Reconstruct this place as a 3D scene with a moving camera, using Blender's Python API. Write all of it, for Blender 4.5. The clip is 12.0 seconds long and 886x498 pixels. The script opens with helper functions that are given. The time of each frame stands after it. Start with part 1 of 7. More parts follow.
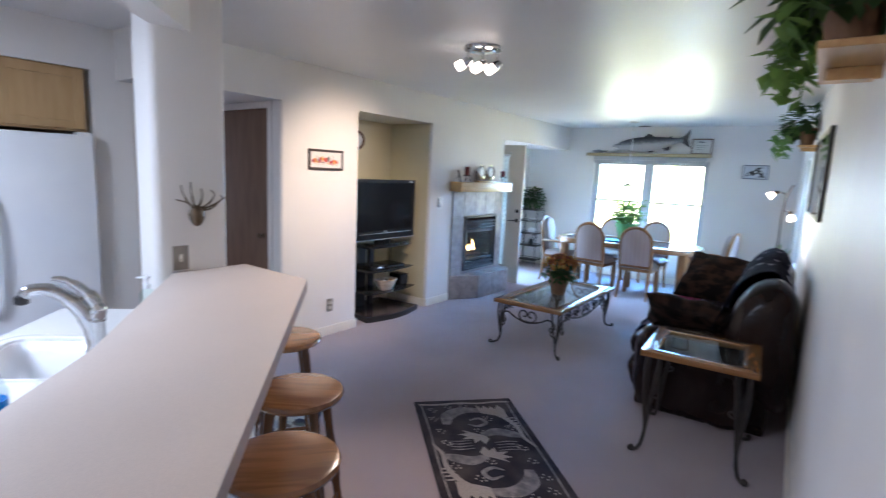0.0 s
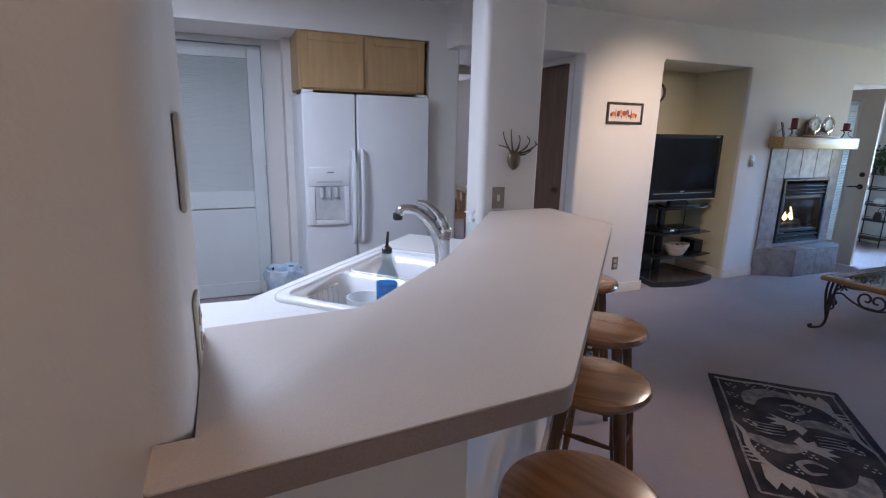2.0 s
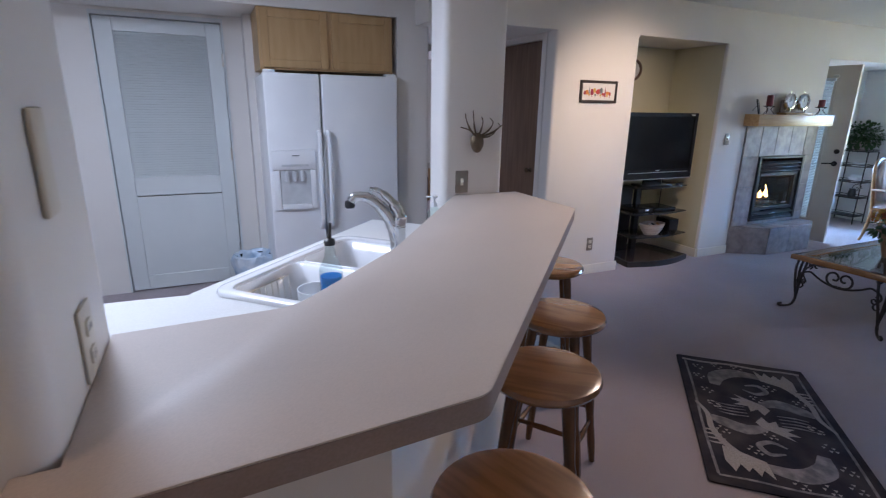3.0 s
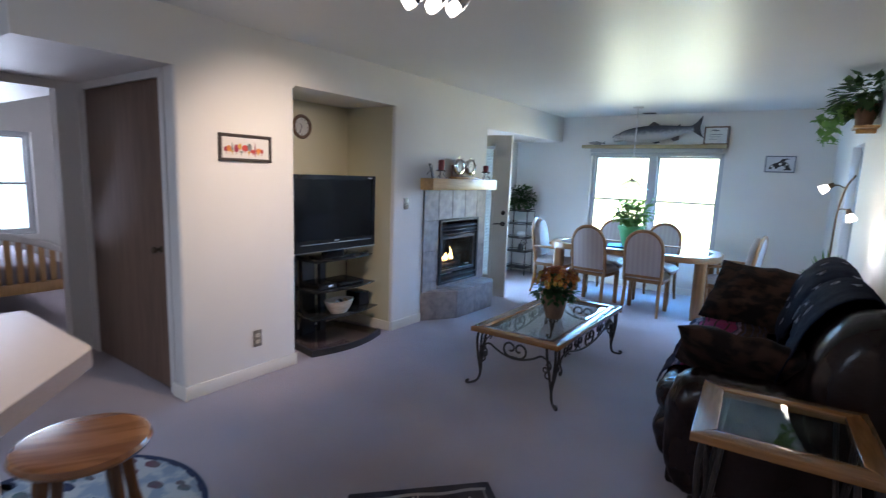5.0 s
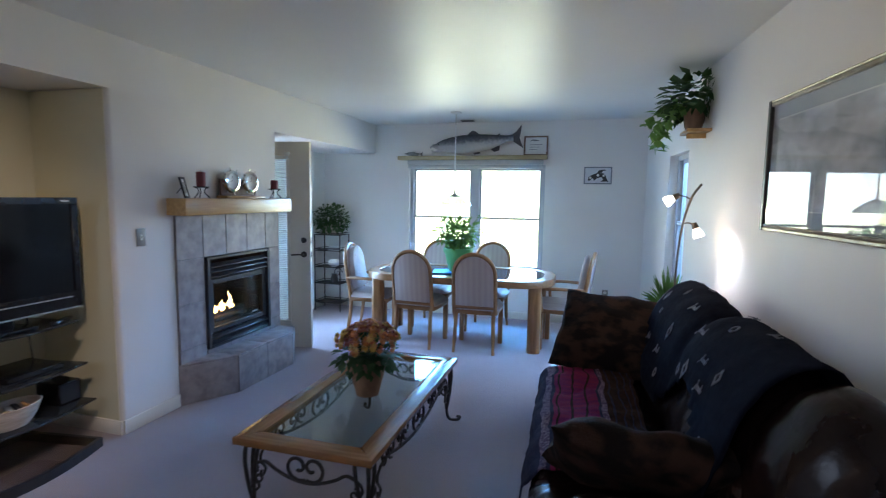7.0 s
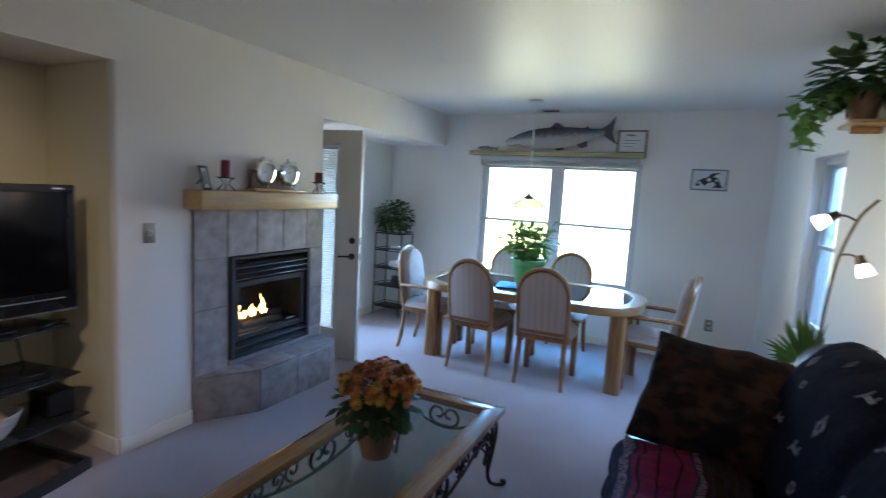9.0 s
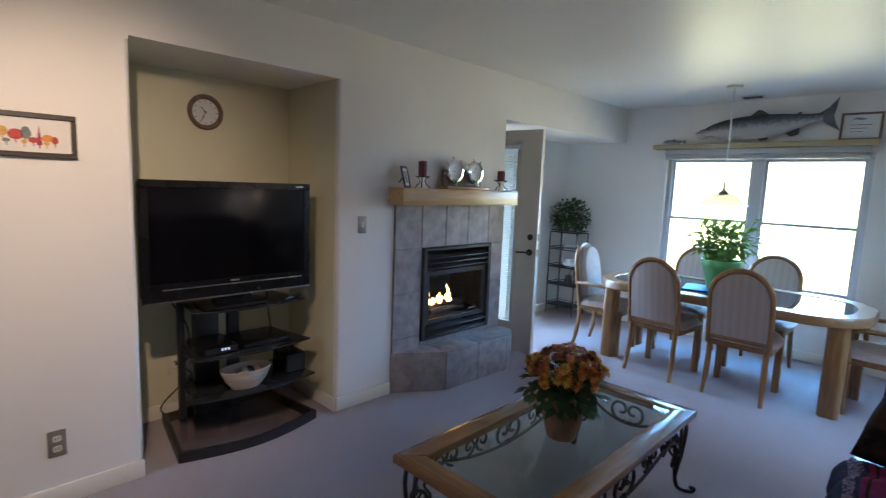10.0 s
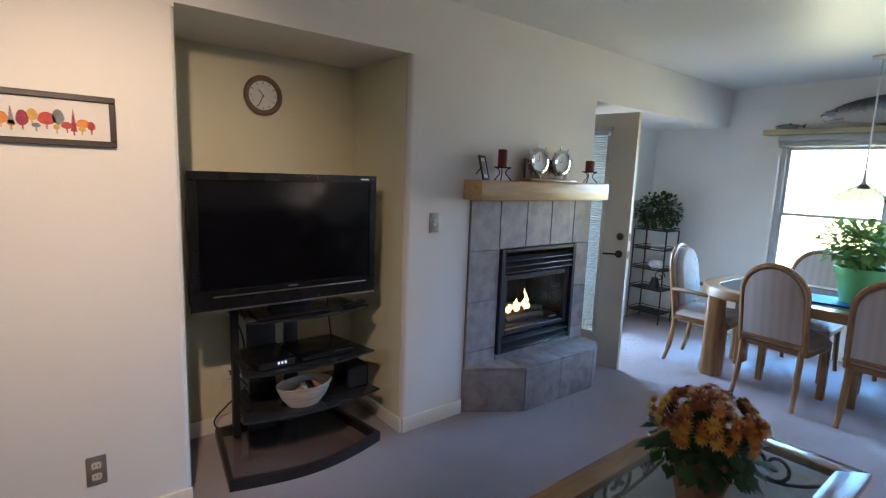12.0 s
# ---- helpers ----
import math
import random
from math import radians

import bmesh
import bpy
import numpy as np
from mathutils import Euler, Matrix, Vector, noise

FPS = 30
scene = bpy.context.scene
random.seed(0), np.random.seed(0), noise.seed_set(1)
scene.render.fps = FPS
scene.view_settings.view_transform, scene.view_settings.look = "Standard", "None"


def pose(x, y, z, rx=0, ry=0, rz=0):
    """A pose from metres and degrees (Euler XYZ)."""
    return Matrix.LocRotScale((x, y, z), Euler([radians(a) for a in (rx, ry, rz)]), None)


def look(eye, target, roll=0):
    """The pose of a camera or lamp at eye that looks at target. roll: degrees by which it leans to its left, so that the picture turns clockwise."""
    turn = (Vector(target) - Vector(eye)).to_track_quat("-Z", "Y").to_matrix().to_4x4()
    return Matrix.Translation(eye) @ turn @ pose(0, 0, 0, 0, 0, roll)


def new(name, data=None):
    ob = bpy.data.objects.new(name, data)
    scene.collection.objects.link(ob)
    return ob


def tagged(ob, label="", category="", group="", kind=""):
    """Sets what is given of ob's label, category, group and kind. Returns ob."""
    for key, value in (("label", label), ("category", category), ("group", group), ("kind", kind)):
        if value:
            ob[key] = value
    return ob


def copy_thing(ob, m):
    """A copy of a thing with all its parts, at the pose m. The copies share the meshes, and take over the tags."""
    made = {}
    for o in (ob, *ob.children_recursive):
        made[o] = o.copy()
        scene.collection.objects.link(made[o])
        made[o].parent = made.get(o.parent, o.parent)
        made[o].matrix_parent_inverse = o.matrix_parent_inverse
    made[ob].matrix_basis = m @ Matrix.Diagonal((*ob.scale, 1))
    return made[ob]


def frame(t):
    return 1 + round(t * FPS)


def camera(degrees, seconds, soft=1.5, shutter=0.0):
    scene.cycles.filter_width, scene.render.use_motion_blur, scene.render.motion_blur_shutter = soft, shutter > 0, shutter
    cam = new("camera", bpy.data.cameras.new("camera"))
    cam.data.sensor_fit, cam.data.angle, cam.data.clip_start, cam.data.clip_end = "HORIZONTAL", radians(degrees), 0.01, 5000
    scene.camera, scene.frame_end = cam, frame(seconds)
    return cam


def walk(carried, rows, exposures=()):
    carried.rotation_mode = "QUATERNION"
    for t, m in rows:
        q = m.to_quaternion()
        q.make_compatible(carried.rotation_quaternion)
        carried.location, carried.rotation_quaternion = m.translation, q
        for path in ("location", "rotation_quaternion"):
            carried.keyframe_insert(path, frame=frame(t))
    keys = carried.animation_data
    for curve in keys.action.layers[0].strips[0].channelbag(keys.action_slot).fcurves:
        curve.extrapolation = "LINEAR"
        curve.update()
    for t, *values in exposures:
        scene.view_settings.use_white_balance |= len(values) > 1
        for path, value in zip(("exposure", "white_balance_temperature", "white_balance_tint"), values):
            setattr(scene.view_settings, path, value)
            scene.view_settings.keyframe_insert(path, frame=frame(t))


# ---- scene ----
cam = camera(82.5, 12.0, soft=1.15, shutter=0.3)
PATH = [
    (0, (0.318, -0.07, 1.615), (-0.853, 1.523, 1.314), 2.7),
    (0.5, (0.287, -0.073, 1.612), (-1.24, 1.177, 1.288), 3.0),
    (1, (0.271, -0.173, 1.602), (-1.441, 0.804, 1.263), 2.9),
    (1.5, (0.276, -0.251, 1.547), (-1.513, 0.559, 1.167), 1.8),
    (2, (0.28, -0.245, 1.504), (-1.506, 0.528, 1.042), 1.3),
    (2.5, (0.281, -0.219, 1.503), (-1.487, 0.557, 0.983), 1.3),
    (2.7, (0.281, -0.182, 1.516), (-1.481, 0.599, 0.981), 1.1),
    (4.3, (0.033, 0.526, 1.548), (-1.453, 1.795, 1.122), 1.6),
    (4.5, (-0.019, 0.646, 1.563), (-1.413, 2.029, 1.183), 1.9),
    (5, (-0.162, 0.96, 1.546), (-1.308, 2.572, 1.254), 2.1),
    (5.5, (-0.312, 1.266, 1.547), (-1.268, 3.007, 1.311), 2.6),
    (6, (-0.49, 1.55, 1.527), (-1.29, 3.372, 1.327), 3.0),
    (6.5, (-0.573, 1.837, 1.515), (-1.24, 3.712, 1.315), 1.5),
    (7, (-0.558, 2.194, 1.545), (-1.108, 4.105, 1.338), 0.9),
    (7.2, (-0.547, 2.308, 1.558), (-1.059, 4.23, 1.35), 1.5),
    (8.8, (-0.582, 2.957, 1.594), (-1.302, 4.809, 1.365), 2.8),
    (9, (-0.587, 2.955, 1.59), (-1.458, 4.74, 1.355), 3.2),
    (9.5, (-0.606, 2.888, 1.578), (-1.798, 4.475, 1.328), 3.3),
    (10, (-0.595, 2.789, 1.532), (-1.993, 4.198, 1.281), 2.2),
    (10.5, (-0.608, 2.737, 1.533), (-2.125, 4.012, 1.263), 1.7),
    (11, (-0.654, 2.738, 1.534), (-2.206, 3.966, 1.245), 1.8),
    (11.5, (-0.79, 2.837, 1.517), (-2.346, 4.057, 1.218), 1.8),
    (12, (-1.03, 2.995, 1.534), (-2.569, 4.236, 1.239), 2.2),
]
EXPOSURES = [(0.0, 1.17, 5880, 23), (0.5, 1.01, 5870, 23), (1.0, 0.74, 5880, 23), (1.5, 0.59, 5960, 25), (2.5, 0.46, 5970, 26), (4.5, 0.69, 5850, 23), (6.5, 0.6, 5830, 22), (8.5, 0.4, 6080, 23), (9.5, 0.28, 6300, 23), (10.5, 0.4, 6550, 24), (12.0, 0.45, 6600, 23)]
walk(cam, [(t, look(eye, target, roll)) for t, eye, target, roll in PATH], EXPOSURES)

# ---------------------------------------------------------------- helpers of this scene
def link_values(tree, a, b):
    tree.links.new(a, b)


def material(name, color, rough=0.6, metal=0.0, color2=None, scale=6.0, detail=4.0, mix=(0.35, 0.65), bump=0.0, bump_scale=80.0,
             spec=0.5, coat=0.0, stretch=(1, 1, 1), rough_var=0.0, emit=None, emit_power=0.0, big=None, trans=0.0, per_object=0.0, sheen=0.0):
    """A procedural surface: two colours mixed by noise, fine relief, gloss that varies."""
    m = bpy.data.materials.new(name)
    m.use_nodes = True
    t = m.node_tree
    b = t.nodes["Principled BSDF"]
    b.inputs["Roughness"].default_value, b.inputs["Metallic"].default_value = rough, metal
    b.inputs["Specular IOR Level"].default_value = spec
    b.inputs["Coat Weight"].default_value = coat
    b.inputs["Coat Roughness"].default_value = 0.12
    b.inputs["Transmission Weight"].default_value = trans
    b.inputs["Sheen Weight"].default_value = sheen
    b.inputs["Base Color"].default_value = (*color, 1)
    co = t.nodes.new("ShaderNodeTexCoord")
    mp = t.nodes.new("ShaderNodeMapping")
    mp.inputs["Scale"].default_value = stretch
    link_values(t, co.outputs["Object"], mp.inputs["Vector"])
    last = None
    if color2:
        n = t.nodes.new("ShaderNodeTexNoise")
        n.inputs["Scale"].default_value, n.inputs["Detail"].default_value = scale, detail
        link_values(t, mp.outputs[0], n.inputs["Vector"])
        r = t.nodes.new("ShaderNodeMapRange")
        r.inputs["From Min"].default_value, r.inputs["From Max"].default_value = mix
        link_values(t, n.outputs["Fac"], r.inputs["Value"])
        x = t.nodes.new("ShaderNodeMix")
        x.data_type = "RGBA"
        x.inputs["A"].default_value, x.inputs["B"].default_value = (*color, 1), (*color2, 1)
        link_values(t, r.outputs["Result"], x.inputs["Factor"])
        last = x.outputs["Result"]
        if rough_var:
            q = t.nodes.new("ShaderNodeMapRange")
            q.inputs["To Min"].default_value, q.inputs["To Max"].default_value = rough - rough_var, rough + rough_var
            link_values(t, n.outputs["Fac"], q.inputs["Value"])
            link_values(t, q.outputs["Result"], b.inputs["Roughness"])
    if big and last:
        n2 = t.nodes.new("ShaderNodeTexNoise")
        n2.inputs["Scale"].default_value, n2.inputs["Detail"].default_value = big[0], 3.0
        link_values(t, co.outputs["Object"], n2.inputs["Vector"])
        r2 = t.nodes.new("ShaderNodeMapRange")
        r2.inputs["From Min"].default_value, r2.inputs["From Max"].default_value = 0.3, 0.7
        r2.inputs["To Min"].default_value, r2.inputs["To Max"].default_value = 1 - big[1], 1 + big[1]
        link_values(t, n2.outputs["Fac"], r2.inputs["Value"])
        v = t.nodes.new("ShaderNodeHueSaturation")
        link_values(t, r2.outputs["Result"], v.inputs["Value"])
        link_values(t, last, v.inputs["Color"])
        last = v.outputs["Color"]
    if per_object and last:
        oi = t.nodes.new("ShaderNodeObjectInfo")
        r3 = t.nodes.new("ShaderNodeMapRange")
        r3.inputs["To Min"].default_value, r3.inputs["To Max"].default_value = 1 - per_object, 1 + per_object
        link_values(t, oi.outputs["Random"], r3.inputs["Value"])
        v = t.nodes.new("ShaderNodeHueSaturation")
        link_values(t, r3.outputs["Result"], v.inputs["Value"])
        link_values(t, last, v.inputs["Color"])
        last = v.outputs["Color"]
    if last:
        link_values(t, last, b.inputs["Base Color"])
    if bump:
        n = t.nodes.new("ShaderNodeTexNoise")
        n.inputs["Scale"].default_value, n.inputs["Detail"].default_value = bump_scale, 3.0
        link_values(t, mp.outputs[0], n.inputs["Vector"])
        u = t.nodes.new("ShaderNodeBump")
        u.inputs["Strength"].default_value, u.inputs["Distance"].default_value = bump, 0.01
        link_values(t, n.outputs["Fac"], u.inputs["Height"])
        link_values(t, u.outputs["Normal"], b.inputs["Normal"])
    if emit:
        b.inputs["Emission Color"].default_value = (*emit, 1)
        b.inputs["Emission Strength"].default_value = emit_power
    return m


def finish(name, bm, mat, parent=None, label="", smooth=True, angle=40):
    bmesh.ops.recalc_face_normals(bm, faces=bm.faces)
    me = bpy.data.meshes.new(name)
    bm.to_mesh(me)
    bm.free()
    if smooth:
        me.shade_smooth()
        me.set_sharp_from_angle(angle=radians(angle))
    for k in (mat if isinstance(mat, (list, tuple)) else [mat]):
        me.materials.append(k)
    ob = new(name, me)
    ob.parent = parent
    if label:
        tagged(ob, label)
    return ob


def part(name, bm, mat, parent, label="", smooth=True):
    return finish(name, bm, mat, parent, label, smooth)


def thing(name, label, category, at=None, group=""):
    ob = new(name)
    ob.empty_display_size = 0.1
    if at is not None:
        ob.matrix_basis = at
    return tagged(ob, label, category, group)


def structure(name, bm, mat, label="", category="", smooth=True):
    return tagged(finish(name, bm, mat, None, "", smooth), label, category, kind="structure")


def add_box(bm, x0, x1, y0, y1, z0, z1, r=0.0, seg=2, m=None, mat=0):
    """A box between the given bounds, its edges rounded by r."""
    g = bmesh.ops.create_cube(bm, size=1.0)
    vs = g["verts"]
    for v in vs:
        v.co = Vector((x0 + (v.co.x + 0.5) * (x1 - x0), y0 + (v.co.y + 0.5) * (y1 - y0), z0 + (v.co.z + 0.5) * (z1 - z0)))
    faces = list({f for v in vs for f in v.link_faces})
    if r > 0:
        es = list({e for v in vs for e in v.link_edges})
        d = bmesh.ops.bevel(bm, geom=es, offset=r, segments=seg, profile=0.5, affect="EDGES")
        vs = list({v for f in d["faces"] for v in f.verts} | {v for v in vs if v.is_valid})
        faces = list({f for v in vs for f in v.link_faces})
    for f in faces:
        f.material_index = mat
    if m is not None:
        bmesh.ops.transform(bm, matrix=m, verts=vs)
    return vs


def box(x0, x1, y0, y1, z0, z1, r=0.0, seg=2, m=None):
    bm = bmesh.new()
    add_box(bm, x0, x1, y0, y1, z0, z1, r, seg, m)
    return bm


def rounded(poly, radii, n=6):
    """The outline with its corners rounded by the radii given."""
    out, k = [], len(poly)
    for i in range(k):
        p, a, b, r = Vector(poly[i]), Vector(poly[i - 1]), Vector(poly[(i + 1) % k]), radii[i]
        if r <= 0:
            out.append(p)
            continue
        u, v = (a - p).normalized(), (b - p).normalized()
        half = u.angle(v) / 2
        d = r / math.tan(half)
        c = p + (u + v).normalized() * (r / math.sin(half))
        s, e = p + u * d - c, p + v * d - c
        a0, a1 = math.atan2(s.y, s.x), math.atan2(e.y, e.x)
        while a1 - a0 > math.pi:
            a1 -= 2 * math.pi
        while a1 - a0 < -math.pi:
            a1 += 2 * math.pi
        out += [c + r * Vector((math.cos(a0 + (a1 - a0) * j / n), math.sin(a0 + (a1 - a0) * j / n))) for j in range(n + 1)]
    return out


def add_prism(bm, poly, z0, z1, edge=0.0, m=None, mat=0):
    """An outline in plan, raised from z0 to z1; edge rounds its rims."""
    rings = [(z0, 0), (z1, 0)] if edge <= 0 else [(z0, edge), (z0 + edge * 0.3, edge * 0.3), (z0 + edge, 0), (z1 - edge, 0), (z1 - edge * 0.3, edge * 0.3), (z1, edge)]
    pts = [Vector(p) for p in poly]
    k = len(pts)
    area = sum(pts[i].x * pts[(i + 1) % k].y - pts[(i + 1) % k].x * pts[i].y for i in range(k))
    sgn = 1 if area > 0 else -1
    nor = []
    for i in range(k):
        d = (pts[(i + 1) % k] - pts[i - 1])
        nor.append(Vector((d.y, -d.x)).normalized() * sgn)
    loops = [[bm.verts.new((pts[i].x - nor[i].x * ins, pts[i].y - nor[i].y * ins, z)) for i in range(k)] for z, ins in rings]
    fs = []
    for a, b in zip(loops, loops[1:]):
        for i in range(k):
            fs.append(bm.faces.new((a[i], a[(i + 1) % k], b[(i + 1) % k], b[i])))
    fs.append(bm.faces.new(loops[0][::-1]))
    fs.append(bm.faces.new(loops[-1]))
    for f in fs:
        f.material_index = mat
    if m is not None:
        bmesh.ops.transform(bm, matrix=m, verts=[v for l in loops for v in l])
    return loops


def prism(poly, z0, z1, edge=0.0, m=None):
    bm = bmesh.new()
    add_prism(bm, poly, z0, z1, edge, m)
    return bm


def add_lathe(bm, profile, n=20, m=None, mat=0, sweep=2 * math.pi):
    """Rows of (radius, height) turned about z."""
    loops = []
    for r, z in profile:
        loops.append([bm.verts.new((r * math.cos(2 * math.pi * i / n), r * math.sin(2 * math.pi * i / n), z)) for i in range(n)])
    for a, b in zip(loops, loops[1:]):
        for i in range(n):
            bm.faces.new((a[i], a[(i + 1) % n], b[(i + 1) % n], b[i])).material_index = mat
    (r0, z0), (r1, z1) = profile[0], profile[-1]
    if min(r0, r1) > 0.02 and math.hypot(r1 - r0, z1 - z0) < 0.035:
        for i in range(n):
            bm.faces.new((loops[-1][i], loops[-1][(i + 1) % n], loops[0][(i + 1) % n], loops[0][i])).material_index = mat
    else:
        for l in (loops[0], loops[-1]):
            if (l[0].co - l[n // 2].co).length > 1e-3:
                bm.faces.new(l).material_index = mat
    if m is not None:
        bmesh.ops.transform(bm, matrix=m, verts=[v for l in loops for v in l])


def lathe(profile, n=20, m=None):
    bm = bmesh.new()
    add_lathe(bm, profile, n, m)
    return bm


def add_tube(bm, pts, r, n=8, closed=False, mat=0, flat=1.0):
    """A round bar along the points; r is one radius or one for each point."""
    pts = [Vector(p) for p in pts]
    k = len(pts)
    rs = r if isinstance(r, (list, tuple)) else [r] * k
    loops, up = [], None
    for i, p in enumerate(pts):
        d = ((pts[(i + 1) % k] if closed or i < k - 1 else p) - (pts[i - 1] if closed or i else p)).normalized()
        if up is None:
            up = Vector((0, 0, 1)) if abs(d.z) < 0.9 else Vector((1, 0, 0))
        s = d.cross(up)
        s = s.normalized() if s.length > 1e-6 else d.orthogonal().normalized()
        up = s.cross(d).normalized()
        loops.append([bm.verts.new(p + rs[i] * (math.cos(2 * math.pi * j / n) * s * flat + math.sin(2 * math.pi * j / n) * up)) for j in range(n)])
    pairs = list(zip(loops, loops[1:])) + ([(loops[-1], loops[0])] if closed else [])
    for a, b in pairs:
        for j in range(n):
            bm.faces.new((a[j], a[(j + 1) % n], b[(j + 1) % n], b[j])).material_index = mat
    if not closed:
        bm.faces.new(loops[0]).material_index = mat
        bm.faces.new(loops[-1]).material_index = mat


def tube(pts, r, n=8, closed=False, flat=1.0):
    bm = bmesh.new()
    add_tube(bm, pts, r, n, closed, 0, flat)
    return bm


def smooth_path(pts, n=6):
    """A rounded path through the points."""
    p = [Vector(q) for q in pts]
    p = [2 * p[0] - p[1]] + p + [2 * p[-1] - p[-2]]
    out = []
    for i in range(1, len(p) - 2):
        for j in range(n):
            t = j / n
            out.append(0.5 * (2 * p[i] + (p[i + 1] - p[i - 1]) * t + (2 * p[i - 1] - 5 * p[i] + 4 * p[i + 1] - p[i + 2]) * t * t
                              + (3 * p[i] - p[i - 1] - 3 * p[i + 1] + p[i + 2]) * t ** 3))
    out.append(p[-2])
    return out


def pillow_mesh(w, d, h, n=14, power=2.6, crumple=0.0, seed=0):
    """A soft cushion: a thick middle and thin rim, lightly crumpled."""
    bm = bmesh.new()
    rows = []
    for side in (1, -1):
        grid = []
        for i in range(n + 1):
            row = []
            for j in range(n + 1):
                u, v = 2 * i / n - 1, 2 * j / n - 1
                t = max(0.0, (1 - abs(u) ** power) * (1 - abs(v) ** power)) ** 0.5
                pin = 1 - 0.07 * (1 - abs(u * v)) * max(abs(u), abs(v)) ** 4
                q = Vector((u * w / 2 * pin, v * d / 2 * pin, side * t * h / 2))
                q += crumple * noise.noise_vector(Vector((q.x * 7 + seed, q.y * 7, q.z * 7))) * (0.3 + t)
                row.append(bm.verts.new(q))
            grid.append(row)
        for i in range(n):
            for j in range(n):
                bm.faces.new((grid[i][j], grid[i + 1][j], grid[i + 1][j + 1], grid[i][j + 1]))
    bmesh.ops.remove_doubles(bm, verts=bm.verts, dist=0.002)
    return bm

# ---------------------------------------------------------------- world and lights
world = bpy.data.worlds.new("sky")
scene.world = world
world.use_nodes = True
sky = world.node_tree.nodes.new("ShaderNodeTexSky")
sky.sky_type, sky.sun_disc = "NISHITA", False
sky.sun_elevation, sky.sun_rotation = radians(66), radians(200)
world.node_tree.nodes["Background"].inputs["Strength"].default_value = 0.12
world.node_tree.links.new(sky.outputs[0], world.node_tree.nodes["Background"].inputs["Color"])


def sun(strength, direction):
    d = bpy.data.lights.new("sun", "SUN")
    d.energy, d.angle, d.color = strength, radians(0.6), (1.0, 0.94, 0.85)
    o = new("sun", d)
    o.matrix_basis = look((0, 0, 30), Vector((0, 0, 30)) + Vector(direction))


def window_light(at, target, w, h, power, color, spread=180):
    d = bpy.data.lights.new("window_light", "AREA")
    d.shape, d.size, d.size_y, d.energy, d.color = "RECTANGLE", w, h, power, color
    d.spread = radians(spread)
    o = new("window_light", d)
    o.matrix_basis = look(at, target)


def spot(at, target, power, size, color, blend=0.6, radius=0.03):
    d = bpy.data.lights.new("spot", "SPOT")
    d.energy, d.spot_size, d.spot_blend, d.color, d.shadow_soft_size = power, radians(size), blend, color, radius
    o = new("spot", d)
    o.matrix_basis = look(at, target)


def bulb(at, power, color, radius=0.04):
    d = bpy.data.lights.new("bulb", "POINT")
    d.energy, d.color, d.shadow_soft_size = power, color, radius
    new("bulb", d).matrix_basis = pose(*at)


DAY = (0.11, 0.47, 1.0)
WARM = (1.0, 0.79, 0.54)
sun(2.0, (0.14, 0.38, -0.91))
window_light((-2.0, 9.45, 1.85), (-2.0, 7.5, 0.40), 2.6, 1.6, 188, DAY, 85)
window_light((-2.0, 8.95, 1.3), (-2.0, 7.0, 1.1), 1.7, 1.2, 15, (0.84, 0.92, 1.0), 160)
window_light((0.95, 7.1, 2.1), (-0.7, 6.6, 0.2), 1.1, 1.3, 85, (0.30, 0.60, 1.0), 140)
window_light((-4.6, 6.95, 1.1), (-3.0, 6.95, 0.2), 0.8, 1.9, 28, (0.34, 0.66, 1.0), 110)
window_light((-8.0, 2.6, 1.3), (-5.0, 2.4, 1.2), 1.0, 1.2, 35, (0.85, 0.88, 1.0))

# ceiling spots of the living room, and the kitchen's ceiling light
spot((-1.84, 2.99, 2.29), (-3.35, 3.30, 1.25), 78, 79, WARM, 1.0)
spot((-1.70, 2.86, 2.30), (-1.0, 1.1, 0.4), 60, 70, WARM, 0.9, 0.08)
spot((-1.59, 3.11, 2.30), (0.3, 4.6, 2.0), 14, 60, WARM, 1.0, 0.05)
spot((0.085, 5.66, 1.34), (0.275, 5.58, 1.12), 7, 104, (1.0, 0.97, 0.94), 0.75, 0.03)
window_light((-2.20, -0.60, 2.40), (-2.20, -0.60, 0.0), 0.9, 0.30, 34, (0.74, 0.89, 1.0))
# unseen warm fill lamp, added by the entry to brighten the wall end
bulb((-0.1, -1.6, 2.2), 7, (1.0, 0.76, 0.54), 0.1)
bulb((-0.10, 5.72, 1.47), 1.4, WARM)
bulb((0.105, 5.775, 1.27), 0.5, WARM)

# ---------------------------------------------------------------- materials
WALL = material("wall_paint", (0.78, 0.752, 0.715), 0.52, color2=(0.74, 0.712, 0.675), scale=1.2, bump=0.07, bump_scale=140, spec=0.45)
NICHE = material("niche_paint", (0.68, 0.64, 0.47), 0.75, color2=(0.63, 0.595, 0.435), scale=1.2, bump=0.12, bump_scale=140, spec=0.3)
CEIL = material("ceiling_paint", (0.72, 0.72, 0.70), 0.43, color2=(0.69, 0.69, 0.67), scale=0.9, bump=0.05, bump_scale=60, spec=0.5, rough_var=0.05)
CARPET = material("carpet", (0.45, 0.382, 0.40), 0.95, color2=(0.35, 0.297, 0.313), scale=260, bump=0.7, bump_scale=420, spec=0.1, big=(1.6, 0.07), sheen=0.2)
TRIM = material("trim_paint", (0.80, 0.76, 0.68), 0.45, color2=(0.76, 0.72, 0.64), scale=3, bump=0.03)
WHITE = material("white_enamel", (0.80, 0.81, 0.82), 0.32, color2=(0.76, 0.77, 0.79), scale=3, bump=0.02, bump_scale=200)
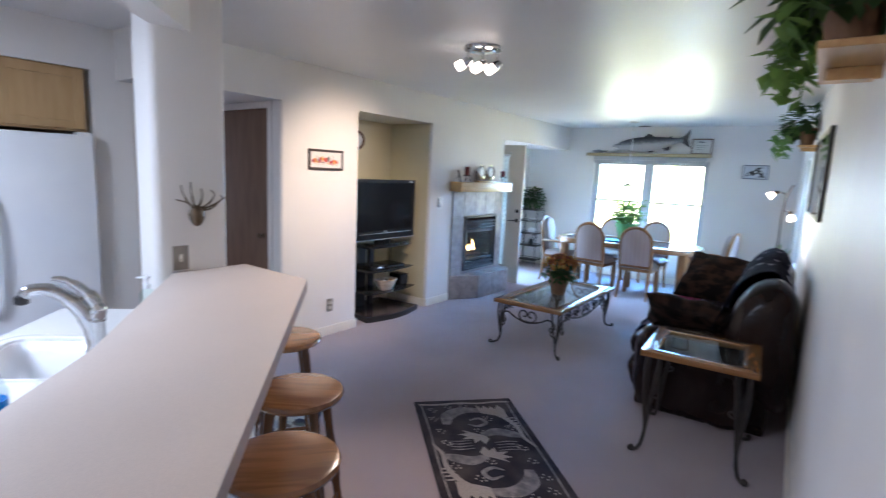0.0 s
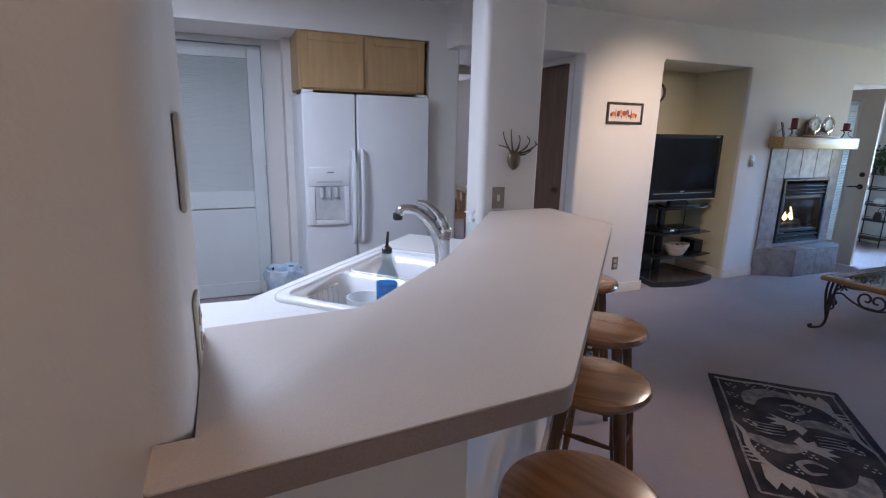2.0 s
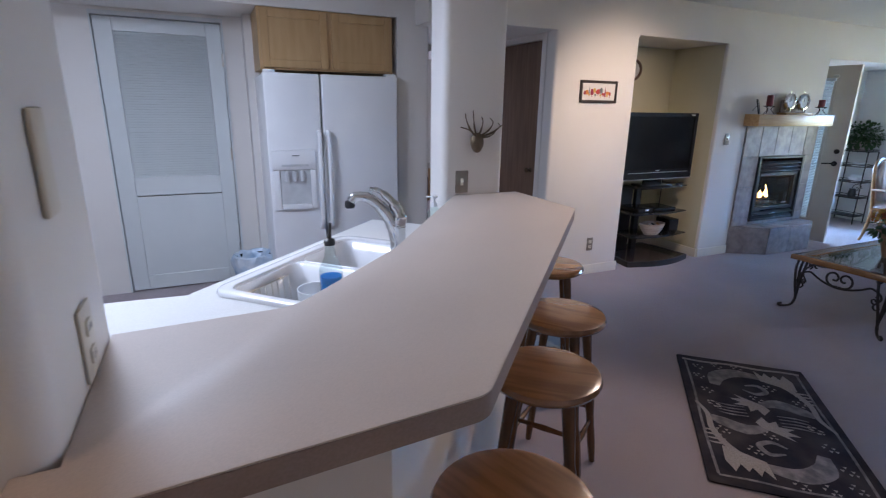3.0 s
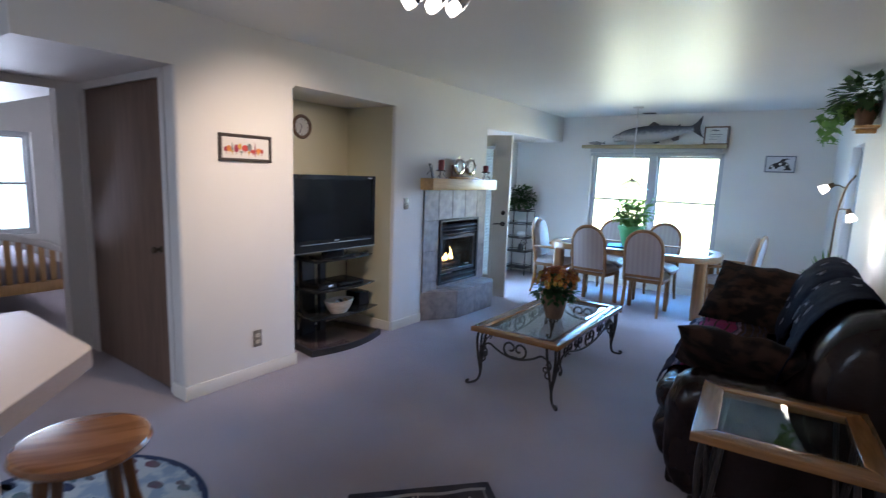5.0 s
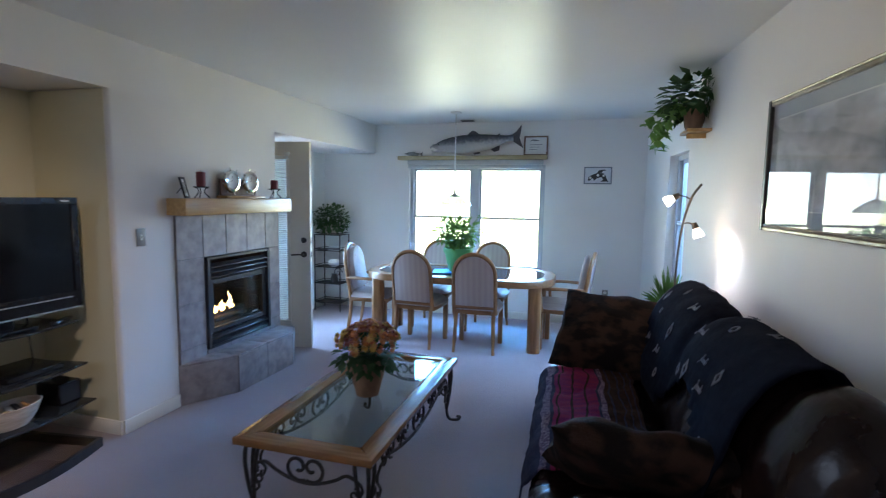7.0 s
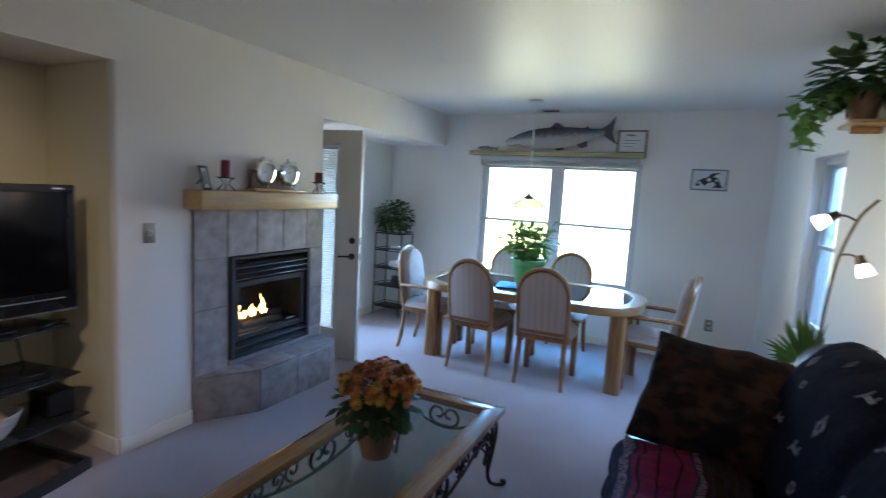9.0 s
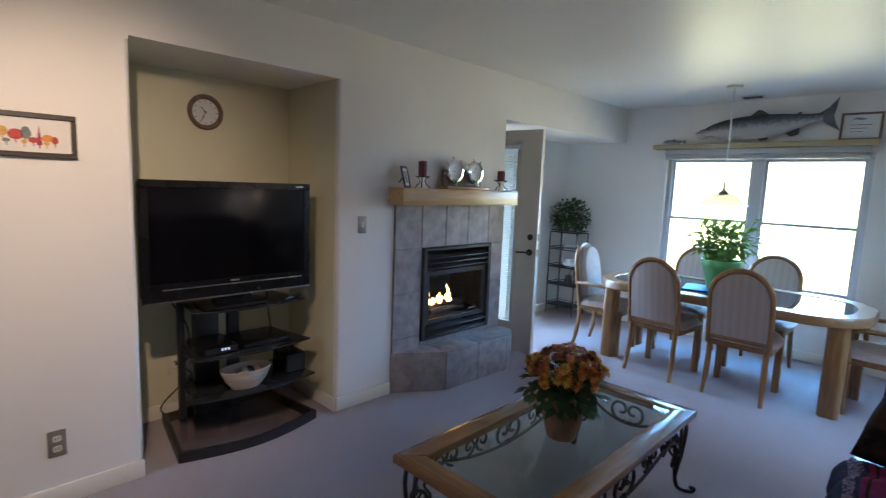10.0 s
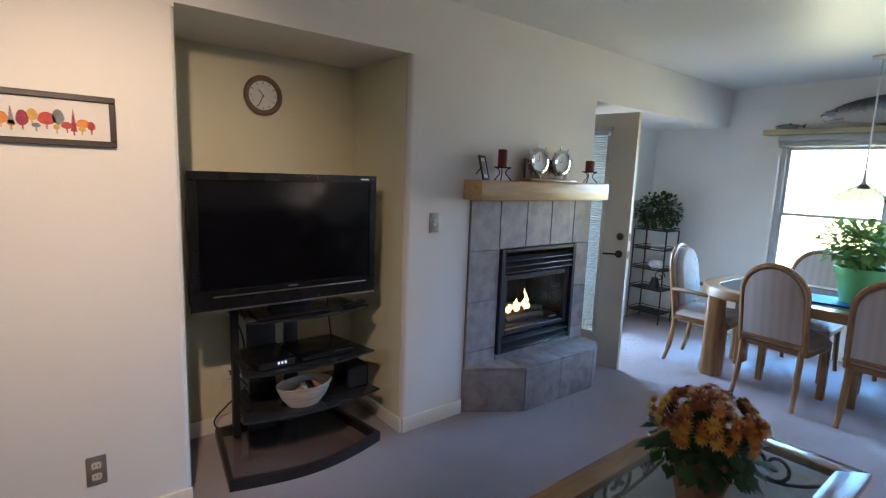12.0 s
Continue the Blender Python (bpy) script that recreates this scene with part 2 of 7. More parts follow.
LAMINATE = material("worktop_laminate", (0.57, 0.49, 0.435), 0.52, color2=(0.51, 0.44, 0.395), scale=420, bump=0.015, bump_scale=500, big=(2.0, 0.04))
LAM_EDGE = material("laminate_edge", (0.29, 0.22, 0.195), 0.45, color2=(0.25, 0.19, 0.165), scale=200)
COUNTER = material("kitchen_laminate", (0.72, 0.71, 0.69), 0.35, color2=(0.64, 0.63, 0.61), scale=300)
OAK = material("oak_cabinet", (0.48, 0.31, 0.15), 0.42, color2=(0.43, 0.27, 0.12), scale=7, stretch=(3, 3, 0.5), bump=0.03, bump_scale=30, rough_var=0.05)
OAKX = material("oak_grain_across", (0.50, 0.30, 0.12), 0.32, color2=(0.36, 0.20, 0.07), scale=9, stretch=(6, 0.6, 6), bump=0.03, bump_scale=30, coat=0.3)
OAKZ = material("honey_oak", (0.46, 0.26, 0.10), 0.35, color2=(0.34, 0.18, 0.06), scale=9, stretch=(6, 6, 0.6), bump=0.03, bump_scale=30, coat=0.2)
MANTEL = material("mantel_pine", (0.62, 0.40, 0.17), 0.36, color2=(0.52, 0.31, 0.12), scale=8, stretch=(5, 0.5, 5), bump=0.03, bump_scale=30, coat=0.2)
STOOLW = material("stool_wood", (0.25, 0.110, 0.038), 0.26, color2=(0.155, 0.062, 0.020), scale=5, stretch=(0.5, 5, 2), bump=0.015, coat=0.35, mix=(0.42, 0.58))
STOOLD = material("stool_leg_wood", (0.13, 0.055, 0.022), 0.24, color2=(0.085, 0.036, 0.015), scale=7, stretch=(5, 5, 0.6), bump=0.015, coat=0.4)
WALNUT = material("brown_door_veneer", (0.20, 0.125, 0.085), 0.42, color2=(0.15, 0.09, 0.06), scale=7, stretch=(5, 5, 0.4), bump=0.02)
TILE = material("slate_tile", (0.35, 0.29, 0.27), 0.45, color2=(0.23, 0.19, 0.19), scale=13, bump=0.12, bump_scale=25, big=(2.5, 0.12), per_object=0.10)
GROUT = material("grout", (0.24, 0.22, 0.21), 0.9, color2=(0.2, 0.18, 0.17), scale=60)
BLACK = material("black_metal", (0.018, 0.019, 0.022), 0.38, color2=(0.026, 0.026, 0.028), scale=20, bump=0.02)
IRON = material("wrought_iron", (0.035, 0.03, 0.028), 0.45, metal=0.6, color2=(0.055, 0.045, 0.04), scale=40, bump=0.15, bump_scale=90)
PLASTIC = material("black_plastic", (0.007, 0.007, 0.008), 0.25, color2=(0.010, 0.010, 0.011), scale=8, spec=0.3)
SCREEN = material("tv_screen", (0.003, 0.003, 0.004), 0.10, color2=(0.004, 0.004, 0.006), scale=2, spec=0.22)
DARKGLASS = material("dark_glass", (0.02, 0.022, 0.025), 0.06, color2=(0.024, 0.026, 0.03), scale=2)
CHROME = material("chrome", (0.62, 0.63, 0.64), 0.05, metal=1.0)
NICKEL = material("brushed_nickel", (0.6, 0.58, 0.54), 0.3, metal=1.0)
LEATHER = material("dark_leather", (0.017, 0.0085, 0.007), 0.25, color2=(0.012, 0.0065, 0.0055), scale=5, bump=0.14, bump_scale=45, spec=0.3, rough_var=0.04)
RUGDARK = material("rug_charcoal", (0.030, 0.029, 0.040), 0.95, color2=(0.075, 0.064, 0.070), scale=5, mix=(0.42, 0.66), detail=8, bump=0.5, bump_scale=300, spec=0.06)
RUGLIGHT = material("rug_beige", (0.43, 0.385, 0.36), 0.95, color2=(0.31, 0.28, 0.26), scale=160, bump=0.5, bump_scale=300, spec=0.06)
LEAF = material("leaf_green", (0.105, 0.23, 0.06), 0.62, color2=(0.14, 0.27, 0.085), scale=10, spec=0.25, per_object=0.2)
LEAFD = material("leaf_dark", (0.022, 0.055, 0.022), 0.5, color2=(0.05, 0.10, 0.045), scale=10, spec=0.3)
for m in (LEAF, LEAFD):
    t = m.node_tree
    tl, mx = t.nodes.new("ShaderNodeBsdfTranslucent"), t.nodes.new("ShaderNodeMixShader")
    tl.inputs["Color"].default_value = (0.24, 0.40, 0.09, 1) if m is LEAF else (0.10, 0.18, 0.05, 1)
    mx.inputs[0].default_value = 0.35
    link_values(t, t.nodes["Principled BSDF"].outputs[0], mx.inputs[1])
    link_values(t, tl.outputs[0], mx.inputs[2])
    link_values(t, mx.outputs[0], t.nodes["Material Output"].inputs["Surface"])
TERRACOTTA = material("clay_pot", (0.42, 0.27, 0.17), 0.7, color2=(0.34, 0.21, 0.13), scale=8, bump=0.05)
GREENPOT = material("green_pot", (0.10, 0.33, 0.10), 0.4, color2=(0.08, 0.28, 0.085), scale=5)


def glass_material(name, tint=(0.9, 0.97, 0.95), rough=0.0, clear=0.85):
    m = bpy.data.materials.new(name)
    m.use_nodes = True
    t = m.node_tree
    out = t.nodes["Material Output"]
    t.nodes.remove(t.nodes["Principled BSDF"])
    a, g, x = t.nodes.new("ShaderNodeBsdfTransparent"), t.nodes.new("ShaderNodeBsdfGlossy"), t.nodes.new("ShaderNodeMixShader")
    a.inputs["Color"].default_value, g.inputs["Roughness"].default_value = (*tint, 1), rough
    f = t.nodes.new("ShaderNodeLayerWeight")
    f.inputs["Blend"].default_value = 0.5
    p, q = t.nodes.new("ShaderNodeMath"), t.nodes.new("ShaderNodeMath")
    p.operation, q.operation = "POWER", "MULTIPLY_ADD"
    p.inputs[1].default_value, q.inputs[1].default_value, q.inputs[2].default_value = 5.0, 0.90, 0.04
    link_values(t, f.outputs["Facing"], p.inputs[0])
    link_values(t, p.outputs[0], q.inputs[0])
    link_values(t, q.outputs[0], x.inputs[0])
    link_values(t, a.outputs[0], x.inputs[1])
    link_values(t, g.outputs[0], x.inputs[2])
    link_values(t, x.outputs[0], out.inputs["Surface"])
    return m


GLASS = glass_material("clear_glass")

# ---------------------------------------------------------------- the rooms
H = 2.48          # living room ceiling
XW = -3.35        # face of the wall with the fireplace
YN = 8.55         # face of the window wall
YS = -3.2


def wx(y):
    """Face of the long wall behind the sofa."""
    return 0.47 - 0.032 * y if y < 5.0 else 0.31 - 0.07 * (y - 5.0)


bm = box(-8.6, 1.0, YS - 0.4, YN + 0.5, -0.12, 0.0)
structure("floor", bm, CARPET, "mauve grey cut-pile carpet", "carpet")

bm = bmesh.new()
add_box(bm, -3.35, 1.0, YS - 0.3, YN + 0.2, H, H + 0.15)
add_box(bm, -8.6, -3.35, YS - 0.3, 1.5, H, H + 0.15)
add_box(bm, -3.60, -3.35, 1.5, 1.80, H, H + 0.15)
structure("ceiling", bm, CEIL, "white semi-gloss painted ceiling", "ceiling")
bm = box(-4.25, XW, 6.29, YN, 2.107, H + 0.15)
structure("ceiling_alcove", bm, WALL, "lowered white ceiling over the patio door", "ceiling")
bm = box(-8.6, -3.491, 1.5, 2.75, 2.142, H + 0.15)
structure("ceiling_hall", bm, WALL, "lowered white hall ceiling", "ceiling")
bm = box(-8.6, -4.97, 2.75, 6.2, 2.4, H + 0.15)
structure("ceiling_bedroom", bm, WALL, "white bedroom ceiling", "ceiling")

# wall with doorway, niche and fireplace
R = 0.025
bm = bmesh.new()
add_prism(bm, rounded([(-3.49, 2.57), (XW, 2.57), (XW, 3.46), (-3.49, 3.46)], [R, R, R, 0]), 0, 2.142)
add_box(bm, -3.49, XW, 2.57, 3.46, 2.142, H)
add_box(bm, -3.98, -3.49, 3.36, 3.459, 0, 2.16)
add_box(bm, -4.1, -3.98, 3.36, 4.70, 0, 2.16)
add_box(bm, -4.1, XW, 3.46, 4.60, 2.16, H)
add_prism(bm, rounded([(-4.1, 4.60), (XW, 4.60), (XW, 5.34), (-4.1, 5.34)], [0, R, 0, 0]), 0, 2.16)
add_box(bm, -4.1, XW, 4.60, 5.34, 2.16, H)
add_box(bm, -4.1, XW, 5.34, 6.13, 0, 0.33)
add_box(bm, -4.1, XW, 5.34, 6.13, 1.065, H)
add_box(bm, -4.1, -3.8, 5.34, 6.13, 0.33, 1.065)
add_prism(bm, rounded([(-4.25, 6.13), (XW, 6.13), (XW, 6.29), (-4.25, 6.29)], [0, 0, R, 0]), 0, 2.107)
add_box(bm, -4.25, XW, 6.13, 6.29, 2.107, H)
structure("wall_west", bm, WALL, "cream painted wall with rounded corners and a recess", "wall")
bm = bmesh.new()
add_box(bm, -3.977, -3.971, 3.462, 4.598, 0.0, 2.156)
add_box(bm, -3.975, -3.38, 3.4605, 3.4645, 0.0, 2.156)
add_box(bm, -3.975, -3.38, 4.5955, 4.5995, 0.0, 2.156)
structure("niche_lining", bm, NICHE, "olive cream paint inside the recess", "wall")

# window wall
bm = bmesh.new()
WL, WR, WB, WT = -2.868, -1.098, 0.60, 1.95
add_box(bm, -4.4, WL, YN, YN + 0.18, 0, H)
add_box(bm, WR, 0.4, YN, YN + 0.18, 0, H)
add_box(bm, WL, WR, YN, YN + 0.18, 0, WB)
add_box(bm, WL, WR, YN, YN + 0.18, WT, H)
structure("wall_north", bm, WALL, "white painted wall with a wide window", "wall")

# long wall behind the sofa, with a small window
bm = bmesh.new()
SL, SR, SB, ST = 6.70, 7.36, 0.72, 1.95
def slab(y0, y1, z0, z1):
    add_prism(bm, [(wx(y0), y0), (wx(y1), y1), (wx(y1) + 0.18, y1), (wx(y0) + 0.18, y0)], z0, z1)
slab(YS, 5.0, 0, H)
slab(5.0, SL, 0, H)
slab(SR, YN + 0.1, 0, H)
slab(SL, SR, 0, SB)
slab(SL, SR, ST, H)
structure("wall_east", bm, WALL, "white painted wall behind the sofa", "wall")

# patio door wall of the alcove
bm = bmesh.new()
add_box(bm, -4.25, -4.11, 7.40, YN, 0, 2.107)
add_box(bm, -4.25, -4.11, 6.29, 6.47, 0, 2.107)
add_box(bm, -4.25, -4.11, 6.47, 7.40, 2.07, 2.107)
structure("wall_patio", bm, WALL, "white painted wall with the patio door opening", "wall")

# hall, closet and bedroom
bm = bmesh.new()
add_box(bm, -4.85, -3.4905, 2.70, 2.78, 0, 2.142)
add_box(bm, -3.55, -3.4905, 2.571, 2.70, 0, 2.142)
add_box(bm, -4.85, -4.74, 2.58, 2.70, 0, 2.142)
add_box(bm, -4.74, -3.55, 2.58, 2.70, 2.09, 2.142)
structure("wall_hall", bm, WALL, "white hall wall round the closet door", "wall")
bm = bmesh.new()
add_box(bm, -4.97, -4.85, 2.44, 6.2, 0, 2.4)
add_box(bm, -4.97, -4.85, 1.2, 1.56, 0, 2.142)
add_box(bm, -4.97, -4.85, 1.56, 2.44, 2.08, 2.142)
structure("wall_bedroom", bm, WALL, "white wall round the bedroom doorway", "wall")
bm = bmesh.new()
add_box(bm, -7.8, -7.65, YS, 2.10, 0, 2.6)
add_box(bm, -7.8, -7.65, 3.05, 6.2, 0, 2.6)
add_box(bm, -7.8, -7.65, 2.10, 3.05, 0, 0.66)
add_box(bm, -7.8, -7.65, 2.10, 3.05, 1.86, 2.6)
add_box(bm, -7.65, -4.97, 6.1, 6.2, 0, 2.6)
add_box(bm, -7.65, -4.2, -0.05, 0.05, 0, 2.6, m=pose(0, 0.30, 0))
structure("wall_bedroom_far", bm, WALL, "pale bedroom walls round a window", "wall")

# kitchen
bm = bmesh.new()
add_box(bm, -4.55, -4.39, YS, -0.78, 0, 2.19)
add_box(bm, -4.55, -4.39, 0.11, 1.62, 0, 2.19)
add_box(bm, -4.55, -4.39, -0.78, 0.11, 2.165, 2.19)
add_box(bm, -4.97, -4.55, 1.33, 1.62, 0, H)
add_prism(bm, rounded([(-4.549, 1.345), (-3.76, 1.345), (-3.76, 1.62), (-4.549, 1.62)], [0, 0, R, 0]), 0, 2.19)
structure("wall_kitchen", bm, WALL, "white kitchen wall beside the fridge", "wall")
bm = box(-4.55, -3.76, YS, 1.62, 2.19, H)
structure("soffit", bm, WALL, "white boxed soffit over the fridge cabinet", "soffit")
bm = box(-8.0, 1.0, YS - 0.15, YS, 0, H)
structure("wall_south", bm, WALL, "plain white end wall", "wall")

# near wall end, column and the beam between them over the bar
bm = prism(rounded([(-0.43, YS), (-0.43, -0.312), (-0.86, -0.312), (-0.86, YS)], [0, 0.04, 0.02, 0]), 0, H)
structure("wall_end", bm, WALL, "beige painted wall end with a rounded corner", "wall")
bm = bmesh.new()
add_prism(bm, rounded([(-2.12, 1.00), (-2.12, 1.36), (-2.30, 1.36), (-2.30, 1.00)], [0.04, 0.03, 0.02, 0.03]), 0, H)
structure("column", bm, WALL, "square painted column with rounded corners", "column")
bm = bmesh.new()
add_prism(bm, [(-2.121, 1.19), (-2.13, 1.004), (-0.86, -0.30), (-0.60, -0.312)], 2.20, H - 0.001)
structure("beam", bm, WALL, "white boxed beam over the bar", "beam")
# header over the hall doorway
bm = box(-3.49, XW, 1.80, 2.57, 2.142, H + 0.14)
structure("wall_header", bm, WALL, "cream wall over the hall doorway", "wall")

# baseboards
def baseboard(poly):
    bm = bmesh.new()
    k = len(poly)
    for a, b in zip(poly, poly[1:]):
        a, b = Vector(a), Vector(b)
        d = (b - a).normalized()
        nrm = Vector((d.y, -d.x)) * 0.014
        add_prism(bm, [a, b + d * 0.0, b + nrm, a + nrm], 0.0, 0.092, 0.003)
    structure("baseboard", bm, TRIM, "cream painted baseboard", "baseboard")


baseboard([(-3.49, 2.57), (-3.325, 2.57)])
baseboard([(XW, 2.56), (XW, 3.46)])
baseboard([(XW, 4.60), (XW, 5.055)])
baseboard([(-3.97, 4.5955), (XW, 4.5955)])
baseboard([(-3.97, 3.47), (-3.97, 4.59)])
baseboard([(-4.11, 7.42), (-4.11, YN)])
baseboard([(-4.11, YN), (0.10, YN)])
baseboard([(wx(8.5), 8.5), (wx(5.0), 5.0), (wx(-3), -3)])
baseboard([(-0.43, YS), (-0.43, -0.36)])


def backdrop(name, m, w, h, power, lower):
    """The bright overexposed outdoors behind a window."""
    mat = bpy.data.materials.new(name)
    mat.use_nodes = True
    t = mat.node_tree
    t.nodes.remove(t.nodes["Principled BSDF"])
    e = t.nodes.new("ShaderNodeEmission")
    co = t.nodes.new("ShaderNodeTexCoord")
    n = t.nodes.new("ShaderNodeTexNoise")
    n.inputs["Scale"].default_value, n.inputs["Detail"].default_value = 1.6, 8
    sp, ad, r = t.nodes.new("ShaderNodeSeparateXYZ"), t.nodes.new("ShaderNodeMath"), t.nodes.new("ShaderNodeValToRGB")
    ad.operation = "MULTIPLY_ADD"
    ad.inputs[1].default_value = 0.9
    sc, of = t.nodes.new("ShaderNodeMath"), t.nodes.new("ShaderNodeMath")
    sc.operation, of.operation = "DIVIDE", "ADD"
    sc.inputs[1].default_value, of.inputs[1].default_value = h, 0.05
    link_values(t, co.outputs["Object"], n.inputs["Vector"])
    link_values(t, co.outputs["Object"], sp.inputs[0])
    link_values(t, sp.outputs["Z"], sc.inputs[0])
    link_values(t, sc.outputs[0], of.inputs[0])
    link_values(t, n.outputs["Fac"], ad.inputs[0])
    link_values(t, of.outputs[0], ad.inputs[2])
    link_values(t, ad.outputs[0], r.inputs[0])
    r.color_ramp.elements[0].position, r.color_ramp.elements[0].color = 0.42, (*lower, 1)
    r.color_ramp.elements[1].position, r.color_ramp.elements[1].color = 0.60, (0.55, 0.62, 0.66, 1)
    link_values(t, r.outputs[0], e.inputs["Color"])
    e.inputs["Strength"].default_value = power
    link_values(t, e.outputs[0], t.nodes["Material Output"].inputs["Surface"])
    bm = bmesh.new()
    add_box(bm, -w / 2, w / 2, -0.01, 0.01, -h / 2, h / 2)
    ob = structure(name, bm, mat, "bright washed-out daylight outdoors", "backdrop", False)
    ob.matrix_basis = m


backdrop("backdrop", pose(-2.0, 11.5, 1.8), 9.0, 4.6, 7.0, (1.0, 0.92, 0.45))
backdrop("backdrop_east", pose(2.2, 8.2, 1.8, 0, 0, 90), 5.0, 4.6, 0.35, (0.6, 0.75, 0.8))
backdrop("backdrop_patio", pose(-6.3, 7.4, 1.5, 0, 0, 90), 3.0, 3.6, 2.6, (0.6, 0.75, 0.8))
backdrop("backdrop_bedroom", pose(-9.5, 2.6, 1.6, 0, 0, 90), 4.0, 3.4, 3.0, (0.5, 0.65, 0.7))


def sash_window(name, label, m, w, h, units, parent_depth=0.07):
    """Double-hung units side by side, in x and z from the lower left corner; y points outdoors."""
    win = thing(name, label, "window", m)
    win["kind"] = "structure"
    fw = 0.045
    bm = bmesh.new()
    for a in ((0, w, 0, fw), (0, w, h - fw, h)):
        add_box(bm, a[0], a[1], 0, parent_depth, a[2], a[3], 0.004, 1)
    for x in (0, w - fw):
        add_box(bm, x, x + fw, 0, parent_depth, fw, h - fw, 0.004, 1)
    part("window_frame", bm, VINYL, win)
    uw = (w - 2 * fw - (units - 1) * 0.105) / units
    for u in range(units):
        x0 = fw + u * (uw + 0.105)
        if u:
            part("mullion", box(x0 - 0.105, x0, -0.004, parent_depth, fw, h - fw, 0.004, 1), VINYL, win)
        for half in range(2):
            z0, z1 = (fw, h / 2 + 0.012) if half == 0 else (h / 2 - 0.012, h - fw)
            y0 = 0.012 if half == 0 else 0.036
            b2 = bmesh.new()
            s = 0.026
            add_box(b2, x0, x0 + uw, y0, y0 + 0.022, z0, z0 + s)
            add_box(b2, x0, x0 + uw, y0, y0 + 0.022, z1 - s, z1)
            add_box(b2, x0, x0 + s, y0, y0 + 0.022, z0 + s, z1 - s)
            add_box(b2, x0 + uw - s, x0 + uw, y0, y0 + 0.022, z0 + s, z1 - s)
            sash = part("sash", b2, VINYL, win)
            pane = part("pane", box(x0 + s, x0 + uw - s, y0 + 0.009, y0 + 0.013, z0 + s, z1 - s), GLASS, sash)
            pane.visible_shadow = False
    return win


VINYL = material("window_vinyl", (0.50, 0.51, 0.52), 0.5, color2=(0.46, 0.47, 0.48), scale=4)
sash_window("window_1", "wide white double-hung twin window over the dining table", pose(WL, YN + 0.05, WB), WR - WL, WT - WB, 2)
sash_window("window_2", "white double-hung window beside the floor lamp", pose(wx(SR) + 0.07, SR, SB, 0, 0, -90 + 4.0), SR - SL, ST - SB, 1)
sash_window("window_3", "white double-hung bedroom window", pose(-7.70, 2.10, 0.66, 0, 0, 90), 0.95, 1.20, 1)

# ---------------------------------------------------------------- bar and kitchen
BAR = rounded([(-0.324, -0.362), (-0.362, 0.283), (-1.60, 1.455), (-2.118, 1.455), (-2.118, 1.07), (-1.25, 0.43), (-0.868, 0.05), (-0.852, -0.310), (-0.428, -0.310), (-0.428, -0.362)],
              [0.01, 0.06, 0.05, 0, 0, 0.5, 0.12, 0, 0, 0])
bar = thing("bar_counter", "beige laminate breakfast bar on a white half wall", "bar counter")
part("worktop", prism(BAR, 1.0725, 1.077, 0.0015), LAMINATE, bar, "beige speckled laminate top")
part("edge_band", prism(BAR, 1.028, 1.0725), LAM_EDGE, bar, "brown edge band")
part("half_wall", prism([(-0.52, -0.310), (-0.53, 0.17), (-1.68, 1.22), (-2.11, 1.32), (-2.11, 1.10), (-1.25, 0.48), (-0.90, 0.09), (-0.85, -0.310)], 0, 1.028), WALL, bar, "white painted half wall")

# counter and sink stand at an angle: s runs along the sink, w towards the bar
SK = pose(-1.49, -0.145, 0.915, 0, 0, 134.6) @ Matrix.Diagonal((1, -1, 1, 1))


def sk(s, w):
    p = SK @ Vector((s, w, 0))
    return (p.x, p.y)


kc = thing("kitchen_counter", "pale laminate kitchen counter with oak base cabinets behind the bar", "counter")
bm = bmesh.new()
add_prism(bm, [(-0.862, -0.315), (-0.88, 0.06), sk(-0.02, 0.50), sk(-0.02, -0.05), (-1.53, -0.42), (-1.53, -2.8), (-0.885, -2.8)], 0.875, 0.912)
for s0, s1, w0, w1 in ((-0.02, 0.86, -0.06, 0.03), (-0.02, 0.03, 0.03, 0.50), (0.81, 1.26, 0.03, 0.56), (0.03, 0.81, 0.38, 0.56), (0.86, 1.26, -0.06, 0.03)):
    add_prism(bm, [sk(s0, w0), sk(s1, w0), sk(s1, w1), sk(s0, w1)], 0.875, 0.912)
part("countertop", bm, COUNTER, kc, "pale worktop")
bm = bmesh.new()
add_prism(bm, [sk(-0.02, -0.02), sk(1.2, -0.02), sk(1.2, 0.0), sk(-0.02, 0.0)], 0.0, 0.875)
add_box(bm, -1.49, -1.47, -2.75, -0.42, 0, 0.875)
part("cabinet_front", bm, OAKZ, kc, "oak cabinet fronts")

sink = thing("sink", "white double-bowl drop-in kitchen sink", "sink")
PORC = material("sink_porcelain", (0.80, 0.80, 0.80), 0.14, color2=(0.77, 0.77, 0.78), scale=3, coat=0.4)
bm = bmesh.new()
so_, si_ = rounded([(0.0, 0.0), (0.84, 0.0), (0.84, 0.50), (0.0, 0.50)], [0.07] * 4, 8), rounded([(0.045, 0.045), (0.795, 0.045), (0.795, 0.37), (0.045, 0.37)], [0.05] * 4, 8)
ring = [[bm.verts.new(SK @ Vector((*o.lerp(i, f), z))) for o, i in zip(so_, si_)] for f, z in ((0.0, -0.002), (0.02, 0.008), (0.12, 0.014), (0.30, 0.016), (0.75, 0.016), (0.92, 0.013), (1.0, 0.004), (1.0, -0.012))]
for p, q in zip(ring, ring[1:]):
    for j in range(len(p)):
        bm.faces.new((p[j], p[(j + 1) % len(p)], q[(j + 1) % len(p)], q[j]))
add_box(bm, 0.402, 0.438, 0.047, 0.368, -0.03, 0.002, 0.008, 2, m=SK)
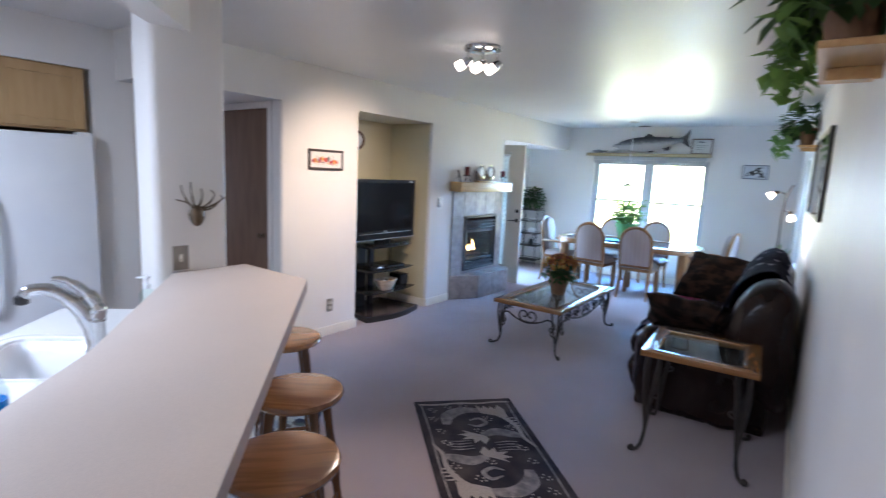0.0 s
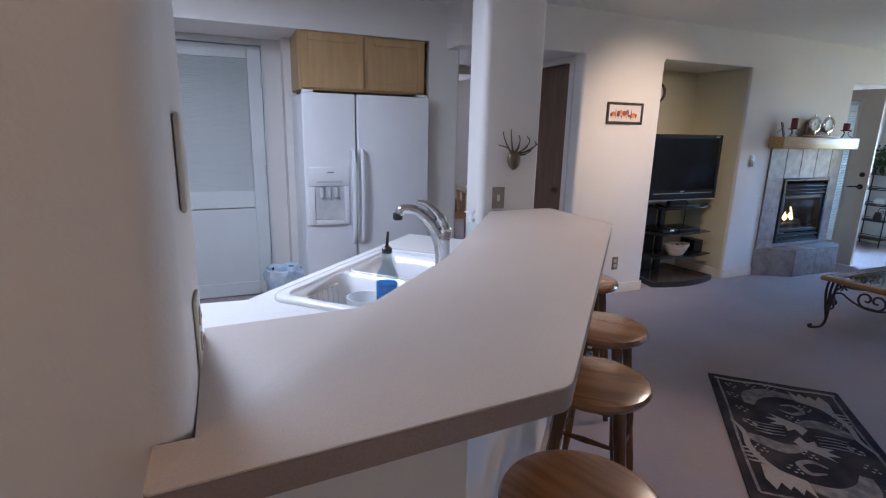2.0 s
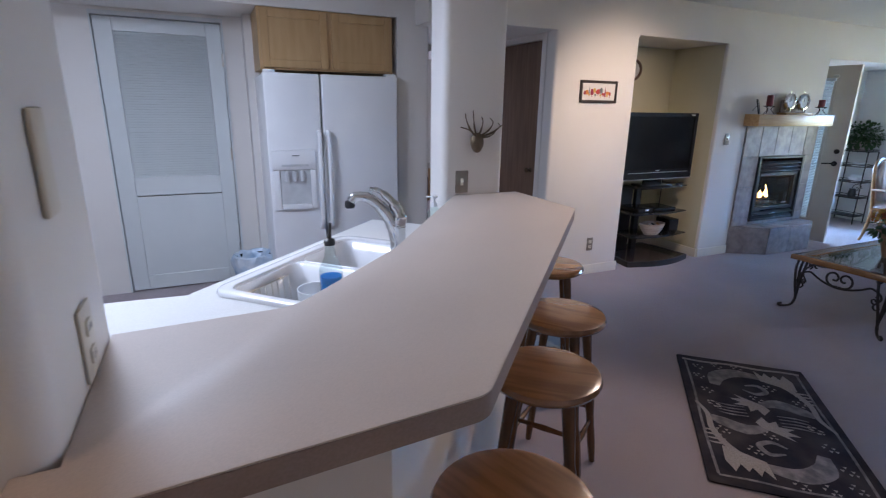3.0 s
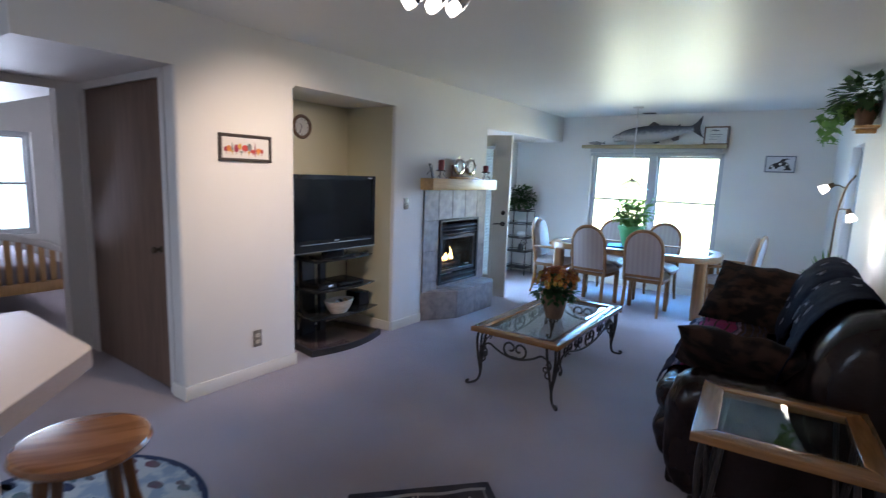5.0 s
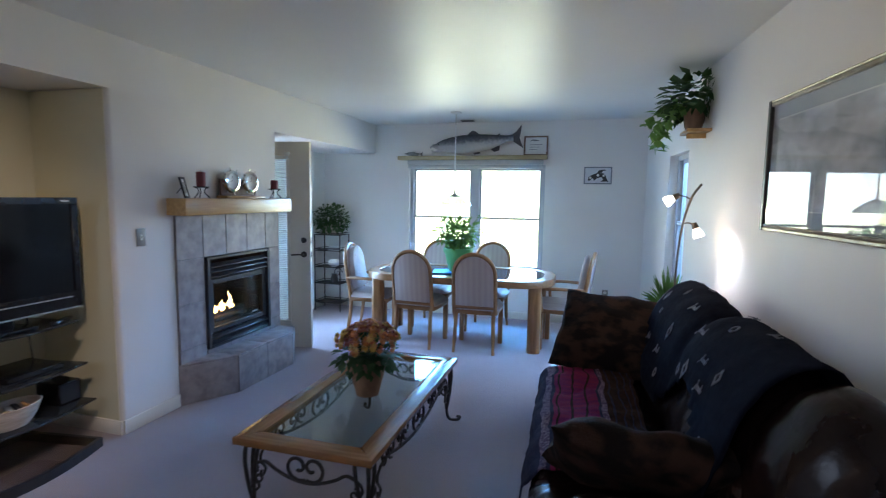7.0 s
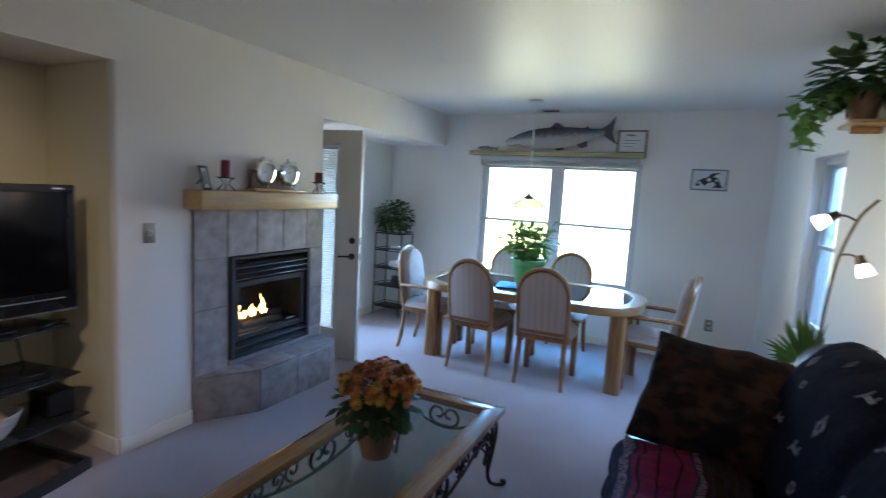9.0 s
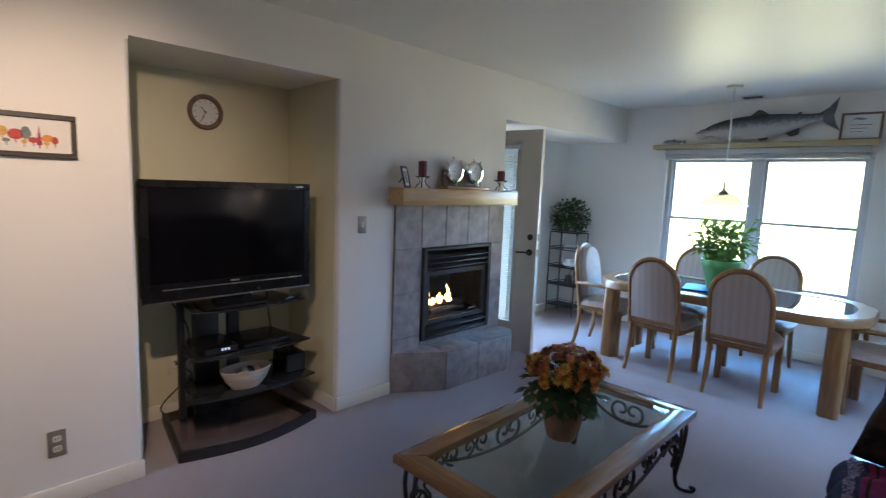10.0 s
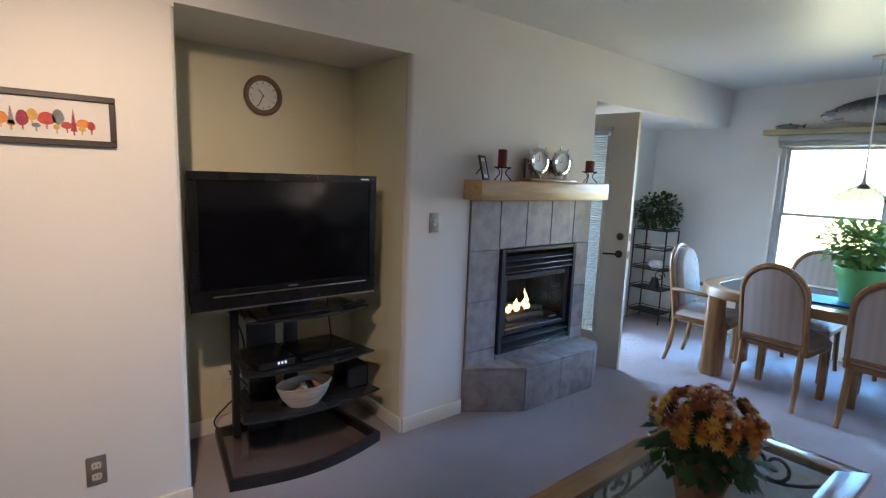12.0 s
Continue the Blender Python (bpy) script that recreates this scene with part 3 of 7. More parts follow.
part("rim", bm, PORC, sink)
for a, b in ((0.045, 0.405), (0.435, 0.795)):
    bm = bmesh.new()
    add_prism(bm, rounded([(a, 0.045), (b, 0.045), (b, 0.37), (a, 0.37)], [0.05] * 4), -0.19, 0.003)
    bmesh.ops.delete(bm, geom=[f for f in bm.faces if f.calc_center_median().z > 0.0], context="FACES")
    bmesh.ops.transform(bm, matrix=SK, verts=bm.verts)
    bowl = part("bowl", bm, PORC, sink)
    bowl.modifiers.new("thick", "SOLIDIFY").thickness = 0.004
rack = thing("dish_rack", "wire dish rack standing in the sink", "dish rack")
bm = bmesh.new()
for k in range(9):
    s = 0.08 + k * 0.033
    add_tube(bm, [SK @ Vector((s, 0.06, -0.03)), SK @ Vector((s, 0.07, -0.15)), SK @ Vector((s, 0.33, -0.15)), SK @ Vector((s, 0.35, -0.03))], 0.0022, 5)
for w, z in ((0.06, -0.03), (0.35, -0.03), (0.07, -0.15), (0.33, -0.15)):
    add_tube(bm, [SK @ Vector((0.08, w, z)), SK @ Vector((0.345, w, z))], 0.003, 5)
part("wire_frame", bm, NICKEL, rack)
tub = thing("plastic_tub", "white plastic tub standing in the sink", "tub")
part("tub_wall", lathe([(0.0001, -0.187), (0.055, -0.187), (0.070, -0.06), (0.074, -0.06), (0.060, -0.19)], 20, SK @ pose(0.33, 0.20, 0)), WHITE, tub)

fa = thing("faucet", "chrome single-lever kitchen faucet", "faucet")
F0 = Vector(sk(0.60, 0.415)).to_3d() + Vector((0, 0, 0.927))
dirn = Vector((-0.25, -0.97, 0)).normalized()


def over(d, z):
    return F0 + dirn * d + Vector((0, 0, z))


part("base", lathe([(0.036, 0), (0.036, 0.008), (0.032, 0.016), (0.031, 0.125), (0.033, 0.130), (0.033, 0.136), (0.030, 0.140)], 24, pose(*F0)), CHROME, fa)
part("spout", tube(smooth_path([over(0.0, 0.07), over(0.018, 0.135), over(0.060, 0.205), over(0.115, 0.250), over(0.165, 0.256), over(0.185, 0.238)], 6), [0.031] * 4 + [0.029] * 4 + [0.026] * 6 + [0.022] * 6 + [0.019] * 6 + [0.019] * 5, 16), CHROME, fa)
part("nozzle", lathe([(0.016, 0), (0.020, 0.004), (0.020, 0.026), (0.014, 0.030)], 16, pose(*over(0.188, 0.212))), BLACK, fa, "dark spout tip")
part("lever", tube(smooth_path([over(0.0, 0.135), over(-0.006, 0.178), over(0.022, 0.232), over(0.070, 0.277), over(0.110, 0.288)], 6), [0.031] * 3 + [0.030] * 4 + [0.024] * 5 + [0.016] * 5 + [0.011] * 5 + [0.008] * 3, 14), CHROME, fa)

BLUE = material("blue_soap", (0.005, 0.20, 0.66), 0.15, color2=(0.0, 0.26, 0.74), scale=4)
b0 = Vector(sk(0.085, 0.43)).to_3d() + Vector((0, 0, 0.929))
so = thing("soap_bottle", "glass oil bottle half full of blue dish soap", "bottle")
part("glass", lathe([(0.034, 0), (0.036, 0.01), (0.036, 0.12), (0.018, 0.165), (0.014, 0.20), (0.015, 0.212)], 20, pose(*b0) @ Matrix.Diagonal((1.02, 1.02, 0.88, 1))), glass_material("bottle_glass", (0.80, 0.86, 0.86)), so)
part("soap", lathe([(0.031, 0.004), (0.033, 0.01), (0.033, 0.095), (0.0001, 0.096)], 20, pose(*b0) @ Matrix.Diagonal((1.02, 1.02, 0.88, 1))), BLUE, so, "blue liquid soap")
part("stopper", lathe([(0.016, 0.208), (0.017, 0.225), (0.010, 0.232)], 14, pose(*b0) @ Matrix.Diagonal((1.02, 1.02, 0.88, 1))), BLACK, so)
part("pourer", tube([b0 + Vector((0, 0, 0.20)), b0 + Vector((0.0, 0.004, 0.252))], [0.006, 0.004], 8), BLACK, so)

p0 = Vector((-2.06, 0.93, 0.913))
pb = thing("pump_bottle", "clear pump soap bottle by the column", "bottle")
part("glass", lathe([(0.03, 0), (0.032, 0.01), (0.032, 0.10), (0.014, 0.125)], 16, pose(*p0)), GLASS, pb)
part("pump", lathe([(0.015, 0.123), (0.015, 0.143), (0.006, 0.145), (0.006, 0.165), (0.016, 0.170), (0.016, 0.180)], 12, pose(*p0)), WHITE, pb, "white pump")
part("nozzle", tube([p0 + Vector((0, 0, 0.175)), p0 + Vector((-0.03, -0.03, 0.170))], 0.005, 6), WHITE, pb)

# fridge
fr = thing("fridge", "white side-by-side fridge with a water dispenser in the door", "fridge")
part("body", box(-4.37, -3.72, 0.305, 1.300, 0.02, 1.735, 0.01), WHITE, fr)
for y0, y1 in ((0.303, 0.700), (0.712, 1.303)):
    dr = part("door", box(-3.715, -3.64, y0, y1, 0.10, 1.745, 0.014, 3), WHITE, fr)
    hy = 0.672 if y0 < 0.5 else 0.740
    pts = smooth_path([(-3.64, hy, 1.33), (-3.59, hy, 1.30), (-3.575, hy, 1.0), (-3.59, hy, 0.68), (-3.64, hy, 0.60)])
    part("handle", tube(pts, 0.017, 10), WHITE, dr, "curved white handle")
    part("hinge_cap", box(-3.72, -3.65, (y0 + 0.01) if y0 < 0.5 else y1 - 0.09, (y0 + 0.09) if y0 < 0.5 else y1 - 0.01, 1.736, 1.765, 0.006), WHITE, fr)
part("kick_plate", box(-3.71, -3.66, 0.32, 1.29, 0.02, 0.09), PLASTIC, fr)
DISP = material("dispenser_grey", (0.68, 0.70, 0.71), 0.35, color2=(0.5, 0.52, 0.54), scale=6)
DISPD = material("dispenser_dark", (0.34, 0.35, 0.36), 0.4, color2=(0.2, 0.21, 0.22), scale=6)
bm = bmesh.new()
add_box(bm, -3.639, -3.622, 0.325, 0.640, 1.06, 1.205, 0.006)
add_box(bm, -3.639, -3.622, 0.325, 0.375, 0.76, 1.058, 0.006)
add_box(bm, -3.639, -3.622, 0.600, 0.640, 0.76, 1.058, 0.006)
add_box(bm, -3.639, -3.615, 0.377, 0.598, 0.76, 0.80, 0.006)
dsp = part("dispenser", bm, WHITE, fr)
part("recess", box(-3.6395, -3.6355, 0.376, 0.599, 0.802, 1.058), DISP, dsp, "grey dispenser recess")
for k in range(3):
    part("spigot", lathe([(0.013, 0), (0.016, 0.05), (0.016, 0.075)], 12, pose(-3.622, 0.43 + k * 0.055, 0.975)), DISP, dsp)
part("control_strip", box(-3.621, -3.619, 0.39, 0.585, 1.085, 1.10), DISP, dsp)
part("badge", box(-3.621, -3.618, 0.47, 0.52, 1.160, 1.168), DISPD, dsp, "small dark badge")


def panel_door(name, parent, y0, y1, z0, z1, x, mat, frame_w=0.06, t=0.02, knob=None):
    """A frame-and-panel door facing +x."""
    bm = bmesh.new()
    add_box(bm, x, x + t, y0, y0 + frame_w, z0, z1, 0.003, 1)
    add_box(bm, x, x + t, y1 - frame_w, y1, z0, z1, 0.003, 1)
    add_box(bm, x, x + t, y0 + frame_w, y1 - frame_w, z0, z0 + frame_w, 0.003, 1)
    add_box(bm, x, x + t, y0 + frame_w, y1 - frame_w, z1 - frame_w, z1, 0.003, 1)
    d = part(name, bm, mat, parent)
    part("panel", box(x + 0.002, x + t * 0.6, y0 + frame_w, y1 - frame_w, z0 + frame_w, z1 - frame_w), mat, d)
    return d


cb = thing("wall_cabinet", "oak two-door wall cabinet above the fridge", "cabinet")
part("body", box(-4.38, -3.775, 0.309, 1.310, 1.772, 2.188), OAK, cb)
panel_door("door", cb, 0.325, 0.800, 1.785, 2.175, -3.774, OAK, 0.055)
panel_door("door", cb, 0.830, 1.298, 1.785, 2.175, -3.774, OAK, 0.055)

# louvred pantry door
pd = thing("door_1", "closed white panelled door with a blind in its upper half", "door")
pd["kind"] = "structure"
DW = material("white_door_paint", (0.67, 0.71, 0.71), 0.45, color2=(0.63, 0.67, 0.67), scale=3, bump=0.02)
y0, y1, xd = -0.765, 0.092, -4.44
bm = bmesh.new()
add_box(bm, xd, xd + 0.045, y0, y0 + 0.12, 0.01, 2.13, 0.004, 1)
add_box(bm, xd, xd + 0.045, y1 - 0.11, y1, 0.01, 2.13, 0.004, 1)
for z0, z1 in ((0.01, 0.13), (0.80, 0.95), (2.03, 2.13)):
    add_box(bm, xd, xd + 0.045, y0 + 0.12, y1 - 0.11, z0, z1, 0.004, 1)
part("door_frame", bm, DW, pd)
part("lower_panel", box(xd, xd + 0.036, y0 + 0.12, y1 - 0.11, 0.13, 0.792), DW, pd)
part("glass_pane", box(xd + 0.004, xd + 0.008, y0 + 0.12, y1 - 0.11, 0.95, 2.03), WHITE, pd)
slat = box(-0.011, 0.011, y0 + 0.125, y1 - 0.115, -0.0008, 0.0008, m=pose(0, 0, 0, 0, 52, 0))
first = part("blind_slat", slat, DW, pd)
first.location = (xd + 0.028, 0, 0.96)
for k in range(1, 56):
    o = first.copy()
    scene.collection.objects.link(o)
    o.location.z = 0.96 + k * 0.0193
for z in (1.86, 1.12, 0.3):
    part("hinge", box(xd + 0.044, xd + 0.052, y1 - 0.01, y1 + 0.012, z - 0.05, z + 0.05, 0.002, 1), NICKEL, pd)
bm = bmesh.new()
add_box(bm, -4.455, -4.37, 0.096, 0.110, 0, 2.165)
add_box(bm, -4.455, -4.37, -0.78, -0.769, 0, 2.165)
add_box(bm, -4.455, -4.37, -0.769, 0.096, 2.136, 2.165)
structure("trim", bm, DW, "white painted door casing", "trim")

tc = thing("trash_bin", "small bin lined with a pale blue plastic bag", "bin")
BAG = material("bin_bag", (0.60, 0.67, 0.73), 0.25, color2=(0.34, 0.47, 0.62), scale=9, bump=0.5, bump_scale=14, spec=0.6)
M = pose(-4.02, 0.17, 0) @ Matrix.Diagonal((1, 1, 0.88, 1))
part("bucket", lathe([(0.105, 0.0), (0.14, 0.36), (0.136, 0.36), (0.10, 0.01)], 24, M), PLASTIC, tc)
bm = bmesh.new()
add_lathe(bm, [(0.150, 0.12), (0.156, 0.17), (0.158, 0.22), (0.161, 0.26), (0.163, 0.30), (0.166, 0.34), (0.162, 0.376), (0.150, 0.384), (0.135, 0.36), (0.12, 0.32), (0.11, 0.27), (0.06, 0.235), (0.0001, 0.23)], 60, M)
for v in bm.verts:
    v.co += 0.022 * noise.noise_vector(v.co * 11) + 0.016 * noise.noise_vector(v.co * 31)
part("bag", bm, BAG, tc, "crumpled blue bag")

# plates on the wall end and on the column
PLATE = material("plate_ivory", (0.66, 0.61, 0.50), 0.35, color2=(0.62, 0.57, 0.47), scale=8)
PLATEM = material("plate_metal", (0.30, 0.27, 0.23), 0.4, metal=0.5, color2=(0.24, 0.21, 0.18), scale=14)


def wall_plate(name, label, m, w, h, kind, mat=None):
    """A plate in x and z, facing -y, with sockets or a toggle."""
    ob = thing(name, label, "wall plate", m)
    part("cover", box(-w / 2, w / 2, -0.006, 0, -h / 2, h / 2, 0.003, 2), mat or PLATEM, ob)
    if kind == "socket":
        for z in (-0.024, 0.024):
            f = part("socket", prism(rounded([(-0.017, -0.014), (0.017, -0.014), (0.017, 0.014), (-0.017, 0.014)], [0.008] * 4), 0, 0.003, m=pose(0, -0.006, z, 90)), PLATE, ob)
            bm = bmesh.new()
            for x in (-0.007, 0.007):
                add_box(bm, x - 0.0012, x + 0.0012, -0.0098, -0.0092, z - 0.005, z + 0.006)
            part("slot", bm, BLACK, f)
    else:
        part("surround", box(-0.008, 0.008, -0.008, -0.006, -0.018, 0.018), PLATE, ob)
        part("toggle", box(-0.005, 0.005, -0.018, -0.008, -0.004, 0.010, 0.002, 1), PLATE, ob)
    return ob


def faces(x, y, z, facing):
    return pose(x, y, z, 0, 0, {"-y": 0, "+y": 180, "+x": 90, "-x": -90}[facing])


ic = thing("wall_chime", "long ivory intercom plate on the wall end", "wall plate", faces(-0.60, -0.311, 1.445, "+y"))
part("cover", box(-0.03, 0.03, -0.010, 0, -0.075, 0.075, 0.006, 2), PLATE, ic)
wall_plate("outlet", "double ivory socket plate just above the bar", faces(-0.665, -0.311, 1.148, "+y"), 0.08, 0.125, "socket", PLATE)
wall_plate("light_switch", "bronze switch plate on the column", faces(-2.119, 1.112, 1.147, "+x"), 0.075, 0.118, "switch")
wall_plate("outlet", "metal socket plate low on the cream wall", faces(XW + 0.001, 3.112, 0.296, "+x"), 0.07, 0.125, "socket")
wall_plate("light_switch", "metal switch plate beside the fireplace", faces(XW + 0.001, 4.79, 1.25, "+x"), 0.07, 0.115, "switch", PLATEM)
wall_plate("outlet", "ivory socket plate inside the recess", faces(-3.970, 3.80, 0.33, "+x"), 0.075, 0.12, "socket", PLATE)
wall_plate("outlet", "socket plate under the killer whale picture", faces(-0.336, YN - 0.001, 0.39, "-y"), 0.07, 0.115, "socket")

# dark ornament with curved prongs on the column
orn = thing("wall_ornament", "small dark metal ornament with curved prongs on the column", "ornament", pose(-2.119, 1.185, 1.36))
BRONZE = material("dark_bronze", (0.10, 0.075, 0.05), 0.45, metal=0.7, color2=(0.16, 0.12, 0.08), scale=30, bump=0.3, bump_scale=60)
bm = bmesh.new()
bmesh.ops.create_uvsphere(bm, u_segments=14, v_segments=9, radius=1.0)
for v in bm.verts:
    v.co = Vector((0.025 + v.co.x * 0.024, v.co.y * 0.038 * (1 + 0.12 * v.co.z), -0.01 + v.co.z * 0.052))
part("body", bm, BRONZE, orn)
for y, z, bend in ((-0.075, 0.135, -0.02), (-0.03, 0.15, -0.015), (0.02, 0.12, 0.0), (0.07, 0.115, 0.02), (0.12, 0.09, 0.02), (0.145, 0.08, -0.01), (-0.10, 0.07, 0.02), (0.10, 0.045, 0.0)):
    part("prong", tube(smooth_path([(0.02, y * 0.1, 0.02), (0.045, y * 0.45 + bend, z * 0.45), (0.05, y * 0.8 + bend, z * 0.8), (0.03, y, z)], 4), [0.005] * 6 + [0.003] * 7, 6), BRONZE, orn)


# ---------------------------------------------------------------- bar stools
def bar_stool():
    st = thing("bar_stool", "round varnished wooden bar stool with turned legs", "stool", None, "stools along the bar")
    part("seat", lathe([(0.0001, 0.700), (0.155, 0.702), (0.172, 0.712), (0.178, 0.724), (0.172, 0.737), (0.155, 0.742), (0.0001, 0.735)], 36), STOOLW, st)
    for k in range(4):
        a = math.pi / 4 + k * math.pi / 2
        d = Vector((math.cos(a), math.sin(a), 0))
        pts = [d * (0.115 + 0.10 * (1 - z / 0.705)) + Vector((0, 0, z)) for z in (0.705, 0.66, 0.50, 0.45, 0.30, 0.25, 0.10, 0.0)]
        part("leg", tube(pts, [0.020, 0.021, 0.017, 0.022, 0.022, 0.017, 0.018, 0.013], 12), STOOLD, st)
    for k in range(4):
        a, b = math.pi / 4 + k * math.pi / 2, math.pi / 4 + (k + 1) * math.pi / 2
        for z in ((0.22, 0.46) if k % 2 else (0.28,)):
            r = 0.115 + 0.10 * (1 - z / 0.705)
            p, q = Vector((r * math.cos(a), r * math.sin(a), z)), Vector((r * math.cos(b), r * math.sin(b), z))
            part("rung", tube([p, p.lerp(q, 0.3), p.lerp(q, 0.5), p.lerp(q, 0.7), q], [0.008, 0.010, 0.013, 0.010, 0.008], 8), STOOLD, st)
    return st


stool = bar_stool()
stool.matrix_basis = pose(-0.455, 0.41, 0, 0, 0, 20)
for x, y, a in ((-0.885, 0.795, 48), (-1.24, 1.13, 35), (-1.805, 1.485, 60)):
    copy_thing(stool, pose(x, y, 0, 0, 0, a))

# ---------------------------------------------------------------- fireplace
fp = thing("fireplace_surround", "grey slate tile surround of the gas fireplace", "fireplace surround")
bm = bmesh.new()
add_box(bm, XW, XW + 0.008, 5.065, 5.335, 0.30, 1.385)
add_box(bm, XW, XW + 0.008, 6.125, 6.288, 0.30, 1.385)
add_box(bm, XW, XW + 0.008, 5.335, 6.125, 1.06, 1.385)
part("grout_bed", bm, GROUT, fp)


def tile_piece(parent, y0, y1, z0, z1):
    part("tile", box(XW + 0.004, XW + 0.017, y0 + 0.0025, y1 - 0.0025, z0 + 0.0025, z1 - 0.0025, 0.002, 1), TILE, parent)


for a, b in ((5.065, 5.322), (5.322, 5.575), (5.575, 5.83), (5.83, 6.085), (6.085, 6.289)):
    tile_piece(fp, a, b, 1.06, 1.385)
for a, b in ((0.302, 0.40), (0.40, 0.73), (0.73, 1.06)):
    tile_piece(fp, 5.065, 5.332, a, b)
    tile_piece(fp, 6.128, 6.289, a, b)

for a, b in ((5.335, 5.60), (5.60, 5.865), (5.865, 6.126)):
    tile_piece(fp, a, b, 0.302, 0.341)

hearth = thing("hearth", "raised slate-tiled hearth with angled ends", "hearth")
HP = [(-3.35, 5.06), (-3.125, 5.415), (-3.105, 6.12), (-3.19, 6.29), (-3.35, 6.29)]
part("core", prism([(p[0] - 0.004 if p[0] > -3.3 else p[0], p[1]) for p in HP], 0, 0.285), GROUT, hearth)
cut = [5.06, 5.415, 5.77, 6.12]
part("tile", prism([(-3.35, 5.06), (-3.125, 5.415), (-3.35, 5.415)], 0.285, 0.302, 0.002), TILE, hearth)
part("tile", prism([(-3.35, 5.419), (-3.121, 5.419), (-3.112, 5.768), (-3.35, 5.768)], 0.285, 0.302, 0.002), TILE, hearth)
part("tile", prism([(-3.35, 5.772), (-3.112, 5.772), (-3.101, 6.12), (-3.188, 6.292), (-3.35, 6.292)], 0.285, 0.302, 0.002), TILE, hearth)


def face_tile(a, b, z0, z1):
    a, b = Vector(a), Vector(b)
    d = (b - a).normalized()
    n = Vector((d.y, -d.x)) * 0.008
    part("tile", prism([a + d * 0.002, b - d * 0.002, b - d * 0.002 + n, a + d * 0.002 + n], z0, z1, 0.0015), TILE, hearth)


face_tile(HP[0], HP[1], 0.002, 0.284)
for k in range(2):
    p, q = Vector(HP[1]), Vector(HP[2])
    face_tile(p.lerp(q, k / 2), p.lerp(q, (k + 1) / 2), 0.002, 0.284)
face_tile(HP[2], HP[3], 0.002, 0.284)
face_tile(HP[3], (-3.35, 6.292), 0.002, 0.284)

ins = thing("gas_fireplace", "black gas fireplace insert with louvres and burning logs", "fireplace")
Y0, Y1, Z0, Z1 = 5.342, 6.124, 0.340, 1.058
bm = bmesh.new()
for a in ((Y0, Y0 + 0.035, Z0, Z1), (Y1 - 0.035, Y1, Z0, Z1), (Y0 + 0.035, Y1 - 0.035, Z1 - 0.025, Z1), (Y0 + 0.035, Y1 - 0.035, Z0, Z0 + 0.02)):
    add_box(bm, -3.39, -3.318, a[0], a[1], a[2], a[3], 0.004, 1)
part("outer_frame", bm, BLACK, ins)
for z in (0.380, 0.425, 0.985, 0.945, 0.905):
    part("louvre", box(-0.026, 0.026, Y0 + 0.036, Y1 - 0.036, -0.006, 0.006, 0.003, 1, m=pose(-3.345, 0, z, 0, 28, 0)), BLACK, ins)
bm = bmesh.new()
for a in ((Y0 + 0.036, Y0 + 0.085, 0.455, 0.875), (Y1 - 0.085, Y1 - 0.036, 0.455, 0.875), (Y0 + 0.085, Y1 - 0.085, 0.455, 0.49), (Y0 + 0.085, Y1 - 0.085, 0.835, 0.875)):
    add_box(bm, -3.375, -3.340, a[0], a[1], a[2], a[3], 0.004, 1)
part("door_frame", bm, BLACK, ins)
part("glass", box(-3.362, -3.358, Y0 + 0.085, Y1 - 0.085, 0.49, 0.835), GLASS, ins).visible_shadow = False
part("plate", box(-3.3395, -3.337, 5.88, 5.96, 0.520, 0.532), NICKEL, ins, "small metal plate")
SOOT = material("firebox_soot", (0.007, 0.007, 0.008), 0.8, color2=(0.012, 0.011, 0.011), scale=8, bump=0.3, bump_scale=20)
bm = bmesh.new()
add_box(bm, -3.80, -3.785, Y0, Y1, Z0, Z1)
add_box(bm, -3.785, -3.40, Y0 + 0.0, Y0 + 0.012, Z0, Z1)
add_box(bm, -3.785, -3.40, Y1 - 0.012, Y1, Z0, Z1)
add_box(bm, -3.785, -3.40, Y0 + 0.012, Y1 - 0.012, 0.47, 0.49)
part("firebox", bm, SOOT, ins, "sooty firebox")
LOG = material("ceramic_log", (0.07, 0.055, 0.048), 0.9, color2=(0.05, 0.04, 0.035), scale=12, bump=0.8, bump_scale=22)
for a, b, r in (((-3.55, 5.50, 0.53), (-3.52, 5.98, 0.54), 0.042), ((-3.60, 5.46, 0.57), (-3.47, 5.80, 0.60), 0.034), ((-3.62, 5.95, 0.58), (-3.45, 5.68, 0.575), 0.03), ((-3.47, 5.56, 0.515), (-3.45, 5.92, 0.515), 0.03)):
    pts = [Vector(a).lerp(Vector(b), t / 8) + 0.012 * noise.noise_vector(Vector((t * 0.9, a[1] * 5, b[2]))) for t in range(9)]
    part("log", tube(pts, [r * (0.85 + 0.25 * noise.noise(Vector((t * 1.3, a[0], 0)))) for t in range(9)], 10), LOG, ins)
FLAME = material("gas_flame", (1.0, 0.5, 0.12), 0.9, emit=(1.0, 0.55, 0.18), emit_power=6.0)
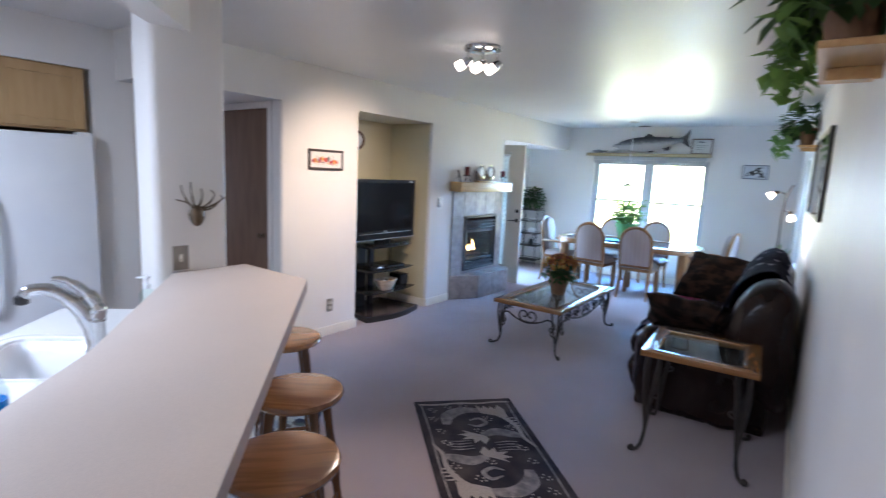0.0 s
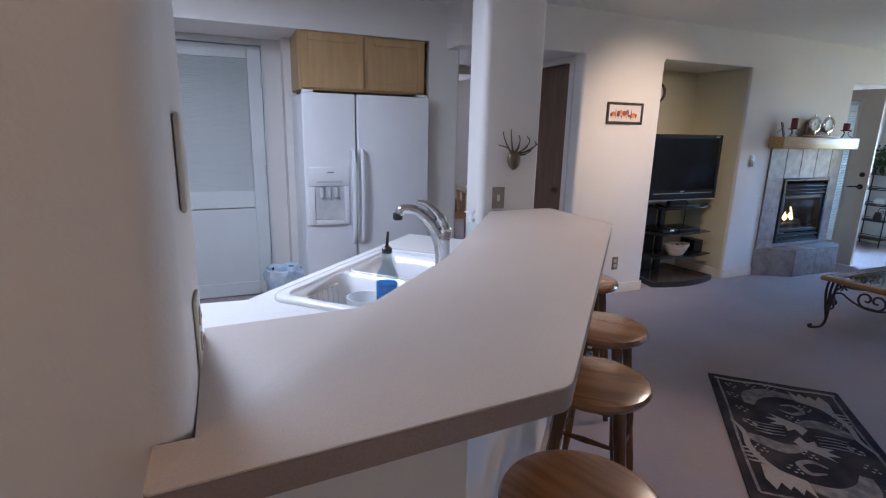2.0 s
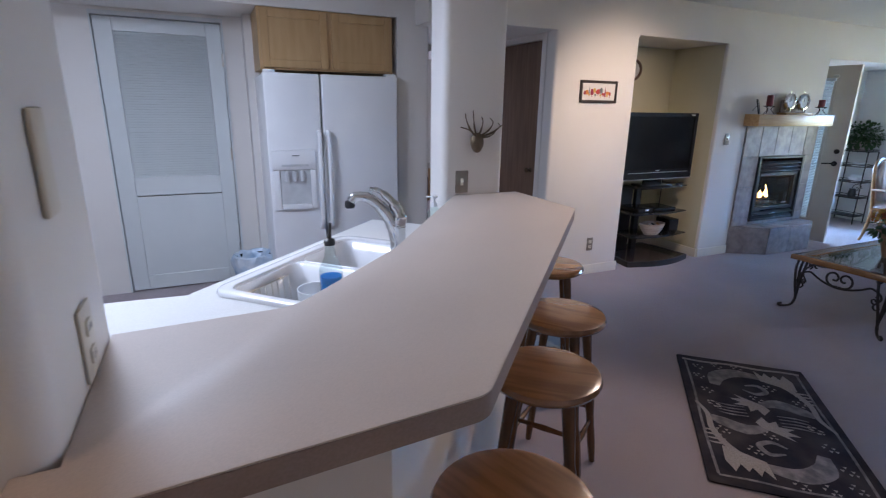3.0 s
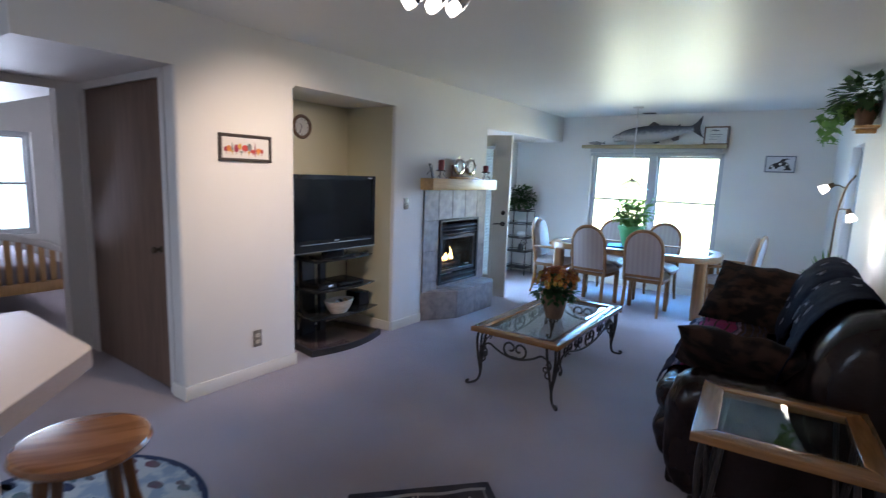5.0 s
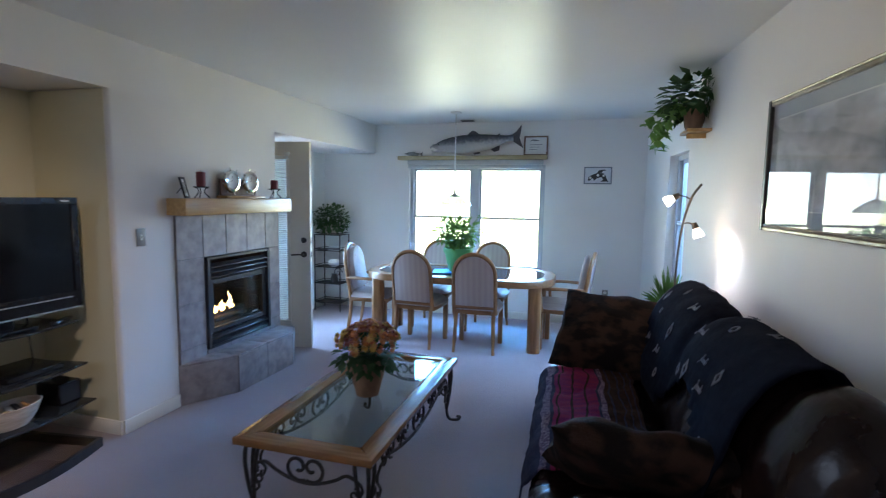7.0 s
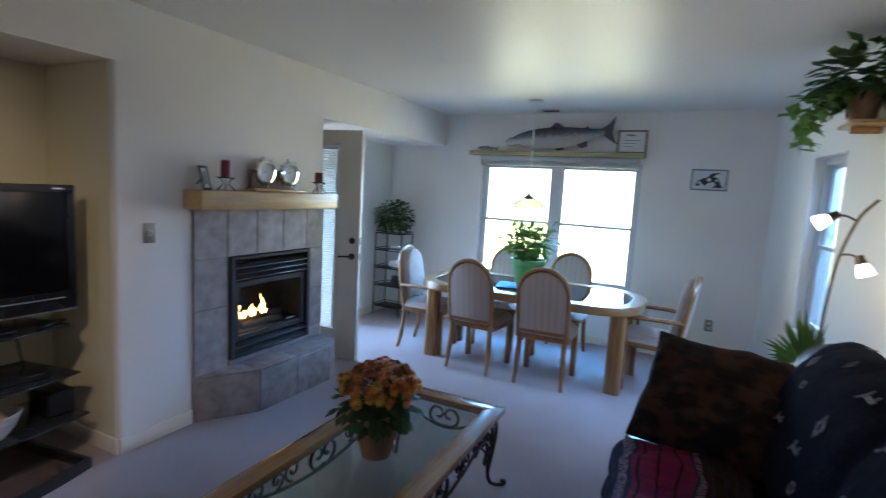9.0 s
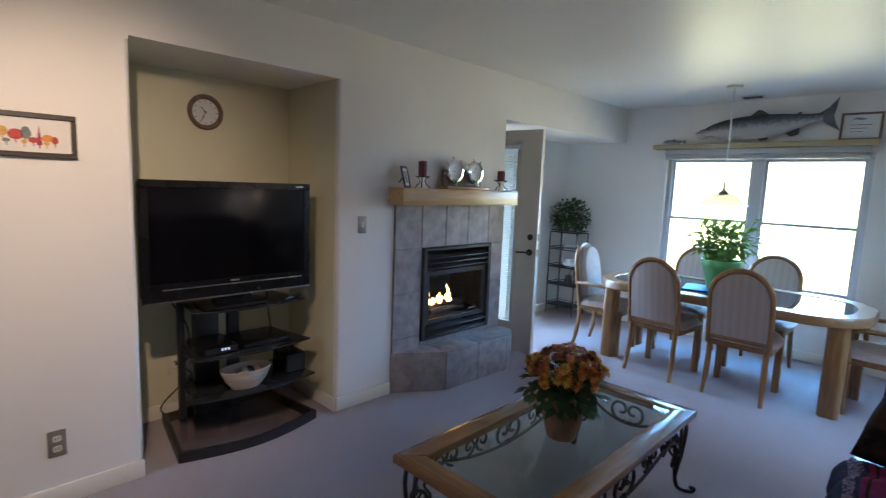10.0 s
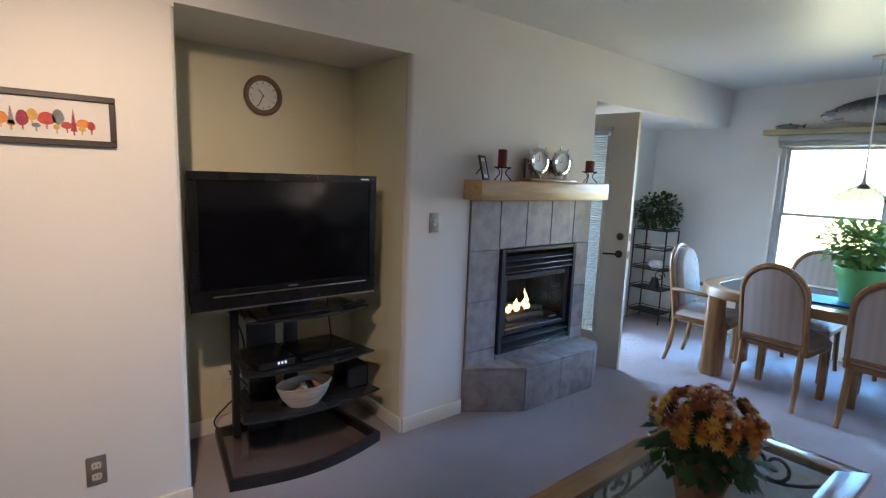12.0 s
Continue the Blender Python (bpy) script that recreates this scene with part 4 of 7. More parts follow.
for y, x, h, lean in ((5.53, -3.46, 0.10, 0.010), (5.555, -3.45, 0.045, 0.01), (5.60, -3.47, 0.05, -0.02), (5.635, -3.45, 0.09, 0.012), (5.66, -3.46, 0.065, 0.01), (5.70, -3.47, 0.05, -0.01), (5.745, -3.46, 0.15, -0.014), (5.77, -3.46, 0.07, 0.01)):
    z0 = 0.575
    pts = [(x, y + lean * math.sin(t * 1.4), z0 + h * t / 6) for t in range(7)]
    part("flame", tube(pts, [0.010, 0.018, 0.016, 0.012, 0.009, 0.006, 0.002], 8), FLAME, ins, "bright orange gas flame")
bulb((-3.43, 5.62, 0.68), 0.10, (1.0, 0.5, 0.15), 0.05)

mt = thing("mantel_shelf", "thick honey pine mantel beam over the fireplace", "mantel")
part("beam", box(-3.349, -3.185, 5.005, 6.275, 1.386, 1.503, 0.005), MANTEL, mt)

# things on the mantel
RED = material("red_wax", (0.20, 0.025, 0.03), 0.5, color2=(0.15, 0.018, 0.022), scale=14, bump=0.1)
BRASS = material("polished_steel", (0.72, 0.70, 0.66), 0.12, metal=1.0)


def candle_holder(y, h, label):
    c = thing("candle_holder", label, "candle holder", pose(-3.265, y, 1.503), "candle holders on the mantel")
    for k in range(3):
        a = k * 2 * math.pi / 3 + 0.4
        d = Vector((math.cos(a), math.sin(a), 0))
        part("leg", tube(smooth_path([d * 0.05 + Vector((0, 0, 0.012)), d * 0.060 + Vector((0, 0, 0.003)), d * 0.045 + Vector((0, 0, 0.02)), d * 0.022 + Vector((0, 0, 0.045)), d * 0.03 + Vector((0, 0, 0.07)), d * 0.05 + Vector((0, 0, 0.078))], 4), 0.0035, 6), IRON, c)
    part("dish", lathe([(0.0001, 0.078), (0.05, 0.078), (0.055, 0.086), (0.05, 0.083), (0.0001, 0.083)], 20), IRON, c)
    part("candle", lathe([(0.0001, 0.083), (0.032, 0.083), (0.032, 0.083 + h), (0.026, 0.083 + h + 0.004), (0.0001, 0.083 + h - 0.006)], 20), RED, c, "dark red candle")
    part("wick", tube([(0, 0, 0.083 + h - 0.006), (0.002, 0, 0.083 + h + 0.012)], 0.0015, 5), BLACK, c)
    return c


candle_holder(5.245, 0.105, "iron candle holder with a tall red candle")
candle_holder(6.135, 0.075, "iron candle holder with a half-burnt red candle")

pf = thing("photo_frame", "small dark photo frame leaning on the mantel", "photo frame", pose(-3.27, 5.115, 1.505, 0, -14, 28))
PHOTO = material("grey_photo", (0.30, 0.31, 0.32), 0.3, color2=(0.18, 0.19, 0.2), scale=14)
bm = bmesh.new()
for a in ((-0.055, 0.055, 0, 0.014), (-0.055, 0.055, 0.136, 0.15), (-0.055, -0.041, 0.014, 0.136), (0.041, 0.055, 0.014, 0.136)):
    add_box(bm, -0.006, 0.006, a[0], a[1], a[2], a[3], 0.002, 1)
part("frame", bm, BLACK, pf)
part("mat_board", box(-0.003, 0.001, -0.041, 0.041, 0.014, 0.136), WHITE, pf)
part("photo", box(0.001, 0.002, -0.025, 0.025, 0.035, 0.115), PHOTO, pf, "dim grey photo")
part("stand_leg", box(-0.07, -0.006, -0.01, 0.01, 0.0, 0.004, m=pose(0, 0, 0.09, 0, -38, 0)), BLACK, pf)

sc = thing("clock_set", "twin chrome ship-wheel clock and barometer on a wooden base", "clock", pose(-3.262, 5.69, 1.503))
part("base", box(-0.045, 0.055, -0.245, 0.235, 0, 0.022, 0.006), OAKX, sc)
part("backboard", box(-0.042, -0.022, -0.215, 0.21, 0.022, 0.15, 0.004), WALNUT, sc)
DIAL = material("dial_white", (0.72, 0.72, 0.70), 0.35, color2=(0.66, 0.66, 0.64), scale=9)
for y in (-0.115, 0.115):
    w = part("wheel", lathe([(0.058, -0.004), (0.082, -0.006), (0.090, 0.010), (0.082, 0.030), (0.066, 0.034), (0.060, 0.020)], 32, pose(-0.018, y, 0.135, 0, 90, 0)), BRASS, sc, "polished chrome ring")
    part("dial", lathe([(0.0001, 0.018), (0.062, 0.018), (0.062, 0.014)], 28, pose(-0.018, y, 0.135, 0, 90, 0)), DIAL, w)
    for k in range(8):
        a = k * math.pi / 4 + 0.2
        d = Vector((0, math.cos(a), math.sin(a)))
        c = Vector((0.0, y, 0.135))
        part("spoke", tube([c + d * 0.086, c + d * 0.098, c + d * 0.106, c + d * 0.112], [0.004, 0.004, 0.006, 0.002], 6), BRASS, w)
    bm = bmesh.new()
    add_box(bm, 0.0012, 0.0022, y - 0.0015, y + 0.0015, 0.135, 0.175)
    add_box(bm, 0.0012, 0.0022, y - 0.026, y + 0.001, 0.1335, 0.1365)
    part("pointer", bm, BLACK, w)

# ---------------------------------------------------------------- recess: television and its stand
tv = thing("television", "black flat-screen television, switched off, with a silver line below the screen", "television")
part("casing", box(-3.545, -3.475, 3.513, 4.452, 0.875, 1.495, 0.012, 3), PLASTIC, tv)
bm = bmesh.new()
for a in ((3.505, 4.460, 1.466, 1.505), (3.505, 4.460, 0.858, 0.960), (3.505, 3.545, 0.960, 1.466), (4.420, 4.460, 0.960, 1.466)):
    add_box(bm, -3.476, -3.450, a[0], a[1], a[2], a[3], 0.003, 1)
part("bezel", bm, PLASTIC, tv)
part("screen", box(-3.470, -3.460, 3.545, 4.420, 0.960, 1.466), SCREEN, tv, "dark glossy screen")
part("trim_line", box(-3.4505, -3.4485, 3.60, 4.40, 0.925, 0.931), NICKEL, tv, "silver trim line")
part("lower_edge", box(-3.4505, -3.447, 3.508, 4.457, 0.858, 0.866), NICKEL, tv, "silver lower edge")
part("maker_mark", box(-3.4495, -3.4475, 3.955, 4.005, 0.942, 0.951), NICKEL, tv, "small silver mark")
part("corner_label", box(-3.4495, -3.4485, 4.36, 4.41, 1.482, 1.490), WHITE, tv)
part("foot", box(-3.60, -3.42, 3.80, 4.18, 0.790, 0.808, 0.004), PLASTIC, tv)
part("neck", box(-3.535, -3.485, 3.88, 4.10, 0.806, 0.88, 0.004), PLASTIC, tv)

stand = thing("tv_stand", "black television stand with smoked glass shelves and a curved base", "tv stand")


def shelf_outline(y0, y1, xb, xf, bow, n=12):
    return [(xb, y0 + 0.08)] + [(xf + bow * math.sin(math.pi * k / n), y0 + (y1 - y0) * k / n) for k in range(n + 1)] + [(xb, y1 - 0.08)]


o = shelf_outline(3.62, 4.45, -3.90, -3.345, 0.085)
inner = shelf_outline(3.645, 4.425, -3.88, -3.365, 0.085)
bm = bmesh.new()
k = len(o)
for i in range(k):
    j = (i + 1) % k
    add_prism(bm, [o[i], o[j], inner[j], inner[i]], 0.0, 0.055)
part("base_frame", bm, BLACK, stand)
part("base_glass", prism(inner, 0.046, 0.053), glass_material("base_smoke", (0.66, 0.62, 0.60)), stand, "smoked glass base panel").visible_shadow = False
for z, y0, y1 in ((0.262, 3.72, 4.50), (0.505, 3.72, 4.46), (0.775, 3.74, 4.42)):
    part("shelf", prism(shelf_outline(y0, y1, -3.84, -3.44, 0.06), z, z + 0.010, 0.002), DARKGLASS, stand, "smoked black glass shelf")
    part("bracket", box(-3.82, -3.50, 3.80, 4.14, z - 0.028, z - 0.001, 0.004), BLACK, stand)
for y0, y1 in ((3.765, 3.80), (3.85, 4.00), (4.06, 4.13)):
    part("upright", box(-3.80, -3.755, y0, y1, 0.04, 0.775, 0.004), BLACK, stand)

for nm, lb, cat, b in (("cable_box", "slim black set-top box on the middle shelf", "set-top box", (-3.74, -3.47, 4.03, 4.34, 0.516, 0.548)),
                       ("disc_player", "black disc player on the glass shelf", "disc player", (-3.74, -3.46, 3.80, 4.00, 0.516, 0.560)),
                       ("speaker_box", "small black speaker on the lower shelf", "speaker", (-3.70, -3.52, 4.33, 4.47, 0.273, 0.40))):
    q = thing(nm, lb, cat)
    part("case", box(*b, 0.006), PLASTIC, q)
    part("front_panel", box(b[1] - 0.001, b[1] + 0.002, b[2] + 0.01, b[3] - 0.01, b[4] + 0.008, b[5] - 0.008), DARKGLASS, q)
    if nm == "disc_player":
        for kx in range(3):
            part("lit_digit", box(b[1] + 0.0022, b[1] + 0.003, b[2] + 0.10 + kx * 0.018, b[2] + 0.110 + kx * 0.018, b[4] + 0.022, b[4] + 0.036), material("lit_digit", (0.5, 0.6, 0.7), 0.5, emit=(0.6, 0.75, 1.0), emit_power=0.6), q, "pale lit digit")
rc = thing("remote_control", "slim black remote control on the top shelf", "remote control", pose(-3.47, 4.34, 0.787, 0, 0, 25))
part("case", box(-0.02, 0.02, -0.08, 0.08, 0, 0.018, 0.006), PLASTIC, rc)
HORN = material("pale_basket", (0.58, 0.50, 0.42), 0.7, color2=(0.42, 0.34, 0.27), scale=10, stretch=(1, 1, 5), bump=0.3, bump_scale=40)
bw = thing("bowl", "pale woven bowl with odds and ends on the lower shelf", "bowl", pose(-3.50, 4.06, 0.273))
bm = bmesh.new()
add_lathe(bm, [(0.0001, 0.0), (0.085, 0.0), (0.125, 0.05), (0.155, 0.118), (0.150, 0.120), (0.118, 0.055), (0.08, 0.010), (0.0001, 0.008)], 28)
for v in bm.verts:
    v.co.x *= 0.62
part("rim_and_wall", bm, HORN, bw)
for kx in range(5):
    part("trinket", box(-0.018, 0.018, -0.03, 0.03, -0.008, 0.008, 0.003, 1, m=pose(0.02 * math.sin(kx * 2), -0.07 + kx * 0.035, 0.075 + 0.006 * kx, 10 * kx, 20, 35 * kx)), (BLACK, OAKX, WHITE, BLACK, OAKZ)[kx], bw)
CABLE = material("cable_black", (0.015, 0.015, 0.016), 0.5, color2=(0.022, 0.022, 0.024), scale=30)
for pts in ([(-3.955, 3.80, 0.34), (-3.93, 3.86, 0.30), (-3.90, 3.90, 0.22), (-3.90, 3.84, 0.08), (-3.93, 3.74, 0.03), (-3.91, 3.70, 0.10), (-3.88, 3.78, 0.20), (-3.85, 3.88, 0.30)],
            [(-3.955, 3.80, 0.36), (-3.90, 3.82, 0.33), (-3.87, 3.86, 0.45), (-3.86, 3.84, 0.62), (-3.88, 3.76, 0.78), (-3.86, 3.74, 0.90)],
            [(-3.60, 4.24, 0.86), (-3.62, 4.26, 0.70), (-3.66, 4.30, 0.55), (-3.68, 4.34, 0.42), (-3.72, 4.36, 0.40)],
            [(-3.93, 3.72, 0.02), (-3.88, 3.80, 0.012), (-3.84, 3.86, 0.03), (-3.86, 3.84, 0.14)]):
    tagged(part("cable", tube(smooth_path(pts, 5), 0.0045, 6), CABLE, None), "loose black power cable behind the stand", "cable")

ck = thing("wall_clock", "round wall clock with a brown wooden rim", "clock", pose(-3.970, 4.020, 1.928, 0, 90, 0) @ Matrix.Diagonal((0.9, 0.9, 1, 1)))
part("rim", lathe([(0.088, 0.0), (0.116, 0.0), (0.122, 0.012), (0.110, 0.028), (0.094, 0.026), (0.088, 0.012)], 40), WALNUT, ck)
part("dial", lathe([(0.0001, 0.010), (0.090, 0.010), (0.090, 0.002)], 36), DIAL, ck, "cream dial")
for nm, l, a in (("hour_pointer", 0.045, 40), ("minute_pointer", 0.07, 155)):
    part(nm, box(-l, 0.008, -0.0025, 0.0025, 0.0115, 0.013, m=pose(0, 0, 0, 0, 0, a)), BLACK, ck)
for kx in range(12):
    part("hour_mark", box(0.070, 0.082, -0.0022, 0.0022, 0.0102, 0.0112, m=pose(0, 0, 0, 0, 0, kx * 30)), BLACK, ck)

# framed print of autumn trees
pc = thing("framed_print", "black-framed print of red and orange autumn trees", "picture", pose(XW + 0.001, 2.842, 1.582))
W, Hh = 0.402, 0.184
bm = bmesh.new()
for a in ((0, W, 0, 0.022), (0, W, Hh - 0.022, Hh), (0, 0.020, 0.022, Hh - 0.022), (W - 0.020, W, 0.022, Hh - 0.022)):
    add_box(bm, 0, 0.020, a[0], a[1], a[2], a[3], 0.003, 1)
part("frame", bm, material("black_frame", (0.03, 0.022, 0.018), 0.4, color2=(0.05, 0.035, 0.028), scale=20), pc)
part("paper", box(0.001, 0.010, 0.020, W - 0.020, 0.022, Hh - 0.022), material("print_paper", (0.72, 0.69, 0.66), 0.6, color2=(0.68, 0.65, 0.62), scale=8), pc)
INK = [material("print_" + n, c, 0.6, color2=tuple(v * 0.7 for v in c), scale=40) for n, c in (("red", (0.55, 0.06, 0.05)), ("orange", (0.72, 0.25, 0.05)), ("crimson", (0.38, 0.03, 0.07)), ("grey", (0.20, 0.22, 0.22)), ("gold", (0.70, 0.40, 0.08)))]
for y, z, ry, rz, c, sh in ((0.072, 0.085, 0.020, 0.020, 1, 0), (0.098, 0.094, 0.010, 0.030, 3, 1), (0.098, 0.068, 0.012, 0.010, 4, 0), (0.128, 0.088, 0.018, 0.027, 2, 0), (0.155, 0.102, 0.016, 0.020, 4, 0), (0.165, 0.066, 0.013, 0.008, 3, 0),
                           (0.195, 0.092, 0.026, 0.022, 0, 0), (0.228, 0.100, 0.018, 0.026, 3, 0), (0.222, 0.064, 0.010, 0.009, 4, 0), (0.252, 0.072, 0.018, 0.012, 0, 0), (0.272, 0.088, 0.010, 0.036, 2, 1), (0.300, 0.082, 0.022, 0.015, 1, 0), (0.296, 0.062, 0.012, 0.008, 4, 0), (0.050, 0.080, 0.014, 0.016, 2, 0), (0.325, 0.075, 0.012, 0.016, 0, 0)):
    bm = bmesh.new()
    if sh:
        add_prism(bm, [(-ry, -rz), (ry, -rz), (0, rz * 1.3)], 0, 0.0012)
    else:
        add_prism(bm, [(ry * math.cos(t * 0.449) * (1 + 0.08 * math.sin(5 * t)), rz * math.sin(t * 0.449)) for t in range(14)], 0, 0.0012)
    add_box(bm, -0.0022, 0.0022, -rz - 0.014, -rz * 0.6, 0, 0.0010)
    bmesh.ops.transform(bm, matrix=Matrix.Translation((0.0102, y, z)) @ Matrix(((0, 0, 1, 0), (1, 0, 0, 0), (0, 1, 0, 0), (0, 0, 0, 1))), verts=bm.verts)
    part("painted_tree", bm, INK[c], pc)

# ---------------------------------------------------------------- patio door, standing open
import_angle = math.degrees(math.atan2(6.583 - 6.475, -3.18 + 4.075))
dr = thing("door_2", "open cream patio door with a blind behind its glass", "door", pose(-4.075, 6.475, 0, 0, 0, import_angle))
dr["kind"] = "structure"
DOORP = material("cream_door_paint", (0.66, 0.60, 0.52), 0.45, color2=(0.62, 0.56, 0.48), scale=3, bump=0.02)
LW = 0.902
gx0, gx1, gz0, gz1 = 0.15, 0.675, 0.27, 1.90
bm = bmesh.new()
for a in ((0, LW, 0.012, gz0), (0, LW, gz1, 2.05), (0, gx0, gz0, gz1), (gx1, LW, gz0, gz1)):
    add_box(bm, a[0], a[1], 0, 0.044, a[2], a[3])
part("leaf", bm, DOORP, dr)
bm = bmesh.new()
for a in ((gx0 - 0.02, gx1 + 0.02, gz0 - 0.02, gz0 + 0.012), (gx0 - 0.02, gx1 + 0.02, gz1 - 0.012, gz1 + 0.02), (gx0 - 0.02, gx0 + 0.012, gz0 + 0.012, gz1 - 0.012), (gx1 - 0.012, gx1 + 0.02, gz0 + 0.012, gz1 - 0.012)):
    add_box(bm, a[0], a[1], -0.008, 0.001, a[2], a[3], 0.003, 1)
part("glazing_bead", bm, DOORP, dr)
part("pane", box(gx0, gx1, 0.034, 0.038, gz0, gz1), GLASS, dr).visible_shadow = False
SLAT = material("blind_slat", (0.74, 0.76, 0.78), 0.5, color2=(0.70, 0.72, 0.74), scale=4)
s0 = part("blind_slat", box(gx0 + 0.006, gx1 - 0.006, -0.011, 0.011, -0.0007, 0.0007, m=pose(0, 0, 0, -30, 0, 0)), SLAT, dr)
s0.location = (0, 0.016, gz0 + 0.02)
for k in range(1, 84):
    o2 = s0.copy()
    scene.collection.objects.link(o2)
    o2.location.z = gz0 + 0.02 + k * 0.019
part("blind_rail", box(gx0 - 0.01, gx1 + 0.01, -0.03, 0.012, gz1 - 0.02, gz1 + 0.015, 0.004), SLAT, dr)
part("door_closer", box(gx1 - 0.03, gx1 + 0.03, -0.022, 0.0, gz1 + 0.02, gz1 + 0.05, 0.006), NICKEL, dr)
for side in (-1, 1):
    yo = -0.001 if side < 0 else 0.045
    part("rosette", lathe([(0.030, 0), (0.030, 0.008), (0.014, 0.016)], 18, pose(LW - 0.065, yo, 0.955, 90 if side < 0 else -90)), IRON, dr)
    part("deadbolt", lathe([(0.028, 0), (0.028, 0.010), (0.018, 0.020), (0.0001, 0.022)], 18, pose(LW - 0.065, yo, 1.095, 90 if side < 0 else -90)), IRON, dr)
    part("lever", tube(smooth_path([(LW - 0.065, yo, 0.955), (LW - 0.065, yo + side * 0.045, 0.955), (LW - 0.10, yo + side * 0.052, 0.957), (LW - 0.175, yo + side * 0.05, 0.950)], 4), 0.008, 8), IRON, dr)
for z in (0.955, 1.095):
    part("latch_plate", box(LW - 0.0005, LW + 0.002, 0.010, 0.034, z - 0.03, z + 0.03), IRON, dr)

# closet door in the hall
cd = thing("door_3", "closed flush brown veneer closet door", "door")
cd["kind"] = "structure"
part("leaf", box(-4.735, -3.553, 2.590, 2.625, 0.012, 2.085, 0.003), WALNUT, cd)
part("knob", lathe([(0.022, 0), (0.022, 0.006), (0.010, 0.014), (0.010, 0.03), (0.022, 0.04), (0.024, 0.052), (0.012, 0.062)], 16, pose(-3.64, 2.590, 0.98, 90)), BRONZE, cd)

# ---------------------------------------------------------------- plants
def add_leaf(bm, at, direction, size, wide=0.45, fold=0.25, mat=0):
    """One leaf: a pointed blade folded along its rib, 6 triangles or so."""
    d = Vector(direction).normalized()
    s = d.cross(Vector((0, 0, 1)))
    s = s.normalized() if s.length > 1e-3 else Vector((1, 0, 0))
    n = s.cross(d)
    at = Vector(at)
    mid, tip = at + d * size * 0.45 + n * size * 0.05, at + d * size - n * size * 0.12
    l, r = mid + s * size * wide * 0.5 - n * size * fold * 0.3, mid - s * size * wide * 0.5 - n * size * fold * 0.3
    v = [bm.verts.new(p) for p in (at, l, tip, r, mid)]
    for a, b, c in ((0, 1, 4), (1, 2, 4), (2, 3, 4), (3, 0, 4)):
        bm.faces.new((v[a], v[b], v[c])).material_index = mat


def leaf_ball(bm, centre, radii, count, size, rng, shell=0.55, droop=0.2, wide=0.55, mat=0):
    for _ in range(count):
        d = Vector((rng.gauss(0, 1), rng.gauss(0, 1), rng.gauss(0, 1))).normalized()
        q = shell + (1 - shell) * rng.random()
        p = Vector(centre) + Vector((d.x * radii[0], d.y * radii[1], d.z * radii[2])) * q
        a = d + Vector((rng.uniform(-0.6, 0.6), rng.uniform(-0.6, 0.6), rng.uniform(-0.5, 0.4) - droop))
        add_leaf(bm, p, a, size * rng.uniform(0.6, 1.25), wide, mat=mat)


def trail(bm, start, end, sag, count, size, rng, stem=0.003, mat=0):
    """A hanging vine with leaves along it."""
    a, b = Vector(start), Vector(end)
    pts = [a.lerp(b, t / 10) + Vector((0, 0, sag * math.sin(math.pi * t / 10))) + 0.012 * noise.noise_vector(Vector((t * 0.7, a.x * 9, b.y * 9))) for t in range(11)]
    add_tube(bm, pts, stem, 5, mat=mat)
    for _ in range(count):
        k = rng.uniform(0, 9.99)
        p = pts[int(k)].lerp(pts[int(k) + 1], k % 1)
        add_leaf(bm, p, (rng.uniform(-1, 1), rng.uniform(-1, 1), rng.uniform(-0.9, 0.3)), size * rng.uniform(0.6, 1.2), 0.75, mat=mat)


def pot_profile(r0, r1, h, lip=0.012):
    return [(0.0001, 0), (r0, 0), (r1 * 0.97, h * 0.82), (r1 + lip * 0.4, h * 0.82), (r1 + lip * 0.5, h), (r1 - lip * 0.6, h), (r1 * 0.88, h * 0.85), (0.0001, h * 0.84)]


BARK = material("bark_pot", (0.34, 0.205, 0.12), 0.7, color2=(0.18, 0.10, 0.058), scale=14, stretch=(1, 1, 0.5), bump=0.5, bump_scale=30)


def ivy_shelf(y0, y1, z, seed, name_label, trailing, deep=0.20):
    ws = thing("wall_shelf", "small pale wooden wall shelf under a plant", "shelf")
    wm = wx((y0 + y1) / 2)
    part("board", box(wm - deep, wm + 0.012, y0, y1, z - 0.02, z, 0.003, 1), MANTEL, ws)
    part("bracket", box(wm - deep * 0.85, wm + 0.012, (y0 + y1) / 2 - 0.01, (y0 + y1) / 2 + 0.01, z - 0.055, z - 0.02, 0.003, 1), MANTEL, ws)
    rng = random.Random(seed)
    pl = thing("potted_ivy", name_label, "plant", pose(wm - deep * 0.55, (y0 + y1) / 2, z))
    part("pot", lathe(pot_profile(deep * 0.36, deep * 0.52, 0.17), 24), BARK, pl, "brown woven pot")
    bm = bmesh.new()
    leaf_ball(bm, (-0.03, 0, 0.24), (0.21, 0.25, 0.15), 260, 0.095, rng, 0.4, 0.2, 0.7)
    for v in bm.verts:
        v.co.x = min(v.co.x, deep * 0.5)
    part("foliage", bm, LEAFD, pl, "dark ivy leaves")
    bm = bmesh.new()
    for dx, dy, dz in trailing:
        trail(bm, (-0.08, dy * 0.4, 0.16), (dx, dy, dz), 0.08, 34, 0.085, rng)
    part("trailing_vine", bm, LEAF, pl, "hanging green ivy")


